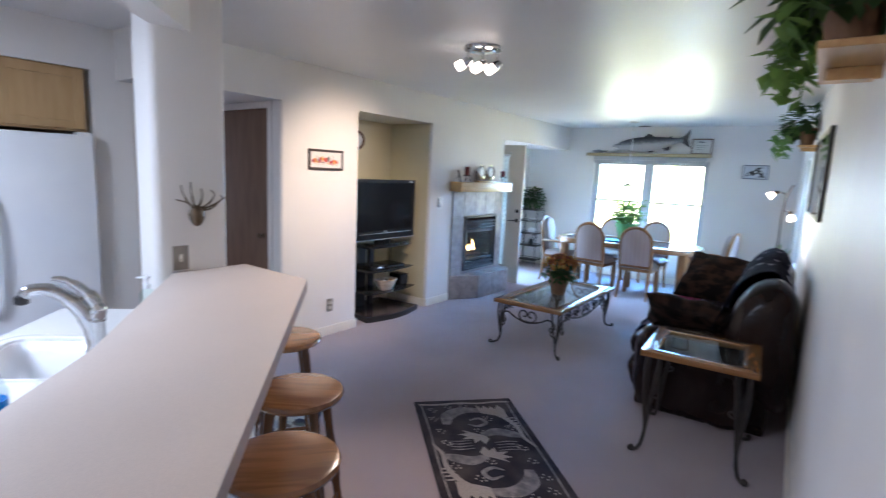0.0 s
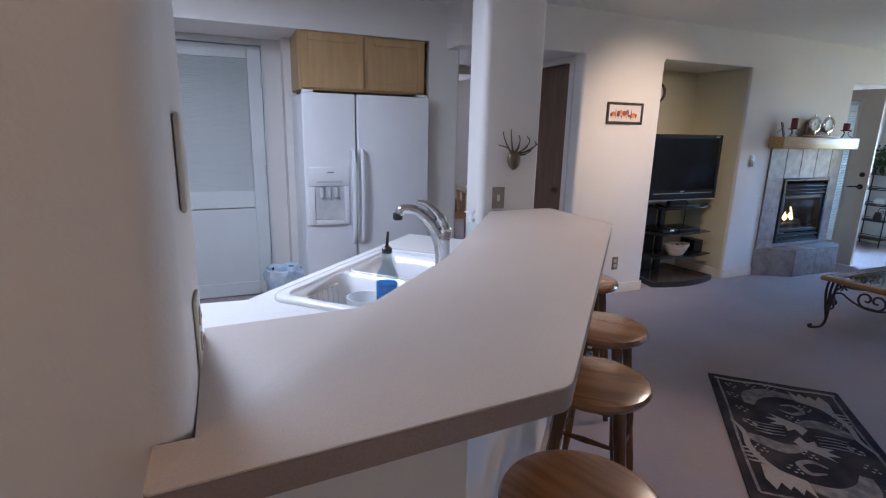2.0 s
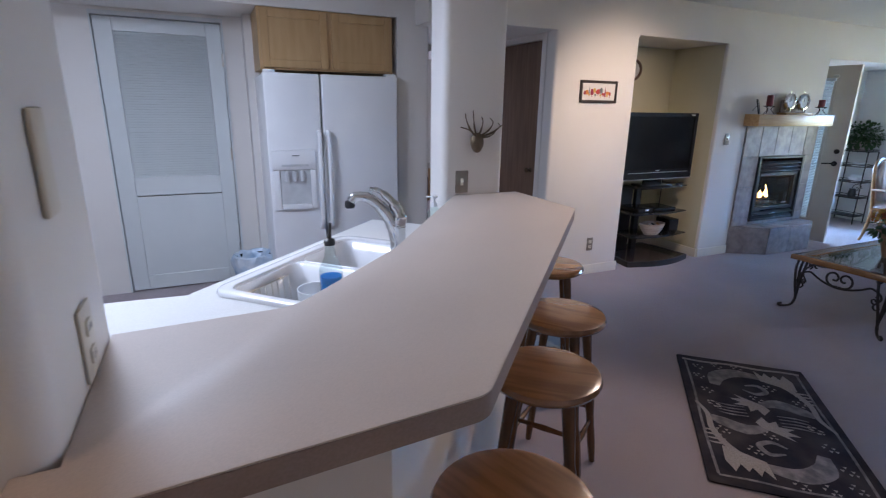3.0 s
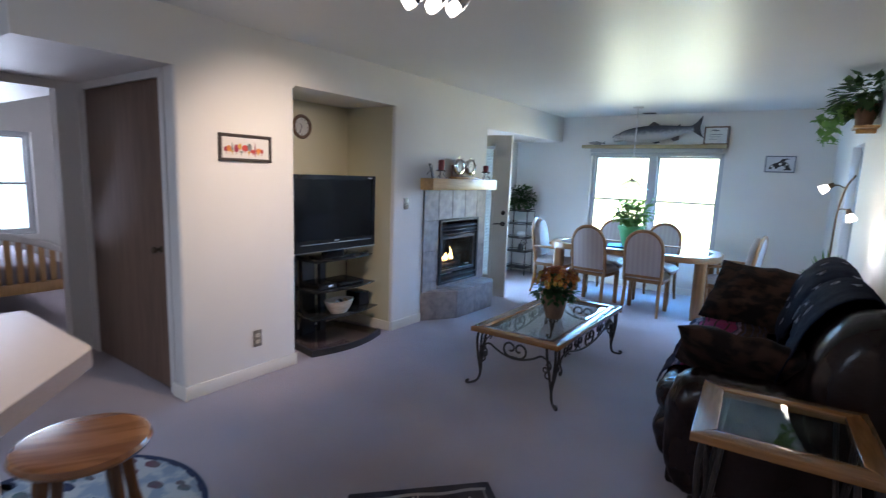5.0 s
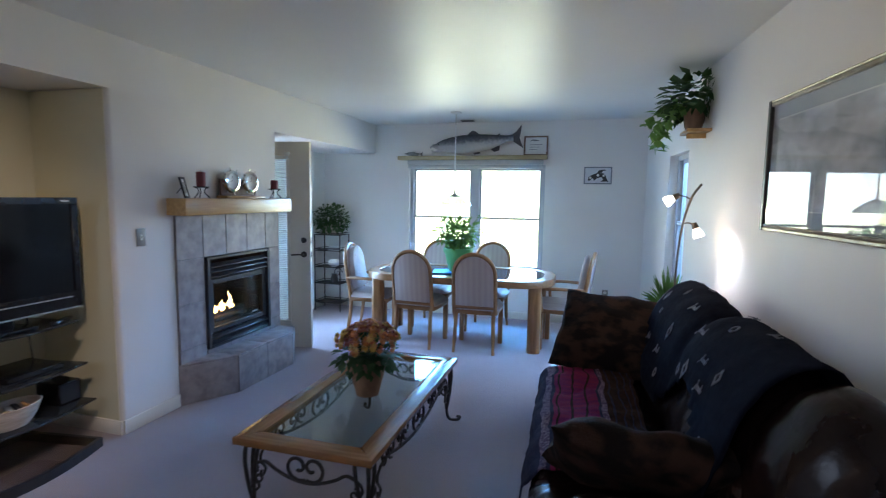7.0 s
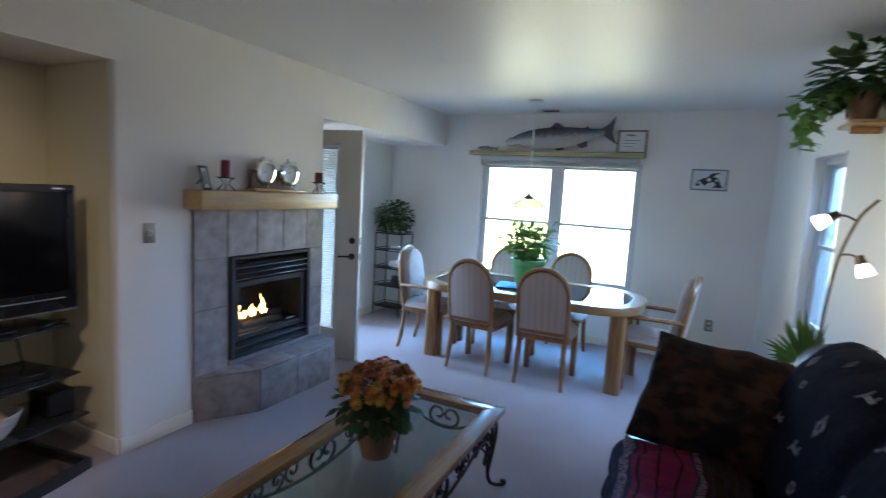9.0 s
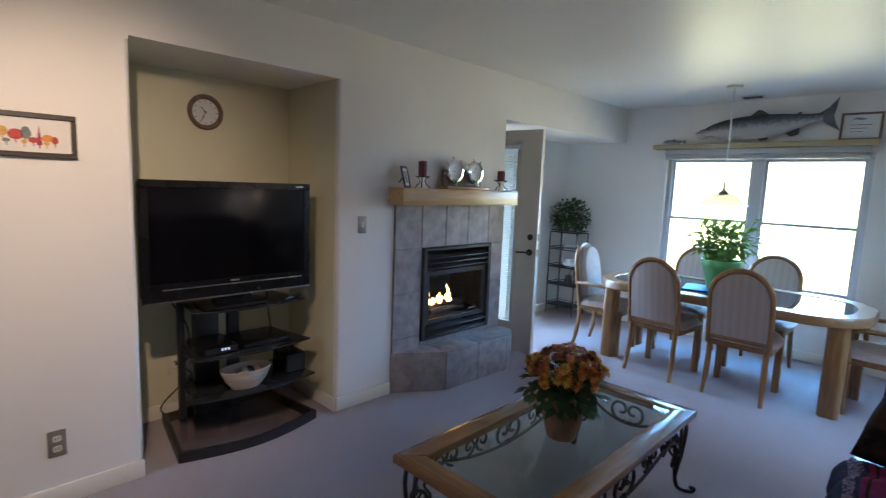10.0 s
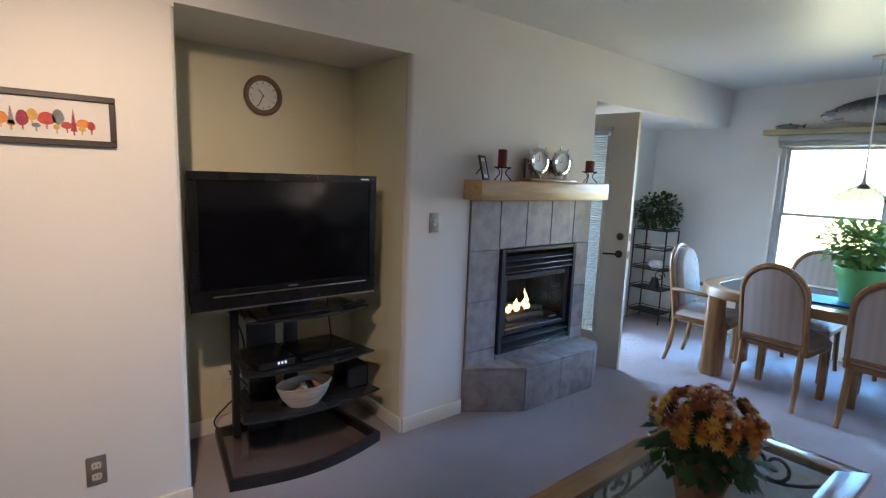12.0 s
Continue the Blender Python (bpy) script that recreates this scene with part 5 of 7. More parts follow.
ivy_shelf(6.12, 6.42, 2.045, 3, "trailing ivy in a brown pot on the shelf over the window", [(-0.24, 0.12, -0.08), (-0.30, -0.02, -0.05), (-0.22, 0.22, -0.12), (-0.26, 0.05, -0.13), (-0.32, 0.10, 0.05), (-0.2, -0.15, 0.02)], 0.15)
ivy_shelf(1.55, 2.10, 1.985, 7, "trailing ivy in a brown pot on the shelf near the hall", [(-0.18, 0.30, -0.05), (-0.20, 0.22, 0.0), (-0.16, 0.10, -0.02), (-0.22, 0.36, 0.05), (-0.12, 0.40, -0.10), (-0.15, -0.2, 0.05)], 0.15)

# ---------------------------------------------------------------- coffee table and flowers
def spiral(c, r, turns, start, axis_u, axis_v, n=18, hand=1):
    """Points of a scroll in the plane of two axes."""
    return [Vector(c) + (r * (1 - 0.82 * t / n)) * (math.cos(start + hand * 2 * math.pi * turns * t / n) * Vector(axis_u) + math.sin(start + hand * 2 * math.pi * turns * t / n) * Vector(axis_v)) for t in range(n + 1)]


def glass_top(parent, x0, x1, y0, y1, z0, z1, rail, wood):
    """A mitred wooden frame with a glass panel let in."""
    o, i = [(x0, y0), (x1, y0), (x1, y1), (x0, y1)], [(x0 + rail, y0 + rail), (x1 - rail, y0 + rail), (x1 - rail, y1 - rail), (x0 + rail, y1 - rail)]
    for k in range(4):
        j = (k + 1) % 4
        part("rail", prism([o[k], o[j], i[j], i[k]], z0, z1, 0.005), wood[k % 2], parent)
    part("glass_panel", box(x0 + rail - 0.006, x1 - rail + 0.006, y0 + rail - 0.006, y1 - rail + 0.006, z1 - 0.014, z1 - 0.005), TABLEGLASS, parent, "clear glass panel").visible_shadow = False


TABLEGLASS = glass_material("table_glass", (0.82, 0.90, 0.88))
TW = (material("table_rail_across", (0.29, 0.135, 0.042), 0.24, color2=(0.21, 0.092, 0.027), scale=9, stretch=(0.6, 6, 6), bump=0.02, coat=0.5),
      material("table_rail_along", (0.29, 0.135, 0.042), 0.24, color2=(0.21, 0.092, 0.027), scale=9, stretch=(6, 0.6, 6), bump=0.02, coat=0.5))
ct = thing("coffee_table", "wrought-iron coffee table with a wood-framed glass top", "coffee table")
X0, X1, YA, YB = -2.065, -1.380, 4.03, 5.455
glass_top(ct, X0, X1, YA, YB, 0.412, 0.448, 0.095, TW)


def scroll_leg(parent, cx, cy, sx, sy, top, mat, kick=0.03, r=0.0085):
    """Three curved bars that meet in one scrolled foot; sx, sy point to the table's corner."""
    for k, (ox, oy) in enumerate(((0.0, 0.0), (-0.065 * sx, 0.0), (0.0, -0.065 * sy))):
        p = smooth_path([(cx + ox, cy + oy, top), (cx + ox * 0.9 + 0.006 * sx, cy + oy * 0.9 + 0.006 * sy, top * 0.80), (cx + ox * 0.45 - 0.004 * sx, cy + oy * 0.45 - 0.004 * sy, top * 0.5),
                         (cx - 0.018 * sx, cy - 0.018 * sy, top * 0.22), (cx + 0.0 * sx, cy + 0.0 * sy, 0.03), (cx + kick * sx, cy + kick * sy, 0.013), (cx + (kick + 0.012) * sx, cy + (kick + 0.012) * sy, 0.028), (cx + (kick - 0.004) * sx, cy + (kick - 0.004) * sy, 0.036)], 5)
        part("leg", tube(p, r, 8), mat, parent)
    for (ux, uy) in ((-sx, 0), (0, -sy)):
        c = Vector((cx + ux * 0.062, cy + uy * 0.062, top * 0.62))
        part("leg_scroll", tube(spiral(c, 0.032, 1.3, math.pi / 2, (ux, uy, 0), (0, 0, 1)), 0.006, 6), mat, parent)


def apron(parent, a, b, z, mat, extra=()):
    """A sagging bar that carries a heart of two scrolls and ends in hanging curls by the legs."""
    a, b = Vector(a), Vector(b)
    d = (b - a).normalized()
    c = a.lerp(b, 0.5)
    up = Vector((0, 0, 1))
    half = (b - a).length / 2
    path = [c + d * half * f + up * (z - q) for f, q in ((-0.80, 0.085), (-0.66, 0.075), (-0.48, 0.105), (-0.24, 0.132), (0.0, 0.142), (0.24, 0.132), (0.48, 0.105), (0.66, 0.075), (0.80, 0.085))]
    part("apron_bar", tube(smooth_path(path, 6), 0.0078, 8), mat, parent)
    for s in (-1, 1):
        cc = c + d * s * 0.036 + up * (z - 0.072)
        part("apron_scroll", tube(spiral(cc, 0.066, 1.15, -math.pi / 2 - 0.5, d * s, up, 30), 0.008, 8), mat, parent)
        e = c + d * s * half * 0.80 + up * (z - 0.085)
        hook = [e, e + d * s * 0.028 - up * 0.022, e + d * s * 0.034 - up * 0.055, e + d * s * 0.012 - up * 0.085, e - d * s * 0.004 - up * 0.112, e + d * s * 0.014 - up * 0.134, e + d * s * 0.034 - up * 0.122, e + d * s * 0.026 - up * 0.104]
        part("corner_scroll", tube(smooth_path(hook, 4), 0.0068, 7), mat, parent)
        for f in extra:
            g = c + d * s * f + up * (z - 0.058)
            part("side_scroll", tube(spiral(g, 0.050, 1.3, -math.pi / 2, d * s, up, 22), 0.0068, 7), mat, parent)
            part("side_scroll", tube(spiral(g + d * s * 0.092 - up * 0.004, 0.040, 1.25, -math.pi / 2, -d * s, up, 20), 0.0062, 7), mat, parent)


corners = [(X0 + 0.045, YA + 0.04, -1, -1), (X1 - 0.035, YA + 0.04, 1, -1), (X1 - 0.035, YB - 0.05, 1, 1), (X0 + 0.045, YB - 0.05, -1, 1)]
for cx, cy, sx, sy in corners:
    scroll_leg(ct, cx, cy, sx, sy, 0.411, IRON, 0.045, 0.0095)
for i in range(4):
    a, b = corners[i], corners[(i + 1) % 4]
    apron(ct, (a[0], a[1], 0), (b[0], b[1], 0), 0.411, IRON, (0.20, 0.40) if i % 2 else ())

fl = thing("potted_mums", "orange and yellow chrysanthemums in a paper-wrapped brown pot", "flowers", pose(-1.705, 4.70, 0.444) @ Matrix.Scale(1.22, 4))
bm = bmesh.new()
add_lathe(bm, [(0.0001, 0), (0.052, 0), (0.056, 0.02), (0.070, 0.075), (0.082, 0.125), (0.097, 0.165), (0.092, 0.166), (0.076, 0.125), (0.070, 0.115), (0.0001, 0.112)], 48)
for v in bm.verts:
    a, k = math.atan2(v.co.y, v.co.x), min(1.0, v.co.z / 0.16)
    v.co *= 1 + k * (0.035 * math.sin(9 * a + 3 * v.co.z) + 0.03 * math.sin(5 * a + 1))
    v.co.z += 0.012 * k * k * math.sin(7 * a)
part("pot", bm, BARK, fl, "brown pleated paper-wrapped pot")
rng = random.Random(11)
bm = bmesh.new()
leaf_ball(bm, (0, 0, 0.185), (0.145, 0.145, 0.085), 420, 0.046, rng, 0.25, 0.25, 0.7)
for _ in range(40):
    a = rng.uniform(0, 6.28)
    p, q = Vector((0.03 * math.cos(a), 0.03 * math.sin(a), 0.11)), Vector((0.11 * math.cos(a), 0.11 * math.sin(a), rng.uniform(0.22, 0.28)))
    add_tube(bm, [p, p.lerp(q, 0.5) + Vector((0, 0, 0.02)), q], 0.002, 4)
part("foliage", bm, LEAFD, fl, "dark green leaves")
PETAL = [material("petal_" + n, c, 0.6, color2=c2, scale=30) for n, c, c2 in (("rust", (0.40, 0.11, 0.025), (0.27, 0.065, 0.015)), ("orange", (0.62, 0.23, 0.035), (0.46, 0.14, 0.02)), ("gold", (0.66, 0.42, 0.07), (0.54, 0.29, 0.04)))]
for k in range(120):
    a, e = rng.uniform(0, 6.28), math.acos(rng.uniform(0.12, 1.0))
    d = Vector((math.sin(e) * math.cos(a), math.sin(e) * math.sin(a), math.cos(e)))
    c = Vector((0, 0, 0.215)) + Vector((d.x * 0.138, d.y * 0.138, d.z * 0.115)) * rng.uniform(0.88, 1.12)
    u = d.orthogonal().normalized()
    w = d.cross(u)
    bm = bmesh.new()
    for ring, (n, l, lift) in enumerate(((12, 0.025, 0.15), (10, 0.020, 0.55), (8, 0.014, 1.2))):
        for j in range(n):
            t = 2 * math.pi * j / n + ring * 0.3
            add_leaf(bm, c, (math.cos(t) * u + math.sin(t) * w) + d * lift, l * rng.uniform(0.85, 1.15), 0.5, 0.2)
    part("blossom", bm, PETAL[rng.choice((0, 0, 0, 1, 1, 1, 2) if d.z > 0.45 else (1, 1, 2, 2))], fl)

# ---------------------------------------------------------------- side table
sd = thing("side_table", "small iron-legged side table with a wood-framed glass top", "side table")
sd.matrix_basis = pose(-0.455, 3.53, 0, 0, 0, 4)
glass_top(sd, 0.0, 0.60, -0.60, 0.0, 0.605, 0.64, 0.085, TW)
for cx, cy, sx, sy in ((0.04, -0.56, -1, -1), (0.56, -0.56, 1, -1), (0.56, -0.04, 1, 1), (0.04, -0.04, -1, 1)):
    scroll_leg(sd, cx, cy, sx, sy, 0.604, IRON, 0.035, 0.011)

# ---------------------------------------------------------------- sofa
def bolster(profile, y0, y1, n=18, end=0.09, shrink=0.78, puff=0.0, dome=0.015):
    """A cushion: an (x, z) outline swept along y with soft rounded ends."""
    bm = bmesh.new()
    cx, cz = sum(p[0] for p in profile) / len(profile), sum(p[1] for p in profile) / len(profile)
    loops = []
    for i in range(n + 1):
        t = i / n
        y = y0 + (y1 - y0) * t
        e = min(t, 1 - t) * (y1 - y0)
        s = 1.0 if e >= end else shrink + (1 - shrink) * math.sqrt(max(0.0, 1 - (1 - e / end) ** 2))
        s *= 1 + puff * math.sin(math.pi * t)
        loops.append([bm.verts.new((cx + (px - cx) * s, y, cz + (pz - cz) * s)) for px, pz in profile])
    k = len(profile)
    for a, b in zip(loops, loops[1:]):
        for j in range(k):
            bm.faces.new((a[j], a[(j + 1) % k], b[(j + 1) % k], b[j]))
    for loop, sign, y in ((loops[0], -1, y0), (loops[-1], 1, y1)):
        last = loop
        for f, out in ((0.92, 0.35), (0.75, 0.65), (0.5, 0.87), (0.22, 1.0)):
            ring = [bm.verts.new((cx + (v.co.x - cx) * f, y + sign * out * dome, cz + (v.co.z - cz) * f)) for v in loop]
            for j in range(k):
                bm.faces.new((last[j], last[(j + 1) % k], ring[(j + 1) % k], ring[j]))
            last = ring
        bm.faces.new(last)
    bmesh.ops.recalc_face_normals(bm, faces=bm.faces)
    return bm


def closed(pts, n=5):
    """A smooth closed outline through the points."""
    k = len(pts)
    p = [Vector(q) for q in pts]
    out = []
    for i in range(k):
        a, b, c, d = p[i - 1], p[i], p[(i + 1) % k], p[(i + 2) % k]
        for j in range(n):
            t = j / n
            out.append(tuple(0.5 * (2 * b + (c - a) * t + (2 * a - 5 * b + 4 * c - d) * t * t + (3 * b - a - 3 * c + d) * t ** 3)))
    return out


def rumple(bm, amount, scale, seed=0.0):
    for v in bm.verts:
        v.co += amount * noise.noise_vector(v.co * scale + Vector((seed, 0, 0)))
        v.co += 0.35 * amount * noise.noise_vector(v.co * scale * 3.1 + Vector((0, seed, 0)))
    return bm


SOFA = pose(-0.02, 4.73, 0.0, 0, 0, 2.0) @ pose(0, -4.73, 0) @ Matrix.Diagonal((1, 1, 0.97, 1))
sofa = thing("sofa", "dark brown leather sofa with rounded puffy back cushions", "sofa", SOFA)
S0, S1 = 3.60, 5.86
mid = 4.735


def crease(bm, amount, scale, along, seed=0.0):
    """Gathered folds in soft leather, running across the given axis."""
    for v in bm.verts:
        p = v.co.copy()
        p[along] *= 4.0
        v.co += v.normal * amount * noise.noise(p * scale + Vector((seed, seed, 0)))
    return bm


part("plinth", box(-0.62, 0.20, S0 + 0.06, S1 - 0.06, 0.0, 0.28, 0.02), LEATHER, sofa)
seat_prof = closed([(-0.70, 0.30), (-0.735, 0.38), (-0.70, 0.46), (-0.50, 0.485), (-0.15, 0.47), (0.0, 0.40), (-0.15, 0.28), (-0.5, 0.26)], 8)
foot_prof = closed([(-0.68, 0.04), (-0.735, 0.17), (-0.715, 0.27), (-0.62, 0.31), (-0.57, 0.18), (-0.60, 0.03)], 8)
for a, b in ((S0 + 0.27, mid), (mid, S1 - 0.27)):
    bm = rumple(bolster(seat_prof, a, b, 60, 0.08, 0.86), 0.010, 7, a)
    bm.normal_update()
    part("seat_cushion", crease(bm, 0.010, 11, 1, a), LEATHER, sofa)
    bm = rumple(bolster(foot_prof, a, b, 50, 0.06, 0.85), 0.008, 8, b)
    bm.normal_update()
    part("front_roll", crease(bm, 0.012, 11, 1, b), LEATHER, sofa)
back_prof = closed([(0.245, 0.30), (0.262, 0.72), (0.245, 0.93), (0.155, 1.035), (0.04, 1.02), (-0.06, 0.90), (-0.115, 0.74), (-0.165, 0.60), (-0.16, 0.47), (0.05, 0.35)], 8)
for a, b in ((S0 + 0.29, mid + 0.015), (mid - 0.015, S1 - 0.05)):
    bm = rumple(bolster(back_prof, a, b, 56, 0.34, 0.80, 0.03, 0.07), 0.012, 5, a * 3)
    bm.normal_update()
    part("back_cushion", crease(bm, 0.006, 8, 1, a), LEATHER, sofa)
# padded end of the back, above the arm
end_prof = closed([(0.285, 0.20), (0.295, 0.70), (0.275, 0.95), (0.18, 1.06), (0.06, 1.035), (-0.035, 0.92), (-0.085, 0.77), (-0.085, 0.60), (-0.03, 0.40), (0.08, 0.25)], 8)
part("back_end", rumple(bolster(end_prof, S0 + 0.03, S0 + 0.33, 24, 0.14, 0.74, 0.0, 0.05), 0.008, 5, 1.7), LEATHER, sofa, "bare padded leather end of the back")
arm_prof = closed([(0.0, 0.02), (0.28, 0.02), (0.285, 0.35), (0.31, 0.50), (0.26, 0.605), (0.14, 0.63), (0.02, 0.60), (-0.025, 0.49), (-0.005, 0.30)], 8)
for y in (S0, S1 - 0.28):
    bm = bolster(arm_prof, -0.05, 0.66, 50, 0.12, 0.78, 0.0, 0.04)
    bmesh.ops.transform(bm, matrix=Matrix(((0, -1, 0, 0.05), (1, 0, 0, y), (0, 0, 1, 0), (0, 0, 0, 1))), verts=bm.verts)
    bm = rumple(bm, 0.010, 6, y)
    bm.normal_update()
    part("arm", crease(bm, 0.010, 10, 0, y), LEATHER, sofa)

# dark throw with pale diamonds over the back
THROW = material("black_throw", (0.006, 0.007, 0.014), 1.0, color2=(0.010, 0.012, 0.020), scale=30, bump=0.3, bump_scale=160, spec=0.04)
PALE = material("throw_pattern", (0.22, 0.22, 0.24), 0.95, color2=(0.10, 0.10, 0.12), scale=60, spec=0.06)
th = thing("throw_blanket", "black throw with pale diamond figures over the sofa back", "blanket", SOFA)
prof = [(0.268, 0.80), (0.262, 0.90), (0.165, 1.055), (0.035, 1.04), (-0.075, 0.912), (-0.132, 0.745), (-0.182, 0.605), (-0.178, 0.50)]
prof = [tuple(p) for p in smooth_path([(x, 0, z) for x, z in prof], 4)]
cxx = sum(p[0] for p in back_prof) / len(back_prof)
czz = sum(p[1] for p in back_prof) / len(back_prof)


def throw_point(i, y):
    a, b = (S0 - 0.10, mid + 0.015) if y < mid else (mid - 0.015, S1 - 0.05)
    e = max(0.0, min(y - a, b - y))
    s = 1.0 if e >= 0.34 else 0.80 + 0.20 * math.sqrt(max(0.0, 1 - (1 - e / 0.34) ** 2))
    s = max(s * (1 + 0.03 * math.sin(math.pi * (y - a) / (b - a))), 0.87)
    p = prof[i]
    v = Vector((cxx + (p[0] - cxx) * s, y, czz + (p[2] - czz) * s))
    v += 0.010 * noise.noise_vector(v * 6) + 0.005 * noise.noise_vector(v * 17) + Vector((-0.012, 0, 0.020))
    return v


bm = bmesh.new()
TA, TB = 3.87, 5.50
ys = [TA + k * (TB - TA) / 60 for k in range(61)]
grid = [[bm.verts.new(throw_point(i, y)) for i in range(len(prof) - max(1, int(5 + 5 * math.sin(y * 5.6 - 16.9))))] for y in ys]
for a, b in zip(grid, grid[1:]):
    for i in range(min(len(a), len(b)) - 1):
        bm.faces.new((a[i], b[i], b[i + 1], a[i + 1]))
cloth = part("cloth", bm, THROW, th)
cloth.modifiers.new("thick", "SOLIDIFY").thickness = 0.006
for y, i, s, kind in ((5.28, 16, 0.020, 3), (4.98, 17, 0.042, 1), (4.93, 13, 0.032, 2), (5.22, 12, 0.024, 1), (5.05, 20, 0.030, 2), (4.90, 22, 0.026, 3), (5.42, 14, 0.030, 1), (5.35, 20, 0.026, 2), (5.15, 9, 0.018, 2), (5.40, 9, 0.016, 1),
                      (4.40, 12, 0.026, 3), (4.62, 14, 0.034, 2), (4.52, 18, 0.040, 1), (4.64, 19, 0.026, 1), (4.26, 18, 0.030, 2), (4.15, 16, 0.032, 1), (4.20, 10, 0.020, 2), (4.50, 9, 0.018, 2), (4.05, 21, 0.030, 3), (4.36, 16, 0.026, 2)):
    c = throw_point(i, y)
    u = (throw_point(min(i + 1, len(prof) - 1), y) - throw_point(i - 1, y)).normalized()
    v = Vector((0, 1, 0))
    nrm = u.cross(v)
    if nrm.x > 0 and nrm.z < 0.3:
        nrm = -nrm
    if nrm.z < -0.2:
        nrm = -nrm
    bm = bmesh.new()
    if kind == 3:
        ring6 = [(math.cos(j * math.pi / 3), math.sin(j * math.pi / 3)) for j in range(6)]
        quads = [[ring6[j], ring6[(j + 1) % 6], (0.55 * ring6[(j + 1) % 6][0], 0.55 * ring6[(j + 1) % 6][1]), (0.55 * ring6[j][0], 0.55 * ring6[j][1])] for j in range(6)]
    elif kind == 1:
        o4, i4 = [(0, 1.25), (0.8, 0), (0, -1.25), (-0.8, 0)], [(0, 0.6), (0.4, 0), (0, -0.6), (-0.4, 0)]
        quads = [[o4[j], o4[(j + 1) % 4], i4[(j + 1) % 4], i4[j]] for j in range(4)]
    else:
        quads = [[(-1.6, -0.25), (0.9, -0.35), (1.2, 0.25), (-1.4, 0.30)], [(-1.3, -0.9), (-1.0, -0.9), (-0.9, -0.25), (-1.2, -0.25)], [(0.5, -1.0), (0.8, -1.0), (0.8, -0.3), (0.5, -0.3)], [(1.0, 0.1), (1.6, 0.7), (1.4, 0.9), (0.8, 0.3)]]
    for q in quads:
        lo = [bm.verts.new(c + nrm * 0.002 + u * b * s + v * a * s) for a, b in q]
        hi = [bm.verts.new(c + nrm * 0.005 + u * b * s + v * a * s) for a, b in q]
        for j in range(4):
            bm.faces.new((lo[j], lo[(j + 1) % 4], hi[(j + 1) % 4], hi[j]))
        bm.faces.new(hi)
        bm.faces.new(lo)
    part("woven_figure", bm, PALE, th, "pale woven figure", False)

# red and purple blanket on the seat
bl = thing("seat_blanket", "folded magenta and navy striped blanket on the sofa seat", "blanket", SOFA)
NAVY = material("blanket_navy", (0.018, 0.018, 0.035), 0.95, color2=(0.03, 0.028, 0.05), scale=40, bump=0.4, bump_scale=140, spec=0.06)
MAG = material("blanket_magenta", (0.17, 0.018, 0.05), 0.95, color2=(0.11, 0.014, 0.06), scale=7, stretch=(1, 5, 1), bump=0.4, bump_scale=140, spec=0.06)
BRN = material("blanket_brown", (0.034, 0.017, 0.013), 0.95, color2=(0.018, 0.011, 0.010), scale=30, bump=0.4, bump_scale=140, spec=0.06)
PAT = material("blanket_band", (0.17, 0.13, 0.16), 0.95, color2=(0.06, 0.04, 0.07), scale=90, bump=0.4, bump_scale=140, mix=(0.45, 0.55), spec=0.06)
path = [tuple(p) for p in smooth_path([(-0.24, 0, 0.515), (-0.34, 0, 0.510), (-0.50, 0, 0.512), (-0.66, 0, 0.495), (-0.742, 0, 0.44), (-0.765, 0, 0.37), (-0.770, 0, 0.345)], 14)]
bm = bmesh.new()
ys = [4.16 + k * 1.22 / 48 for k in range(49)]
rows = [[bm.verts.new(Vector((p[0], y + 0.02 * math.sin(i * 0.3), p[2])) + 0.022 * noise.noise_vector(Vector((p[0] * 6, y * 6, p[2] * 6))) + 0.008 * noise.noise_vector(Vector((p[0] * 19, y * 19, p[2] * 19))) + Vector((-0.006, 0, 0.016))) for i, p in enumerate(path)] for y in ys]
for a, b in zip(rows, rows[1:]):
    for i in range(len(path) - 1):
        x = path[i][0]
        f = bm.faces.new((a[i], b[i], b[i + 1], a[i + 1]))
        f.material_index = (0 if i % 5 == 2 else 2) if x > -0.40 else 3 if x > -0.42 else 0 if x > -0.435 else (2 if i % 6 == 3 else 1) if x > -0.66 else 0 if x > -0.675 else 3 if x > -0.715 else 0
c2 = part("cloth", bm, [NAVY, MAG, BRN, PAT], bl)
c2.modifiers.new("thick", "SOLIDIFY").thickness = 0.008

PILLOW = material("brown_pillow", (0.040, 0.022, 0.016), 0.8, color2=(0.012, 0.009, 0.008), scale=9, detail=7, stretch=(1, 1.6, 1), bump=0.3, bump_scale=120, mix=(0.42, 0.58), spec=0.08)
for m, w, h in ((pose(-0.40, 5.535, 0.690, 43, 3, -9), 0.66, 0.60), (pose(-0.31, 4.05, 0.605, 40, -6, -176), 0.74, 0.46)):
    cu = thing("cushion", "dark brown patterned cushion leaning on the sofa arm", "cushion", m, "cushions on the sofa")
    part("cover", pillow_mesh(w, h, 0.20, 26, 2.6, 0.030, w * 9), PILLOW, cu)

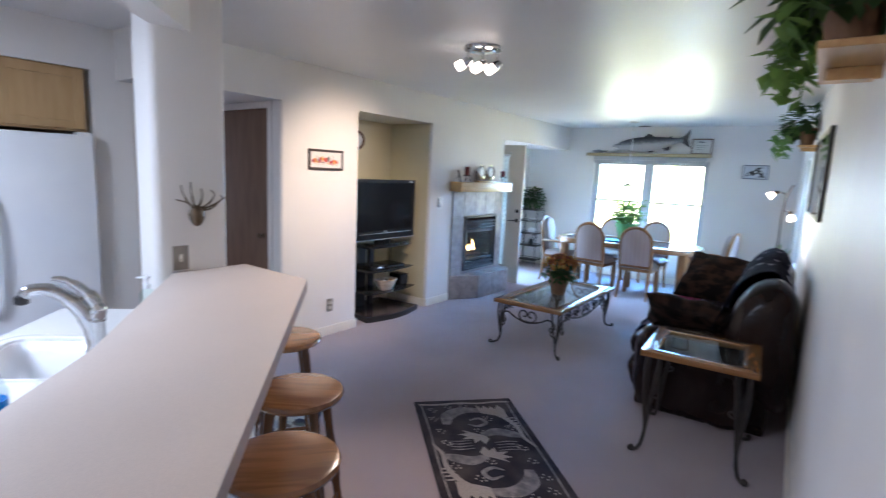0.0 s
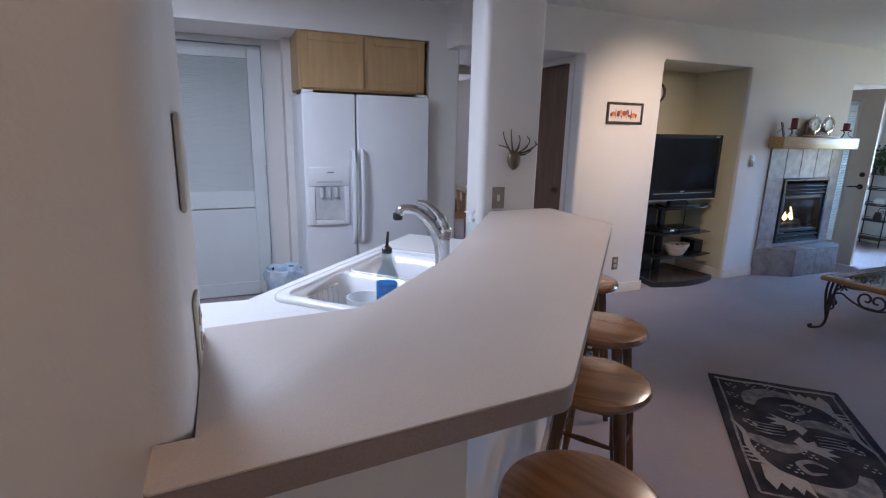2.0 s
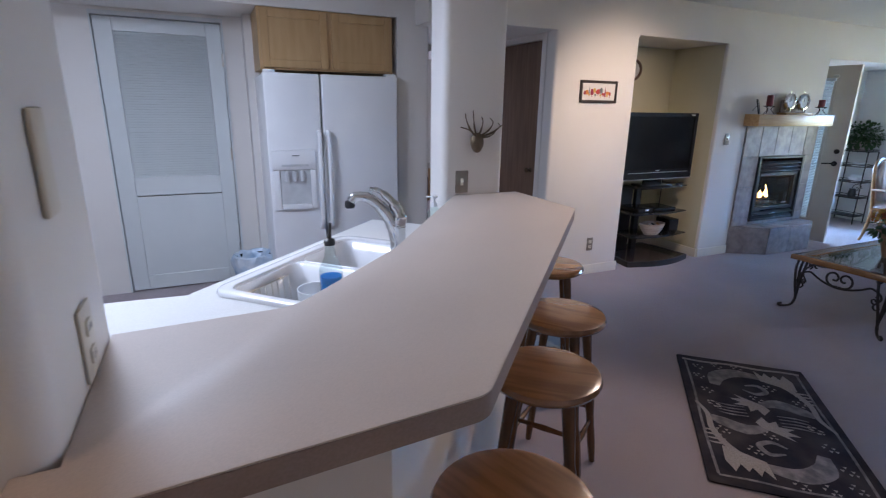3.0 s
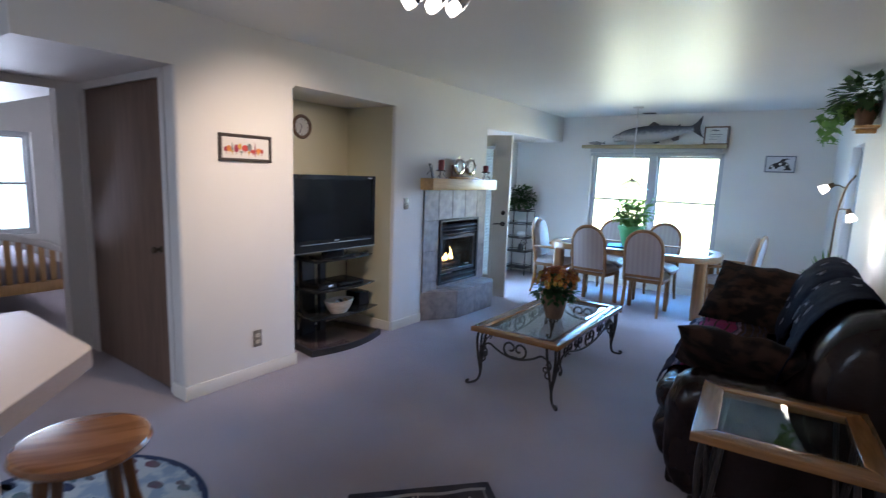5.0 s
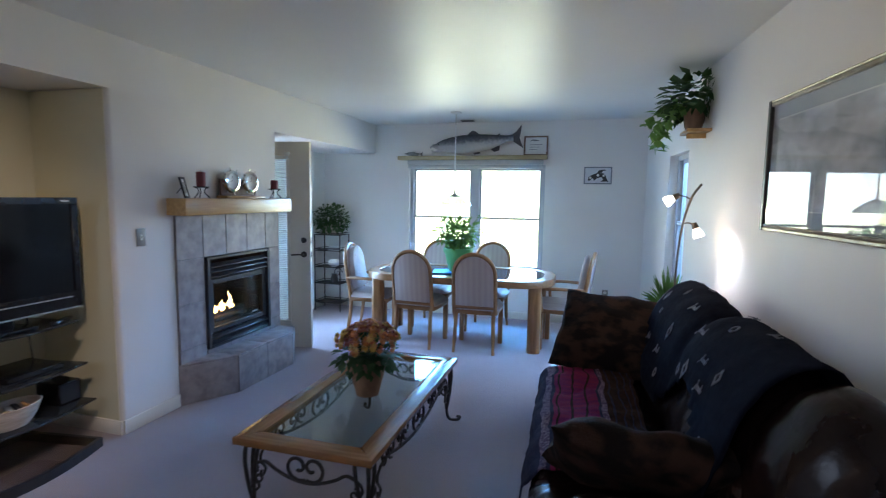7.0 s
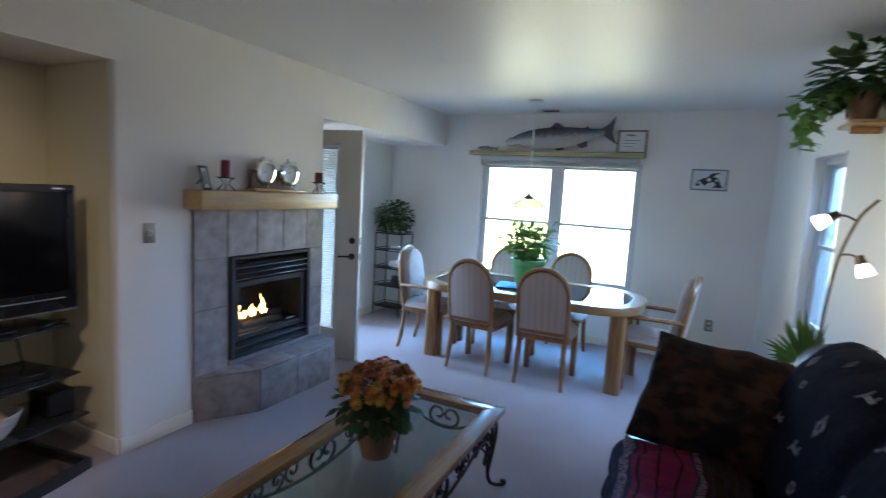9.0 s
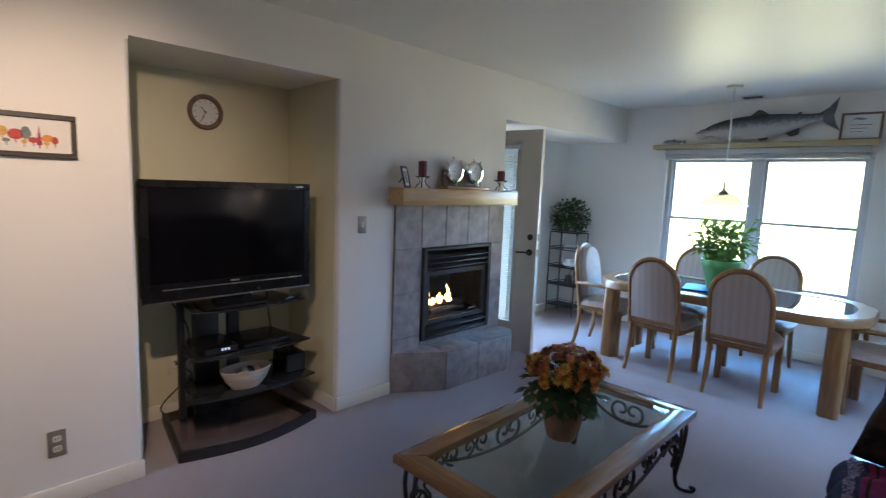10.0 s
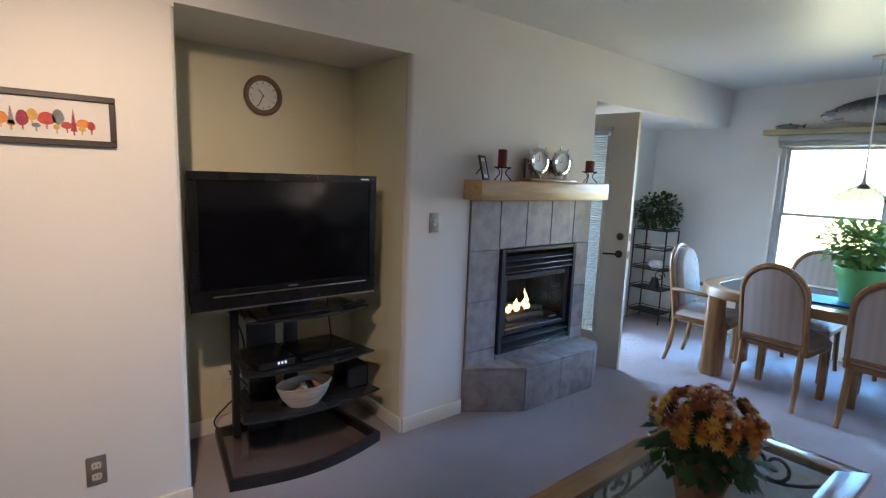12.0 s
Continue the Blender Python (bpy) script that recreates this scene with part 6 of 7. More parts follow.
# ---------------------------------------------------------------- rugs
RA, RB = Vector((-1.789, 2.535)), Vector((-1.314, 3.05))
RU = (RB - RA).normalized()
RV = Vector((RU.y, -RU.x))
RWID, RLEN = (RB - RA).length, 1.22
RM = Matrix(((RU.x, RV.x, 0, RA.x), (RU.y, RV.y, 0, RA.y), (0, 0, 1, 0), (0, 0, 0, 1)))
rug = thing("rug", "charcoal rug with beige leaping fish figures", "rug")
bm = prism(rounded([(0, 0), (RWID, 0), (RWID, RLEN), (0, RLEN)], [0.015] * 4), 0.001, 0.011, 0.003, RM)
part("field", bm, RUGDARK, rug)
RUGGREY = material("rug_grey", (0.30, 0.275, 0.27), 0.95, color2=(0.15, 0.14, 0.15), scale=22, bump=0.5, bump_scale=300, spec=0.06)


def ribbon(pts, widths, mat, name="woven_shape", z=0.0112):
    p = smooth_path([(a, b, 0) for a, b in pts], 5)
    k = len(p)
    l, r = [], []
    for i, q in enumerate(p):
        d = (p[min(i + 1, k - 1)] - p[max(i - 1, 0)]).normalized()
        f = i / (k - 1) * (len(widths) - 1)
        w = widths[int(f)] + (widths[min(int(f) + 1, len(widths) - 1)] - widths[int(f)]) * (f % 1)
        n = Vector((-d.y, d.x, 0)) * w / 2
        l.append((q + n).to_2d())
        r.append((q - n).to_2d())
    part(name, prism(l + r[::-1], z - 0.003, z, 0, RM), mat, rug)


def patch(poly, mat, z=0.0114, name="woven_shape"):
    part(name, prism(poly, z - 0.004, z, 0, RM), mat, rug)


ribbon([(0.03, 0.050), (0.15, 0.062), (0.3, 0.050), (0.45, 0.064), (0.58, 0.052), (0.67, 0.058)], [0.022] * 3, RUGLIGHT, "border_line")
ribbon([(0.045, 0.06), (0.05, 0.4), (0.043, 0.8), (0.05, 1.16)], [0.013] * 3, RUGGREY, "border_line")
ribbon([(RWID - 0.045, 0.06), (RWID - 0.05, 0.4), (RWID - 0.043, 0.8), (RWID - 0.05, 1.16)], [0.013] * 3, RUGGREY, "border_line")
ribbon([(0.05, 1.165), (0.2, 1.16), (0.35, 1.168), (0.5, 1.16), (0.65, 1.165)], [0.013] * 3, RUGGREY, "border_line")
for flip in (0, 1):
    def q(u, v):
        return (u, v) if not flip else (RWID - u, RLEN - v)
    ribbon([q(0.17, 0.34), q(0.20, 0.23), q(0.30, 0.16), q(0.42, 0.17), q(0.50, 0.20)], [0.05, 0.10, 0.095, 0.06, 0.03], RUGGREY, "fish_body")
    patch([q(0.43, 0.21), q(0.42, 0.09), q(0.455, 0.145), q(0.475, 0.10), q(0.50, 0.15), q(0.52, 0.115), q(0.545, 0.16), q(0.575, 0.10), q(0.605, 0.17), q(0.60, 0.28), q(0.54, 0.26)], RUGLIGHT, name="fish_tail")
    ribbon([q(0.50, 0.20), q(0.58, 0.30), q(0.62, 0.42), q(0.62, 0.55), q(0.66, 0.66)], [0.03, 0.035, 0.03, 0.025, 0.015], RUGLIGHT, "fish_back")
    ribbon([q(0.33, 0.30), q(0.40, 0.28), q(0.43, 0.34), q(0.37, 0.38), q(0.31, 0.35)], [0.01, 0.028, 0.03, 0.028, 0.01], RUGGREY, "swirl")
    ribbon([q(0.36, 0.50), q(0.46, 0.46), q(0.56, 0.50), q(0.61, 0.53)], [0.04, 0.09, 0.08, 0.04], RUGGREY, "fish_body")
    patch([q(0.38, 0.50), q(0.25, 0.42), q(0.28, 0.46), q(0.22, 0.47), q(0.27, 0.50), q(0.23, 0.53), q(0.30, 0.53), q(0.30, 0.58), q(0.34, 0.55), q(0.36, 0.60), q(0.40, 0.54)], RUGLIGHT, name="fish_tail")
    for k in range(4):
        ribbon([q(0.56 + 0.012 * k, 0.30 + 0.035 * k), q(0.62 + 0.008 * k, 0.295 + 0.035 * k), q(0.655, 0.30 + 0.035 * k)], [0.012, 0.014, 0.004], RUGLIGHT, "wave_line")
        ribbon([q(0.42, 0.585 + 0.03 * k), q(0.50, 0.58 + 0.03 * k), q(0.56, 0.59 + 0.03 * k)], [0.005, 0.014, 0.005], RUGGREY, "wave_line")
    for cu, cv in ((0.11, 0.14), (0.10, 0.26), (0.12, 0.42), (0.13, 0.56), (0.33, 0.095), (0.46, 0.29), (0.57, 0.66), (0.57, 0.42), (0.22, 0.10), (0.36, 0.44)):
        for k in range(5):
            a, b = cu + 0.024 * (k % 3 - 1) + 0.008 * (k // 3), cv + 0.024 * (k // 2 - 1)
            s = 0.009
            patch([q(a - s, b + s * 0.7), q(a + s, b + s * 0.7), q(a, b - s)], RUGLIGHT, name="small_triangle")

rr = thing("round_rug", "round blue and white floral rug under the bar", "rug")
RW2 = material("rug_cream", (0.42, 0.44, 0.44), 0.95, color2=(0.24, 0.30, 0.36), scale=9, bump=0.4, bump_scale=200, mix=(0.45, 0.55), spec=0.06)
RB2 = material("rug_navy", (0.03, 0.045, 0.09), 0.95, color2=(0.05, 0.06, 0.10), scale=60, bump=0.4, bump_scale=200, spec=0.06)
RG2 = material("rug_leaf", (0.10, 0.16, 0.17), 0.95, color2=(0.16, 0.08, 0.10), scale=6, bump=0.4, bump_scale=200, spec=0.06)
c0, rad = Vector((-2.56, 1.60)), 0.59
part("field", prism([c0 + rad * Vector((math.cos(t * 0.1309), math.sin(t * 0.1309))) for t in range(48)], 0.001, 0.009, 0.002), RW2, rr)
bm = bmesh.new()
for t in range(48):
    a, b = t * 0.1309, (t + 1) * 0.1309
    w = 0.03 + 0.008 * (t % 2)
    add_prism(bm, [c0 + (rad - w) * Vector((math.cos(a), math.sin(a))), c0 + (rad - 0.004) * Vector((math.cos(a), math.sin(a))), c0 + (rad - 0.004) * Vector((math.cos(b), math.sin(b))), c0 + (rad - w) * Vector((math.cos(b), math.sin(b)))], 0.008, 0.0105)
part("border", bm, RB2, rr, "dark blue border")
rng = random.Random(2)
for t in range(60):
    a, r = rng.uniform(0, 6.28), rad * 0.9 * math.sqrt(rng.random())
    p = c0 + r * Vector((math.cos(a), math.sin(a)))
    s = rng.uniform(0.018, 0.045)
    part("motif", prism([p + s * (1 + 0.3 * math.cos(5 * k)) * Vector((math.cos(k * 0.698), math.sin(k * 0.698))) for k in range(9)], 0.0085, 0.0102), (RG2, RB2, RG2)[t % 3], rr)

# ---------------------------------------------------------------- dining table and chairs
dt = thing("dining_table", "oak racetrack dining table with an inset dark glass top", "dining table")
TX0, TX1, TY0, TY1 = -2.885, -0.865, 6.98, 7.98
out = rounded([(TX0, TY0), (TX1, TY0), (TX1, TY1), (TX0, TY1)], [0.40] * 4, 12)
inn = rounded([(TX0 + 0.12, TY0 + 0.12), (TX1 - 0.12, TY0 + 0.12), (TX1 - 0.12, TY1 - 0.12), (TX0 + 0.12, TY1 - 0.12)], [0.28] * 4, 12)
DOAKZ = material("dining_oak_upright", (0.35, 0.17, 0.064), 0.32, color2=(0.26, 0.118, 0.040), scale=7, stretch=(5, 5, 0.6), bump=0.02, coat=0.3)
DOAK = material("dining_oak", (0.35, 0.17, 0.064), 0.32, color2=(0.26, 0.118, 0.040), scale=7, stretch=(1, 5, 5), bump=0.03, coat=0.3)
bm = bmesh.new()
k = len(out)
rings = [(out, 0.672), (out, 0.728), ([o.lerp(i, 0.08) for o, i in zip(out, inn)], 0.740), ([o.lerp(i, 0.97) for o, i in zip(out, inn)], 0.740), (inn, 0.732), (inn, 0.672)]
loops = [[bm.verts.new((p.x, p.y, z)) for p in ring] for ring, z in rings]
for a, b in zip(loops, loops[1:] + loops[:1]):
    for i in range(k):
        bm.faces.new((a[i], a[(i + 1) % k], b[(i + 1) % k], b[i]))
part("top_rim", bm, DOAK, dt)
part("glass_inset", prism(inn, 0.722, 0.735), material("bronze_glass", (0.045, 0.035, 0.03), 0.04, color2=(0.05, 0.04, 0.034), scale=2), dt, "dark glossy glass inset")
part("under_panel", prism(inn, 0.66, 0.72), DOAK, dt)
for x in (-2.72, -1.04):
    for y in (7.19, 7.77):
        part("leg", prism(rounded([(x - 0.065, y - 0.055), (x + 0.065, y - 0.055), (x + 0.065, y + 0.055), (x - 0.065, y + 0.055)], [0.04] * 4), 0.0, 0.673, 0.006), DOAKZ, dt)

STRIPE = bpy.data.materials.new("striped_fabric")
STRIPE.use_nodes = True
_t = STRIPE.node_tree
_b = _t.nodes["Principled BSDF"]
_b.inputs["Roughness"].default_value = 0.9
_co, _w, _r, _n, _bp = (_t.nodes.new(n) for n in ("ShaderNodeTexCoord", "ShaderNodeTexWave", "ShaderNodeValToRGB", "ShaderNodeTexNoise", "ShaderNodeBump"))
_w.inputs["Scale"].default_value, _w.inputs["Distortion"].default_value, _w.inputs["Detail"].default_value = 5.5, 1.2, 3.0
_r.color_ramp.elements[0].color, _r.color_ramp.elements[1].color = (0.48, 0.395, 0.365, 1), (0.53, 0.45, 0.41, 1)
_n.inputs["Scale"].default_value, _bp.inputs["Strength"].default_value, _bp.inputs["Distance"].default_value = 300, 0.3, 0.004
for a, b in ((_co.outputs["Object"], _w.inputs["Vector"]), (_w.outputs["Fac"], _r.inputs[0]), (_r.outputs[0], _b.inputs["Base Color"]), (_co.outputs["Object"], _n.inputs["Vector"]), (_n.outputs["Fac"], _bp.inputs["Height"]), (_bp.outputs["Normal"], _b.inputs["Normal"])):
    _t.links.new(a, b)
TUFT = material("tufted_cream", (0.50, 0.46, 0.43), 0.85, color2=(0.44, 0.40, 0.375), scale=12, bump=0.2, bump_scale=120, spec=0.06)


def dining_chair(arms):
    """Origin on the floor under the seat; the sitter looks along +y."""
    ch = thing("dining_chair", "oak dining armchair with a tufted cream back cushion" if arms else "oak dining chair with an arched striped upholstered back", "chair", None, "chairs round the dining table")
    part("seat_frame", prism(rounded([(-0.225, -0.21), (0.225, -0.21), (0.235, 0.225), (-0.235, 0.225)], [0.03] * 4), 0.385, 0.425, 0.004), DOAK, ch)
    bm = bolster(closed([(-0.21, 0.425), (0.21, 0.425), (0.215, 0.455), (0.16, 0.485), (0.0, 0.492), (-0.16, 0.485), (-0.215, 0.455)]), -0.20, 0.225, 14, 0.07, 0.9)
    part("seat", bm, STRIPE, ch, "striped fabric seat")
    lean = pose(0, -0.205, 0.40, 9, 0, 0)
    arch = [(-0.205, 0.0)] + [(0.205 * math.cos(math.pi - math.pi * t / 16), 0.395 + 0.205 * math.sin(math.pi * t / 16)) for t in range(17)] + [(0.205, 0.0)]
    part("back_frame", tube([lean @ Vector((x, 0, z)) for x, z in arch] , 0.021, 8, closed=False), DOAKZ, ch)
    part("bottom_rail", tube([lean @ Vector((-0.2, 0, 0.06)), lean @ Vector((0.2, 0, 0.06))], 0.02, 8), DOAK, ch)
    small = [(x * 0.93, 0.07 + (z - 0.07) * 0.965) for x, z in arch if z > 0.06]
    small = [(-0.19, 0.075)] + small + [(0.19, 0.075)]
    part("backrest", prism(small, -0.020, 0.020, 0.010, lean @ pose(0, 0, 0, 90)), STRIPE, ch, "striped fabric back")
    for x in (-0.19, 0.19):
        part("leg", tube(smooth_path([(x, -0.205, 0.42), (x, -0.215, 0.28), (x * 1.02, -0.235, 0.12), (x * 1.05, -0.265, 0.0)], 4), [0.021] * 9 + [0.016] * 4, 8), DOAKZ, ch)
        part("leg", prism(rounded([(x * 1.1 - 0.024, 0.165), (x * 1.1 + 0.024, 0.165), (x * 1.1 + 0.024, 0.213), (x * 1.1 - 0.024, 0.213)], [0.012] * 4), 0.0, 0.386, 0.003), DOAKZ, ch)
    if arms:
        for s in (-1, 1):
            part("arm", tube(smooth_path([lean @ Vector((s * 0.205, 0, 0.24)), (s * 0.25, -0.05, 0.645), (s * 0.26, 0.12, 0.64), (s * 0.255, 0.19, 0.625)], 5), 0.018, 8, flat=1.4), DOAK, ch)
            part("arm_post", tube(smooth_path([(s * 0.245, 0.17, 0.40), (s * 0.258, 0.185, 0.52), (s * 0.255, 0.17, 0.63)], 4), 0.017, 8), DOAKZ, ch)
        pad = [(x * 0.90, 0.10 + (z - 0.07) * 0.93) for x, z in small]
        bm = bmesh.new()
        add_prism(bm, pad, -0.085, -0.018, 0.022, lean @ pose(0, 0, 0, 90))
        part("back_cushion", bm, TUFT, ch, "tufted cream cushion")
        for x, z in ((-0.09, 0.47), (0.09, 0.47), (0.0, 0.37), (-0.09, 0.27), (0.09, 0.27), (0.0, 0.17), (0.0, 0.55)):
            part("button", lathe([(0.0001, 0.006), (0.012, 0.004), (0.015, 0.0)], 12, lean @ pose(x, 0.084, z, -90)), STRIPE, ch)
    return ch


ca = dining_chair(False)
ca.matrix_basis = pose(-2.235, 7.215, 0, 0, 0, -4)
copy_thing(ca, pose(-1.615, 7.215, 0, 0, 0, 2))
copy_thing(ca, pose(-2.32, 7.94, 0, 0, 0, 180))
copy_thing(ca, pose(-1.67, 7.94, 0, 0, 0, 178))
cc = dining_chair(True)
cc.matrix_basis = pose(-2.86, 7.42, 0, 0, 0, -86)
copy_thing(cc, pose(-0.78, 7.52, 0, 0, 0, 84))

pm = thing("placemat", "bright blue placemat under the green pot", "placemat", pose(-1.92, 7.42, 0.740, 0, 0, 12))
part("cloth", box(-0.24, 0.24, -0.16, 0.16, 0.0005, 0.004, 0.001, 1), material("blue_cloth", (0.02, 0.22, 0.42), 0.8, color2=(0.02, 0.16, 0.34), scale=40, bump=0.2), pm)
gp = thing("potted_plant", "leafy flowering plant in a bright green pot", "plant", pose(-1.905, 7.46, 0.744))
part("pot", lathe(pot_profile(0.095, 0.15, 0.25, 0.02), 28), GREENPOT, gp, "bright green pot")
rng = random.Random(21)
bm = bmesh.new()
leaf_ball(bm, (0, 0, 0.40), (0.28, 0.24, 0.17), 520, 0.075, rng, 0.25, 0.15, 0.6)
for _ in range(26):
    a, r = rng.uniform(0, 6.28), rng.uniform(0.08, 0.27)
    trail(bm, (0.05 * math.cos(a), 0.05 * math.sin(a), 0.24), (r * math.cos(a), r * math.sin(a), rng.uniform(0.42, 0.62)), 0.03, 10, 0.055, rng, 0.0025)
part("foliage", bm, LEAF, gp)
for kx in range(16):
    a = rng.uniform(0, 6.28)
    c = Vector((0.22 * math.cos(a) * rng.random(), -0.10 + 0.2 * math.sin(a) * rng.random(), rng.uniform(0.34, 0.53)))
    bm = bmesh.new()
    for j in range(7):
        add_leaf(bm, c, (math.cos(j * 0.9), math.sin(j * 0.9), 0.4), 0.032, 0.7)
    part("blossom", bm, WHITE if kx % 6 else PETAL[1], gp)

# ---------------------------------------------------------------- window wall
ws = thing("window_shelf", "pale wooden display shelf above the window", "shelf")
part("board", box(-2.985, -1.075, YN - 0.13, YN, 2.010, 2.058, 0.004), material("pale_shelf", (0.46, 0.38, 0.22), 0.5, color2=(0.38, 0.31, 0.17), scale=8, stretch=(0.6, 5, 5)), ws)
bd = thing("blind_headrail", "raised white blind under the shelf", "blind")
part("headrail", box(-2.875, -1.125, YN - 0.055, YN - 0.003, 1.955, 2.008, 0.004), VINYL, bd)
for kx in range(5):
    part("stacked_slat", box(-2.87, -1.13, YN - 0.05, YN - 0.006, 1.905 + kx * 0.0095, 1.911 + kx * 0.0095, 0.001, 1), VINYL, bd)

FISHM = bpy.data.materials.new("painted_salmon")
FISHM.use_nodes = True
_t = FISHM.node_tree
_b = _t.nodes["Principled BSDF"]
_b.inputs["Roughness"].default_value = 0.35
_g, _sp, _rr, _nn, _mx = (_t.nodes.new(n) for n in ("ShaderNodeTexCoord", "ShaderNodeSeparateXYZ", "ShaderNodeValToRGB", "ShaderNodeTexNoise", "ShaderNodeMath"))
_mx.operation = "MULTIPLY_ADD"
_mx.inputs[1].default_value, _mx.inputs[2].default_value = 0.08, -0.04
_ad = _t.nodes.new("ShaderNodeMath")
_nn.inputs["Scale"].default_value = 30
_mr = _t.nodes.new("ShaderNodeMapRange")
_mr.inputs["From Min"].default_value, _mr.inputs["From Max"].default_value = -0.11, 0.12
for a, b in ((_g.outputs["Object"], _sp.inputs[0]), (_g.outputs["Object"], _nn.inputs["Vector"]), (_nn.outputs["Fac"], _mx.inputs[0]), (_sp.outputs["Z"], _ad.inputs[0]), (_mx.outputs[0], _ad.inputs[1]), (_ad.outputs[0], _mr.inputs["Value"]), (_mr.outputs["Result"], _rr.inputs[0]), (_rr.outputs[0], _b.inputs["Base Color"])):
    _t.links.new(a, b)
for pos, col in ((0.0, (0.52, 0.49, 0.46)), (0.42, (0.42, 0.41, 0.41)), (0.66, (0.10, 0.11, 0.13)), (1.0, (0.03, 0.035, 0.04))):
    el = _rr.color_ramp.elements.new(pos) if pos not in (0.0, 1.0) else _rr.color_ramp.elements[0 if pos == 0.0 else -1]
    el.color = (*col, 1)


def fish(name, label, m, s):
    f = thing(name, label, "mounted fish", m)
    bm = bmesh.new()
    loops = []
    prof = ((-0.60, 0.006, -0.005), (-0.585, 0.022, 0.0), (-0.54, 0.050, 0.004), (-0.47, 0.078, 0.005), (-0.36, 0.104, 0.004), (-0.20, 0.124, 0.0), (0.0, 0.124, -0.002), (0.18, 0.104, 0.0), (0.32, 0.072, 0.012), (0.42, 0.046, 0.024), (0.48, 0.040, 0.030), (0.52, 0.044, 0.034))
    for x, h, c in prof:
        loops.append([bm.verts.new((x * s, 0.42 * h * math.sin(t * 0.5236) * s, (c + h * math.cos(t * 0.5236)) * s)) for t in range(12)])
    for a, b in zip(loops, loops[1:]):
        for j in range(12):
            bm.faces.new((a[j], a[(j + 1) % 12], b[(j + 1) % 12], b[j]))
    bm.faces.new(loops[0])
    bm.faces.new(loops[-1])
    part("body", bm, FISHM, f)
    def fin(nm, pts):
        part(nm, prism([(a * s, b * s) for a, b in pts], -0.005 * s, 0.005 * s, 0, pose(0, 0, 0, 90)), FIN, f)
    fin("tail_fin", [(0.50, 0.075), (0.56, 0.11), (0.64, 0.20), (0.62, 0.10), (0.60, 0.03), (0.62, -0.05), (0.65, -0.12), (0.56, -0.055), (0.50, -0.005)])
    fin("dorsal_fin", [(-0.12, 0.115), (-0.04, 0.175), (0.0, 0.165), (0.06, 0.118)])
    fin("adipose_fin", [(0.29, 0.082), (0.33, 0.105), (0.345, 0.095), (0.33, 0.078)])
    fin("anal_fin", [(0.20, -0.092), (0.25, -0.135), (0.32, -0.120), (0.33, -0.055)])
    fin("pelvic_fin", [(-0.05, -0.118), (-0.02, -0.150), (0.06, -0.140), (0.05, -0.115)])
    fin("pectoral_fin", [(-0.36, -0.06), (-0.28, -0.10), (-0.25, -0.085), (-0.30, -0.055)])
    part("eye", lathe([(0.0001, 0.006), (0.009, 0.004), (0.011, 0)], 12, Matrix.Translation((-0.52 * s, -0.020 * s, 0.022 * s)) @ pose(0, 0, 0, 90) @ Matrix.Scale(s, 4)), BLACK, f)
    part("jaw", tube(smooth_path([(-0.628 * s, -0.01, -0.040 * s), (-0.60 * s, -0.012, -0.068 * s), (-0.54 * s, -0.015, -0.066 * s), (-0.46 * s, -0.02, -0.060 * s)], 4), [0.005 * s] * 3 + [0.010 * s] * 4 + [0.014 * s] * 6, 8), FISHM, f)
    part("snout", tube(smooth_path([(-0.648 * s, -0.01, -0.022 * s), (-0.632 * s, -0.012, 0.0), (-0.59 * s, -0.012, 0.010 * s), (-0.53 * s, -0.012, 0.014 * s)], 4), [0.005 * s] * 3 + [0.012 * s] * 4 + [0.026 * s] * 6, 8), FISHM, f)
    return f


FIN = material("fish_fin", (0.045, 0.045, 0.05), 0.45, color2=(0.09, 0.08, 0.08), scale=20, stretch=(1, 1, 4))
fish("mounted_salmon", "large mounted grey salmon on the window shelf", pose(-1.965, YN - 0.065, 2.212, 0, -4, 0), 0.92)
fish("mounted_trout", "small dark mounted fish on the window shelf", pose(-2.785, YN - 0.06, 2.085, 0, 3, 0), 0.19)

ce = thing("framed_certificate", "dark-framed certificate standing on the window shelf", "picture", pose(-1.365, YN - 0.035, 2.058, -6, 0, 0))
bm = bmesh.new()
for a in ((0, 0.29, 0, 0.018), (0, 0.29, 0.222, 0.24), (0, 0.018, 0.018, 0.222), (0.272, 0.29, 0.018, 0.222)):
    add_box(bm, a[0], a[1], -0.009, 0.009, a[2], a[3], 0.002, 1)
part("frame", bm, WALNUT, ce)
part("paper", box(0.018, 0.272, -0.002, 0.004, 0.018, 0.222), DIAL, ce)
bm = bmesh.new()
add_prism(bm, [(0.07, 0.17), (0.10, 0.20), (0.15, 0.195), (0.19, 0.18), (0.13, 0.175), (0.10, 0.185)], 0, 0.0015, 0, pose(0, -0.002, 0, 90))
part("emblem", bm, PHOTO, ce)
for kx in range(3):
    part("text_bar", box(0.07, 0.22 - 0.03 * kx, -0.0035, -0.002, 0.13 - kx * 0.03, 0.137 - kx * 0.03), PHOTO, ce)

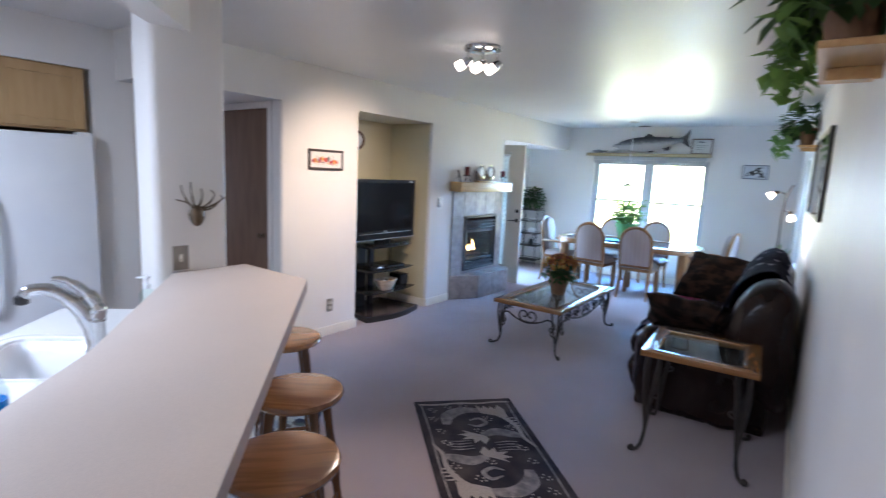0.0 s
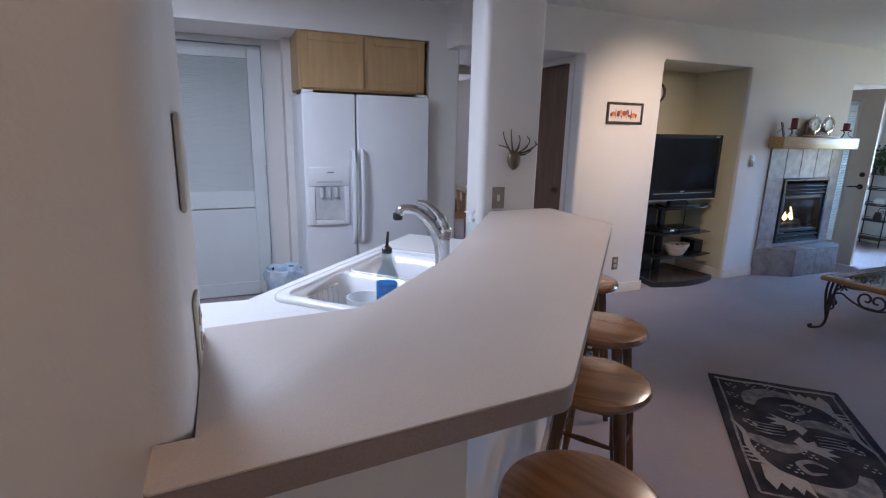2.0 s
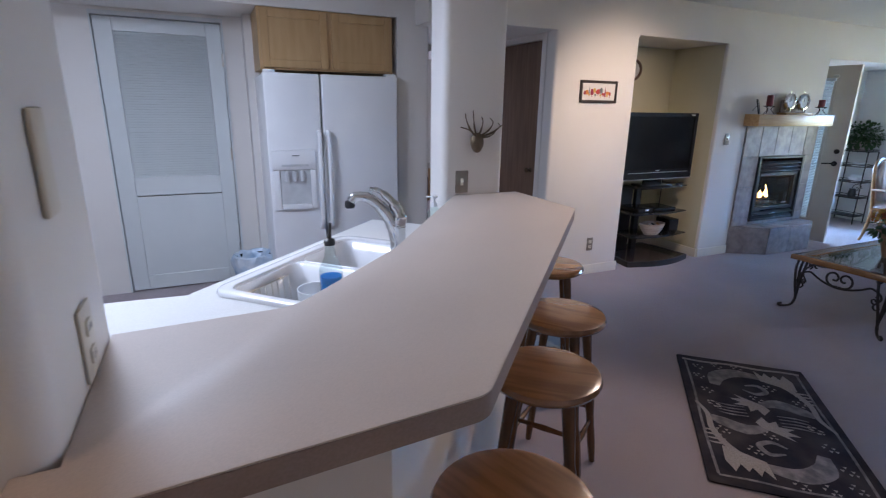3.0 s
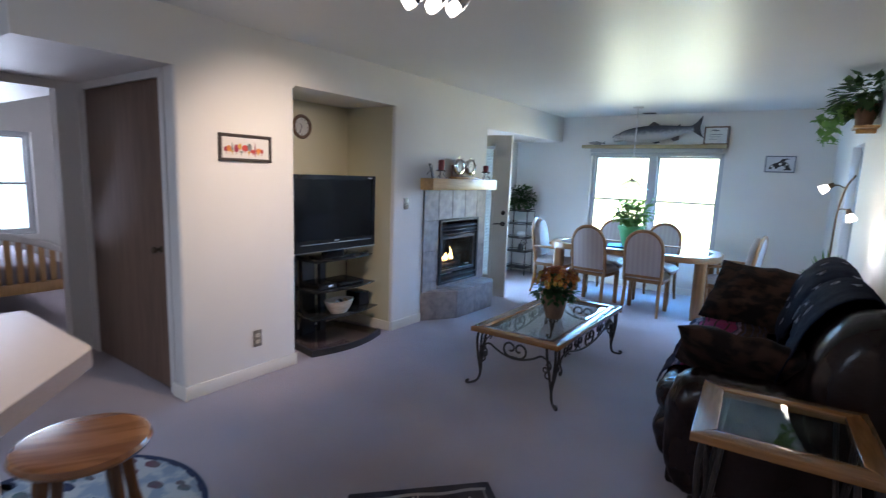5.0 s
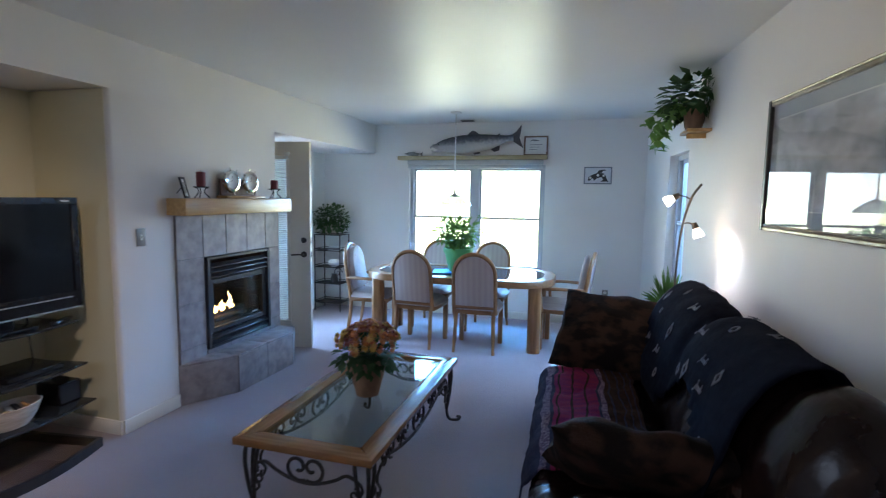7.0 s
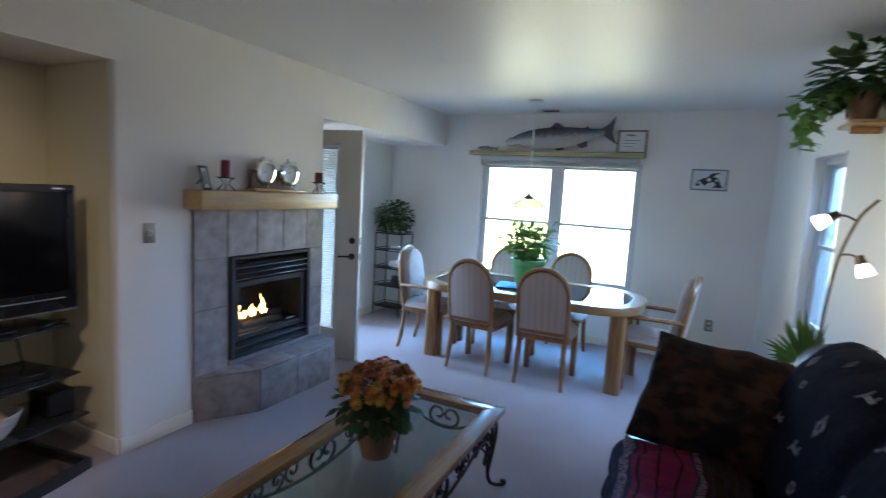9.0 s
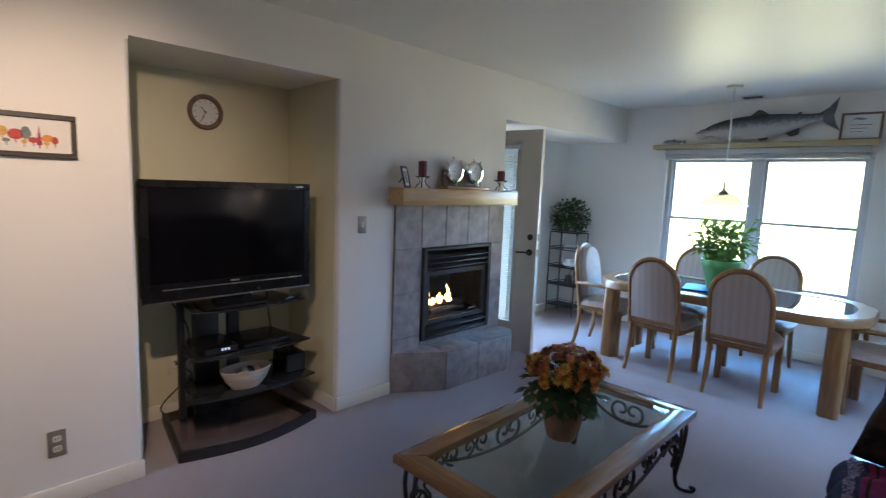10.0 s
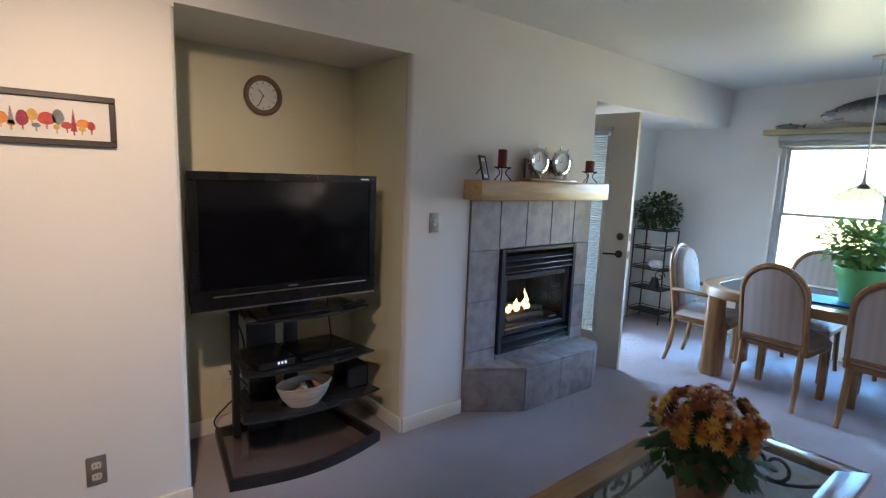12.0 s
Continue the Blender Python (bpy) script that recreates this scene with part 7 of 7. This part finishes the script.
oc = thing("framed_whale_print", "small framed black and white killer whale print", "picture", pose(-0.640, YN - 0.001, 1.718))
bm = bmesh.new()
for a in ((0, 0.32, 0, 0.014), (0, 0.32, 0.191, 0.205), (0, 0.014, 0.014, 0.191), (0.306, 0.32, 0.014, 0.191)):
    add_box(bm, a[0], a[1], -0.016, 0, a[2], a[3], 0.002, 1)
part("frame", bm, material("grey_frame", (0.22, 0.24, 0.27), 0.4, color2=(0.17, 0.19, 0.22), scale=12), oc)
part("paper", box(0.014, 0.306, -0.007, -0.001, 0.014, 0.191), material("print_grey", (0.64, 0.66, 0.69), 0.5, color2=(0.58, 0.60, 0.63), scale=5), oc)
for nm, pts, mt2 in (("whale_body", [(0.045, 0.045), (0.055, 0.085), (0.10, 0.115), (0.16, 0.135), (0.22, 0.13), (0.25, 0.10), (0.262, 0.06), (0.285, 0.03), (0.245, 0.032), (0.19, 0.03), (0.222, 0.055), (0.20, 0.085), (0.15, 0.07), (0.12, 0.04), (0.10, 0.075), (0.07, 0.04)], BLACK),
                     ("whale_fin", [(0.15, 0.13), (0.17, 0.165), (0.23, 0.175), (0.262, 0.165), (0.22, 0.16), (0.20, 0.135)], BLACK)):
    part(nm, prism(pts, 0, 0.0015, 0, pose(0, -0.007, 0, 90)), mt2, oc)
for cx, cz, r in ((0.075, 0.075, 0.013), (0.16, 0.105, 0.016), (0.225, 0.10, 0.012)):
    part("white_patch", lathe([(0.0001, 0.003), (r, 0.003), (r, 0)], 14, pose(cx, -0.007, cz, 90)), DIAL, oc)

cv = thing("ceiling_vent", "small metal air vent in the ceiling", "vent")
part("frame", box(-2.13, -1.95, 8.30, 8.42, H - 0.008, H - 0.001, 0.002, 1), NICKEL, cv)
for kx in range(5):
    part("slat", box(-2.12, -1.96, 8.312 + kx * 0.021, 8.322 + kx * 0.021, H - 0.012, H - 0.008), BLACK, cv)

# pendant over the table
pe = thing("pendant_lamp", "clear glass pendant lamp on a long cord over the table", "pendant lamp", pose(-2.03, 7.75, 0))
part("canopy", lathe([(0.065, H - 0.001), (0.062, H - 0.018), (0.012, H - 0.024)], 24), NICKEL, pe)
part("stem", tube([(0, 0, H - 0.02), (0, 0, H - 0.14)], 0.006, 8), NICKEL, pe)
part("cord", tube([(0, 0, H - 0.14), (0, 0, 1.66)], 0.006, 6), WHITE, pe)
part("socket", lathe([(0.008, 1.68), (0.012, 1.60), (0.028, 1.565), (0.045, 1.54), (0.0001, 1.54)], 18), NICKEL, pe)
sh = part("shade", lathe([(0.03, 1.575), (0.085, 1.55), (0.15, 1.50), (0.205, 1.45), (0.200, 1.447), (0.145, 1.495), (0.08, 1.543), (0.03, 1.568)], 36), glass_material("shade_glass", (0.68, 0.71, 0.72)), pe, "clear glass shade")

# plant stand in the corner
es = thing("plant_stand", "black wrought-iron corner stand with four shelves", "shelf unit", pose(-3.85, 8.28, 0, 0, 0, 0))
PX = [(-0.20, -0.13), (0.17, -0.13), (0.17, 0.13), (-0.20, 0.13)]
for x, y in PX:
    part("post", tube([(x, y, 0), (x, y, 1.02)], 0.008, 8), IRON, es)
for z in (0.10, 0.36, 0.58, 0.80, 1.01):
    part("shelf", prism([(x * 0.97, y * 0.97) for x, y in PX], z, z + 0.012, 0.002), IRON, es)
    part("shelf_rim", tube([(x, y, z + 0.03) for x, y in PX], 0.005, 6, True), IRON, es)
part("back_scroll", tube(spiral((0, 0.13, 0.48), 0.07, 1.3, 0, (1, 0, 0), (0, 0, 1)), 0.005, 6), IRON, es)
pv = thing("potted_fern", "bushy dark green plant in a basket on the stand", "plant", pose(-3.86, 8.27, 1.022))
part("basket", lathe(pot_profile(0.075, 0.11, 0.13), 22), HORN, pv, "brown woven basket")
rng = random.Random(31)
bm = bmesh.new()
leaf_ball(bm, (0, -0.02, 0.20), (0.26, 0.20, 0.19), 950, 0.055, rng, 0.35, 0.25, 0.7)
part("foliage", bm, LEAFD, pv)
for nm, lb, cat, m, prof, mat in (("vase", "round white pottery vase on the stand", "vase", pose(-3.80, 8.22, 0.592), [(0.0001, 0), (0.04, 0), (0.075, 0.035), (0.08, 0.06), (0.055, 0.095), (0.035, 0.10), (0.03, 0.095)], WHITE),
                                  ("black_jar", "small black jar on the stand", "jar", pose(-3.81, 8.24, 0.372), [(0.0001, 0), (0.045, 0), (0.05, 0.05), (0.035, 0.11), (0.04, 0.12), (0.03, 0.12)], BLACK)):
    v = thing(nm, lb, cat, m)
    part("body", lathe(prof, 22), mat, v)
bk = thing("book_stack", "small stack of pale booklets on the stand", "books", pose(-3.79, 8.22, 0.812, 0, 0, 15))
for kx in range(3):
    part("booklet", box(-0.075 + 0.004 * kx, 0.075, -0.05, 0.05, 0.018 * kx, 0.018 * kx + 0.017, 0.002, 1), (WHITE, PHOTO, DIAL)[kx], bk)

# ---------------------------------------------------------------- sofa wall
bp = thing("framed_seascape", "wide dark-framed grey seascape print under glass", "picture", pose(wx(4.54) - 0.022, 4.47, 1.712, 0, 0, -90 + 4.2))
PW, PH = 1.04, 0.61
GOLD = material("gold_leaf_frame", (0.42, 0.37, 0.28), 0.4, metal=0.5, color2=(0.30, 0.26, 0.19), scale=20)
for a in ((-PW / 2, -PW / 2 + 0.03, -PH / 2, PH / 2), (PW / 2 - 0.03, PW / 2, -PH / 2, PH / 2)):
    part("side_moulding", box(a[0], a[1], -0.026, 0, a[2], a[3], 0.004, 1), BLACK, bp)
for a in ((-PW / 2 + 0.03, PW / 2 - 0.03, -PH / 2, -PH / 2 + 0.03), (-PW / 2 + 0.03, PW / 2 - 0.03, PH / 2 - 0.03, PH / 2)):
    part("long_moulding", box(a[0], a[1], -0.024, 0, a[2], a[3] - 0.012, 0.004, 1), GOLD, bp, "dull gold moulding")
    part("moulding_bead", tube([(a[0], -0.018, a[3] - 0.006), (a[1], -0.018, a[3] - 0.006)], 0.006, 8), GOLD, bp)
part("mat_board", box(-PW / 2 + 0.03, PW / 2 - 0.03, -0.008, -0.002, -PH / 2 + 0.03, PH / 2 - 0.03), material("grey_mat", (0.42, 0.45, 0.48), 0.8, color2=(0.38, 0.41, 0.44), scale=6), bp)
part("print_edge", box(-PW / 2 + 0.095, PW / 2 - 0.095, -0.0095, -0.008, -PH / 2 + 0.095, PH / 2 - 0.095), DIAL, bp)
part("print", box(-PW / 2 + 0.10, PW / 2 - 0.10, -0.0105, -0.0095, -PH / 2 + 0.10, PH / 2 - 0.10), material("stormy_print", (0.66, 0.68, 0.71), 0.6, color2=(0.22, 0.24, 0.27), scale=4, detail=8, stretch=(1, 1, 1.6), mix=(0.4, 0.7)), bp, "grey stormy seascape")
part("glazing", box(-PW / 2 + 0.03, PW / 2 - 0.03, -0.018, -0.015, -PH / 2 + 0.03, PH / 2 - 0.03), glass_material("picture_glass", (0.98, 0.98, 0.98)), bp)

lp = thing("floor_lamp", "slim bronze floor lamp with two lit glass shades", "floor lamp", pose(0.035, 5.98, 0))
part("base", lathe([(0.0001, 0.0), (0.11, 0.0), (0.11, 0.012), (0.03, 0.026), (0.0001, 0.03)], 28), BRONZE, lp)
part("pole", tube(smooth_path([(0, 0, 0.02), (0.0, 0, 0.6), (0.0, 0.0, 0.95), (0.0, -0.05, 1.20), (0.005, -0.13, 1.39), (0.03, -0.23, 1.56), (0.07, -0.30, 1.645)], 6), 0.0075, 10), BRONZE, lp)
OPAL = material("lit_opal_glass", (0.9, 0.85, 0.75), 0.4, emit=(1.0, 0.88, 0.70), emit_power=4.0)
for a, tip, dn in (((0.028, -0.22, 1.55), (-0.055, -0.235, 1.572), Vector((-0.80, -0.10, -0.50))), ((0.005, -0.13, 1.39), (0.065, -0.19, 1.385), Vector((0.30, -0.25, -0.80)))):
    part("lamp_arm", tube(smooth_path([a, Vector(a).lerp(Vector(tip), 0.5) + Vector((0, 0, 0.010)), tip], 4), 0.005, 8), BRONZE, lp)
    m = Matrix.Translation(tip) @ dn.to_track_quat("Z", "Y").to_matrix().to_4x4()
    part("socket", lathe([(0.0001, -0.016), (0.016, -0.014), (0.021, 0.02), (0.020, 0.03)], 16, m), BRONZE, lp)
    part("shade", lathe([(0.018, 0.024), (0.026, 0.038), (0.032, 0.062), (0.034, 0.080), (0.031, 0.080), (0.0001, 0.05)], 22, m), OPAL, lp, "glowing opal glass shade")

pk = thing("potted_palm", "spiky green palm in a pot on a stand by the window", "plant", pose(0.055, 6.33, 0.0) @ Matrix.Diagonal((0.80, 0.80, 1.04, 1)))
part("pot", lathe([(0.0001, 0), (0.10, 0), (0.12, 0.05), (0.10, 0.36), (0.11, 0.60), (0.12, 0.68), (0.11, 0.68), (0.10, 0.64), (0.0001, 0.63)], 24), TERRACOTTA, pk)
rng = random.Random(8)
bm = bmesh.new()
for kx in range(95):
    a, e = rng.uniform(0, 6.28), rng.uniform(0.15, 1.35)
    l = rng.uniform(0.18, 0.31)
    pts = []
    for j in range(5):
        t = j / 4
        rr2 = l * t * math.sin(e)
        pts.append(Vector((min(rr2 * math.cos(a), 0.10), rr2 * math.sin(a), 0.64 + l * t * math.cos(e) + 0.10 * t - 0.14 * t * t * math.sin(e))))
    add_tube(bm, pts, [0.004, 0.009, 0.010, 0.007, 0.001], 4, flat=0.3)
part("fronds", bm, LEAF, pk)

# ---------------------------------------------------------------- ceiling spots
cl = thing("ceiling_spots", "chrome ceiling fixture with three lit glass spots", "ceiling light", pose(-1.69, 3.02, 0))
part("canopy", lathe([(0.0001, H - 0.001), (0.135, H - 0.001), (0.130, H - 0.020), (0.09, H - 0.030), (0.0001, H - 0.032)], 36), CHROME, cl)
LIT = material("lit_spot_glass", (0.95, 0.92, 0.85), 0.3, emit=(1.0, 0.88, 0.68), emit_power=4.0)
for x, y, dn in ((-0.06, -0.09, Vector((-0.80, -0.25, -0.45))), (-0.01, 0.02, Vector((-0.35, -0.70, -0.62))), (0.06, 0.10, Vector((-0.55, -0.50, -0.55)))):
    part("stem", tube([(x, y, H - 0.028), (x, y, H - 0.095)], 0.007, 8), CHROME, cl)
    m = Matrix.Translation((x, y, H - 0.10)) @ dn.normalized().to_track_quat("Z", "Y").to_matrix().to_4x4()
    part("socket", lathe([(0.0001, -0.035), (0.018, -0.03), (0.030, 0.0), (0.034, 0.03)], 18, m), CHROME, cl)
    part("shade", lathe([(0.028, 0.026), (0.033, 0.045), (0.033, 0.080), (0.028, 0.088), (0.0001, 0.06)], 22, m), LIT, cl, "glowing frosted glass shade")

kl = thing("kitchen_light", "white fluorescent kitchen ceiling light", "ceiling light")
part("frame", box(-2.75, -1.65, -0.80, -0.40, H - 0.05, H - 0.001, 0.01), WHITE, kl)
# out-of-view canopy, added to carry the fill bulb by the entry
el = thing("entry_light", "nickel canopy of an unseen fill lamp added by the entry", "ceiling light", pose(-0.1, -1.6, 0))
part("canopy", lathe([(0.0001, H - 0.001), (0.09, H - 0.001), (0.08, H - 0.03), (0.0001, H - 0.03)], 24), NICKEL, el)
sd2 = thing("smoke_detector", "small white sprinkler cap under the kitchen soffit", "detector", pose(-3.757, -0.43, 2.36, 0, 90, 0))
part("cap", lathe([(0.0001, 0.02), (0.022, 0.018), (0.026, 0.006), (0.026, 0)], 20), WHITE, sd2)

# ---------------------------------------------------------------- bedroom seen through the hall
bed = thing("bed", "wooden bed with an arched slatted footboard", "bed", pose(-6.0, 2.05, 0))
part("post", prism(rounded([(-0.045, 0.76), (0.045, 0.76), (0.045, 0.85), (-0.045, 0.85)], [0.01] * 4), 0, 0.76, 0.006), OAKZ, bed)
part("post", prism(rounded([(-0.045, -0.85), (0.045, -0.85), (0.045, -0.76), (-0.045, -0.76)], [0.01] * 4), 0, 0.76, 0.006), OAKZ, bed)
arc = [(0, -0.78 + 1.56 * t / 16, 0.66 + 0.22 * math.sin(math.pi * t / 16)) for t in range(17)]
part("top_rail", tube(arc, 0.035, 8, flat=0.7), material("pale_rail", (0.62, 0.58, 0.54), 0.4, color2=(0.54, 0.5, 0.46), scale=8), bed)
part("lower_rail", box(-0.02, 0.02, -0.76, 0.76, 0.30, 0.40, 0.004), OAKZ, bed)
for kx in range(18):
    t = (kx + 0.5) / 18
    part("slat", box(-0.008, 0.008, -0.76 + 1.52 * t - 0.024, -0.76 + 1.52 * t + 0.024, 0.40, 0.66 + 0.22 * math.sin(math.pi * t), 0.002, 1), OAKZ, bed)
part("mattress", box(-1.6, -0.06, -0.74, 0.74, 0.30, 0.56, 0.05, 3), material("bed_cover", (0.30, 0.28, 0.32), 0.9, color2=(0.22, 0.2, 0.25), scale=5, bump=0.2), bed)
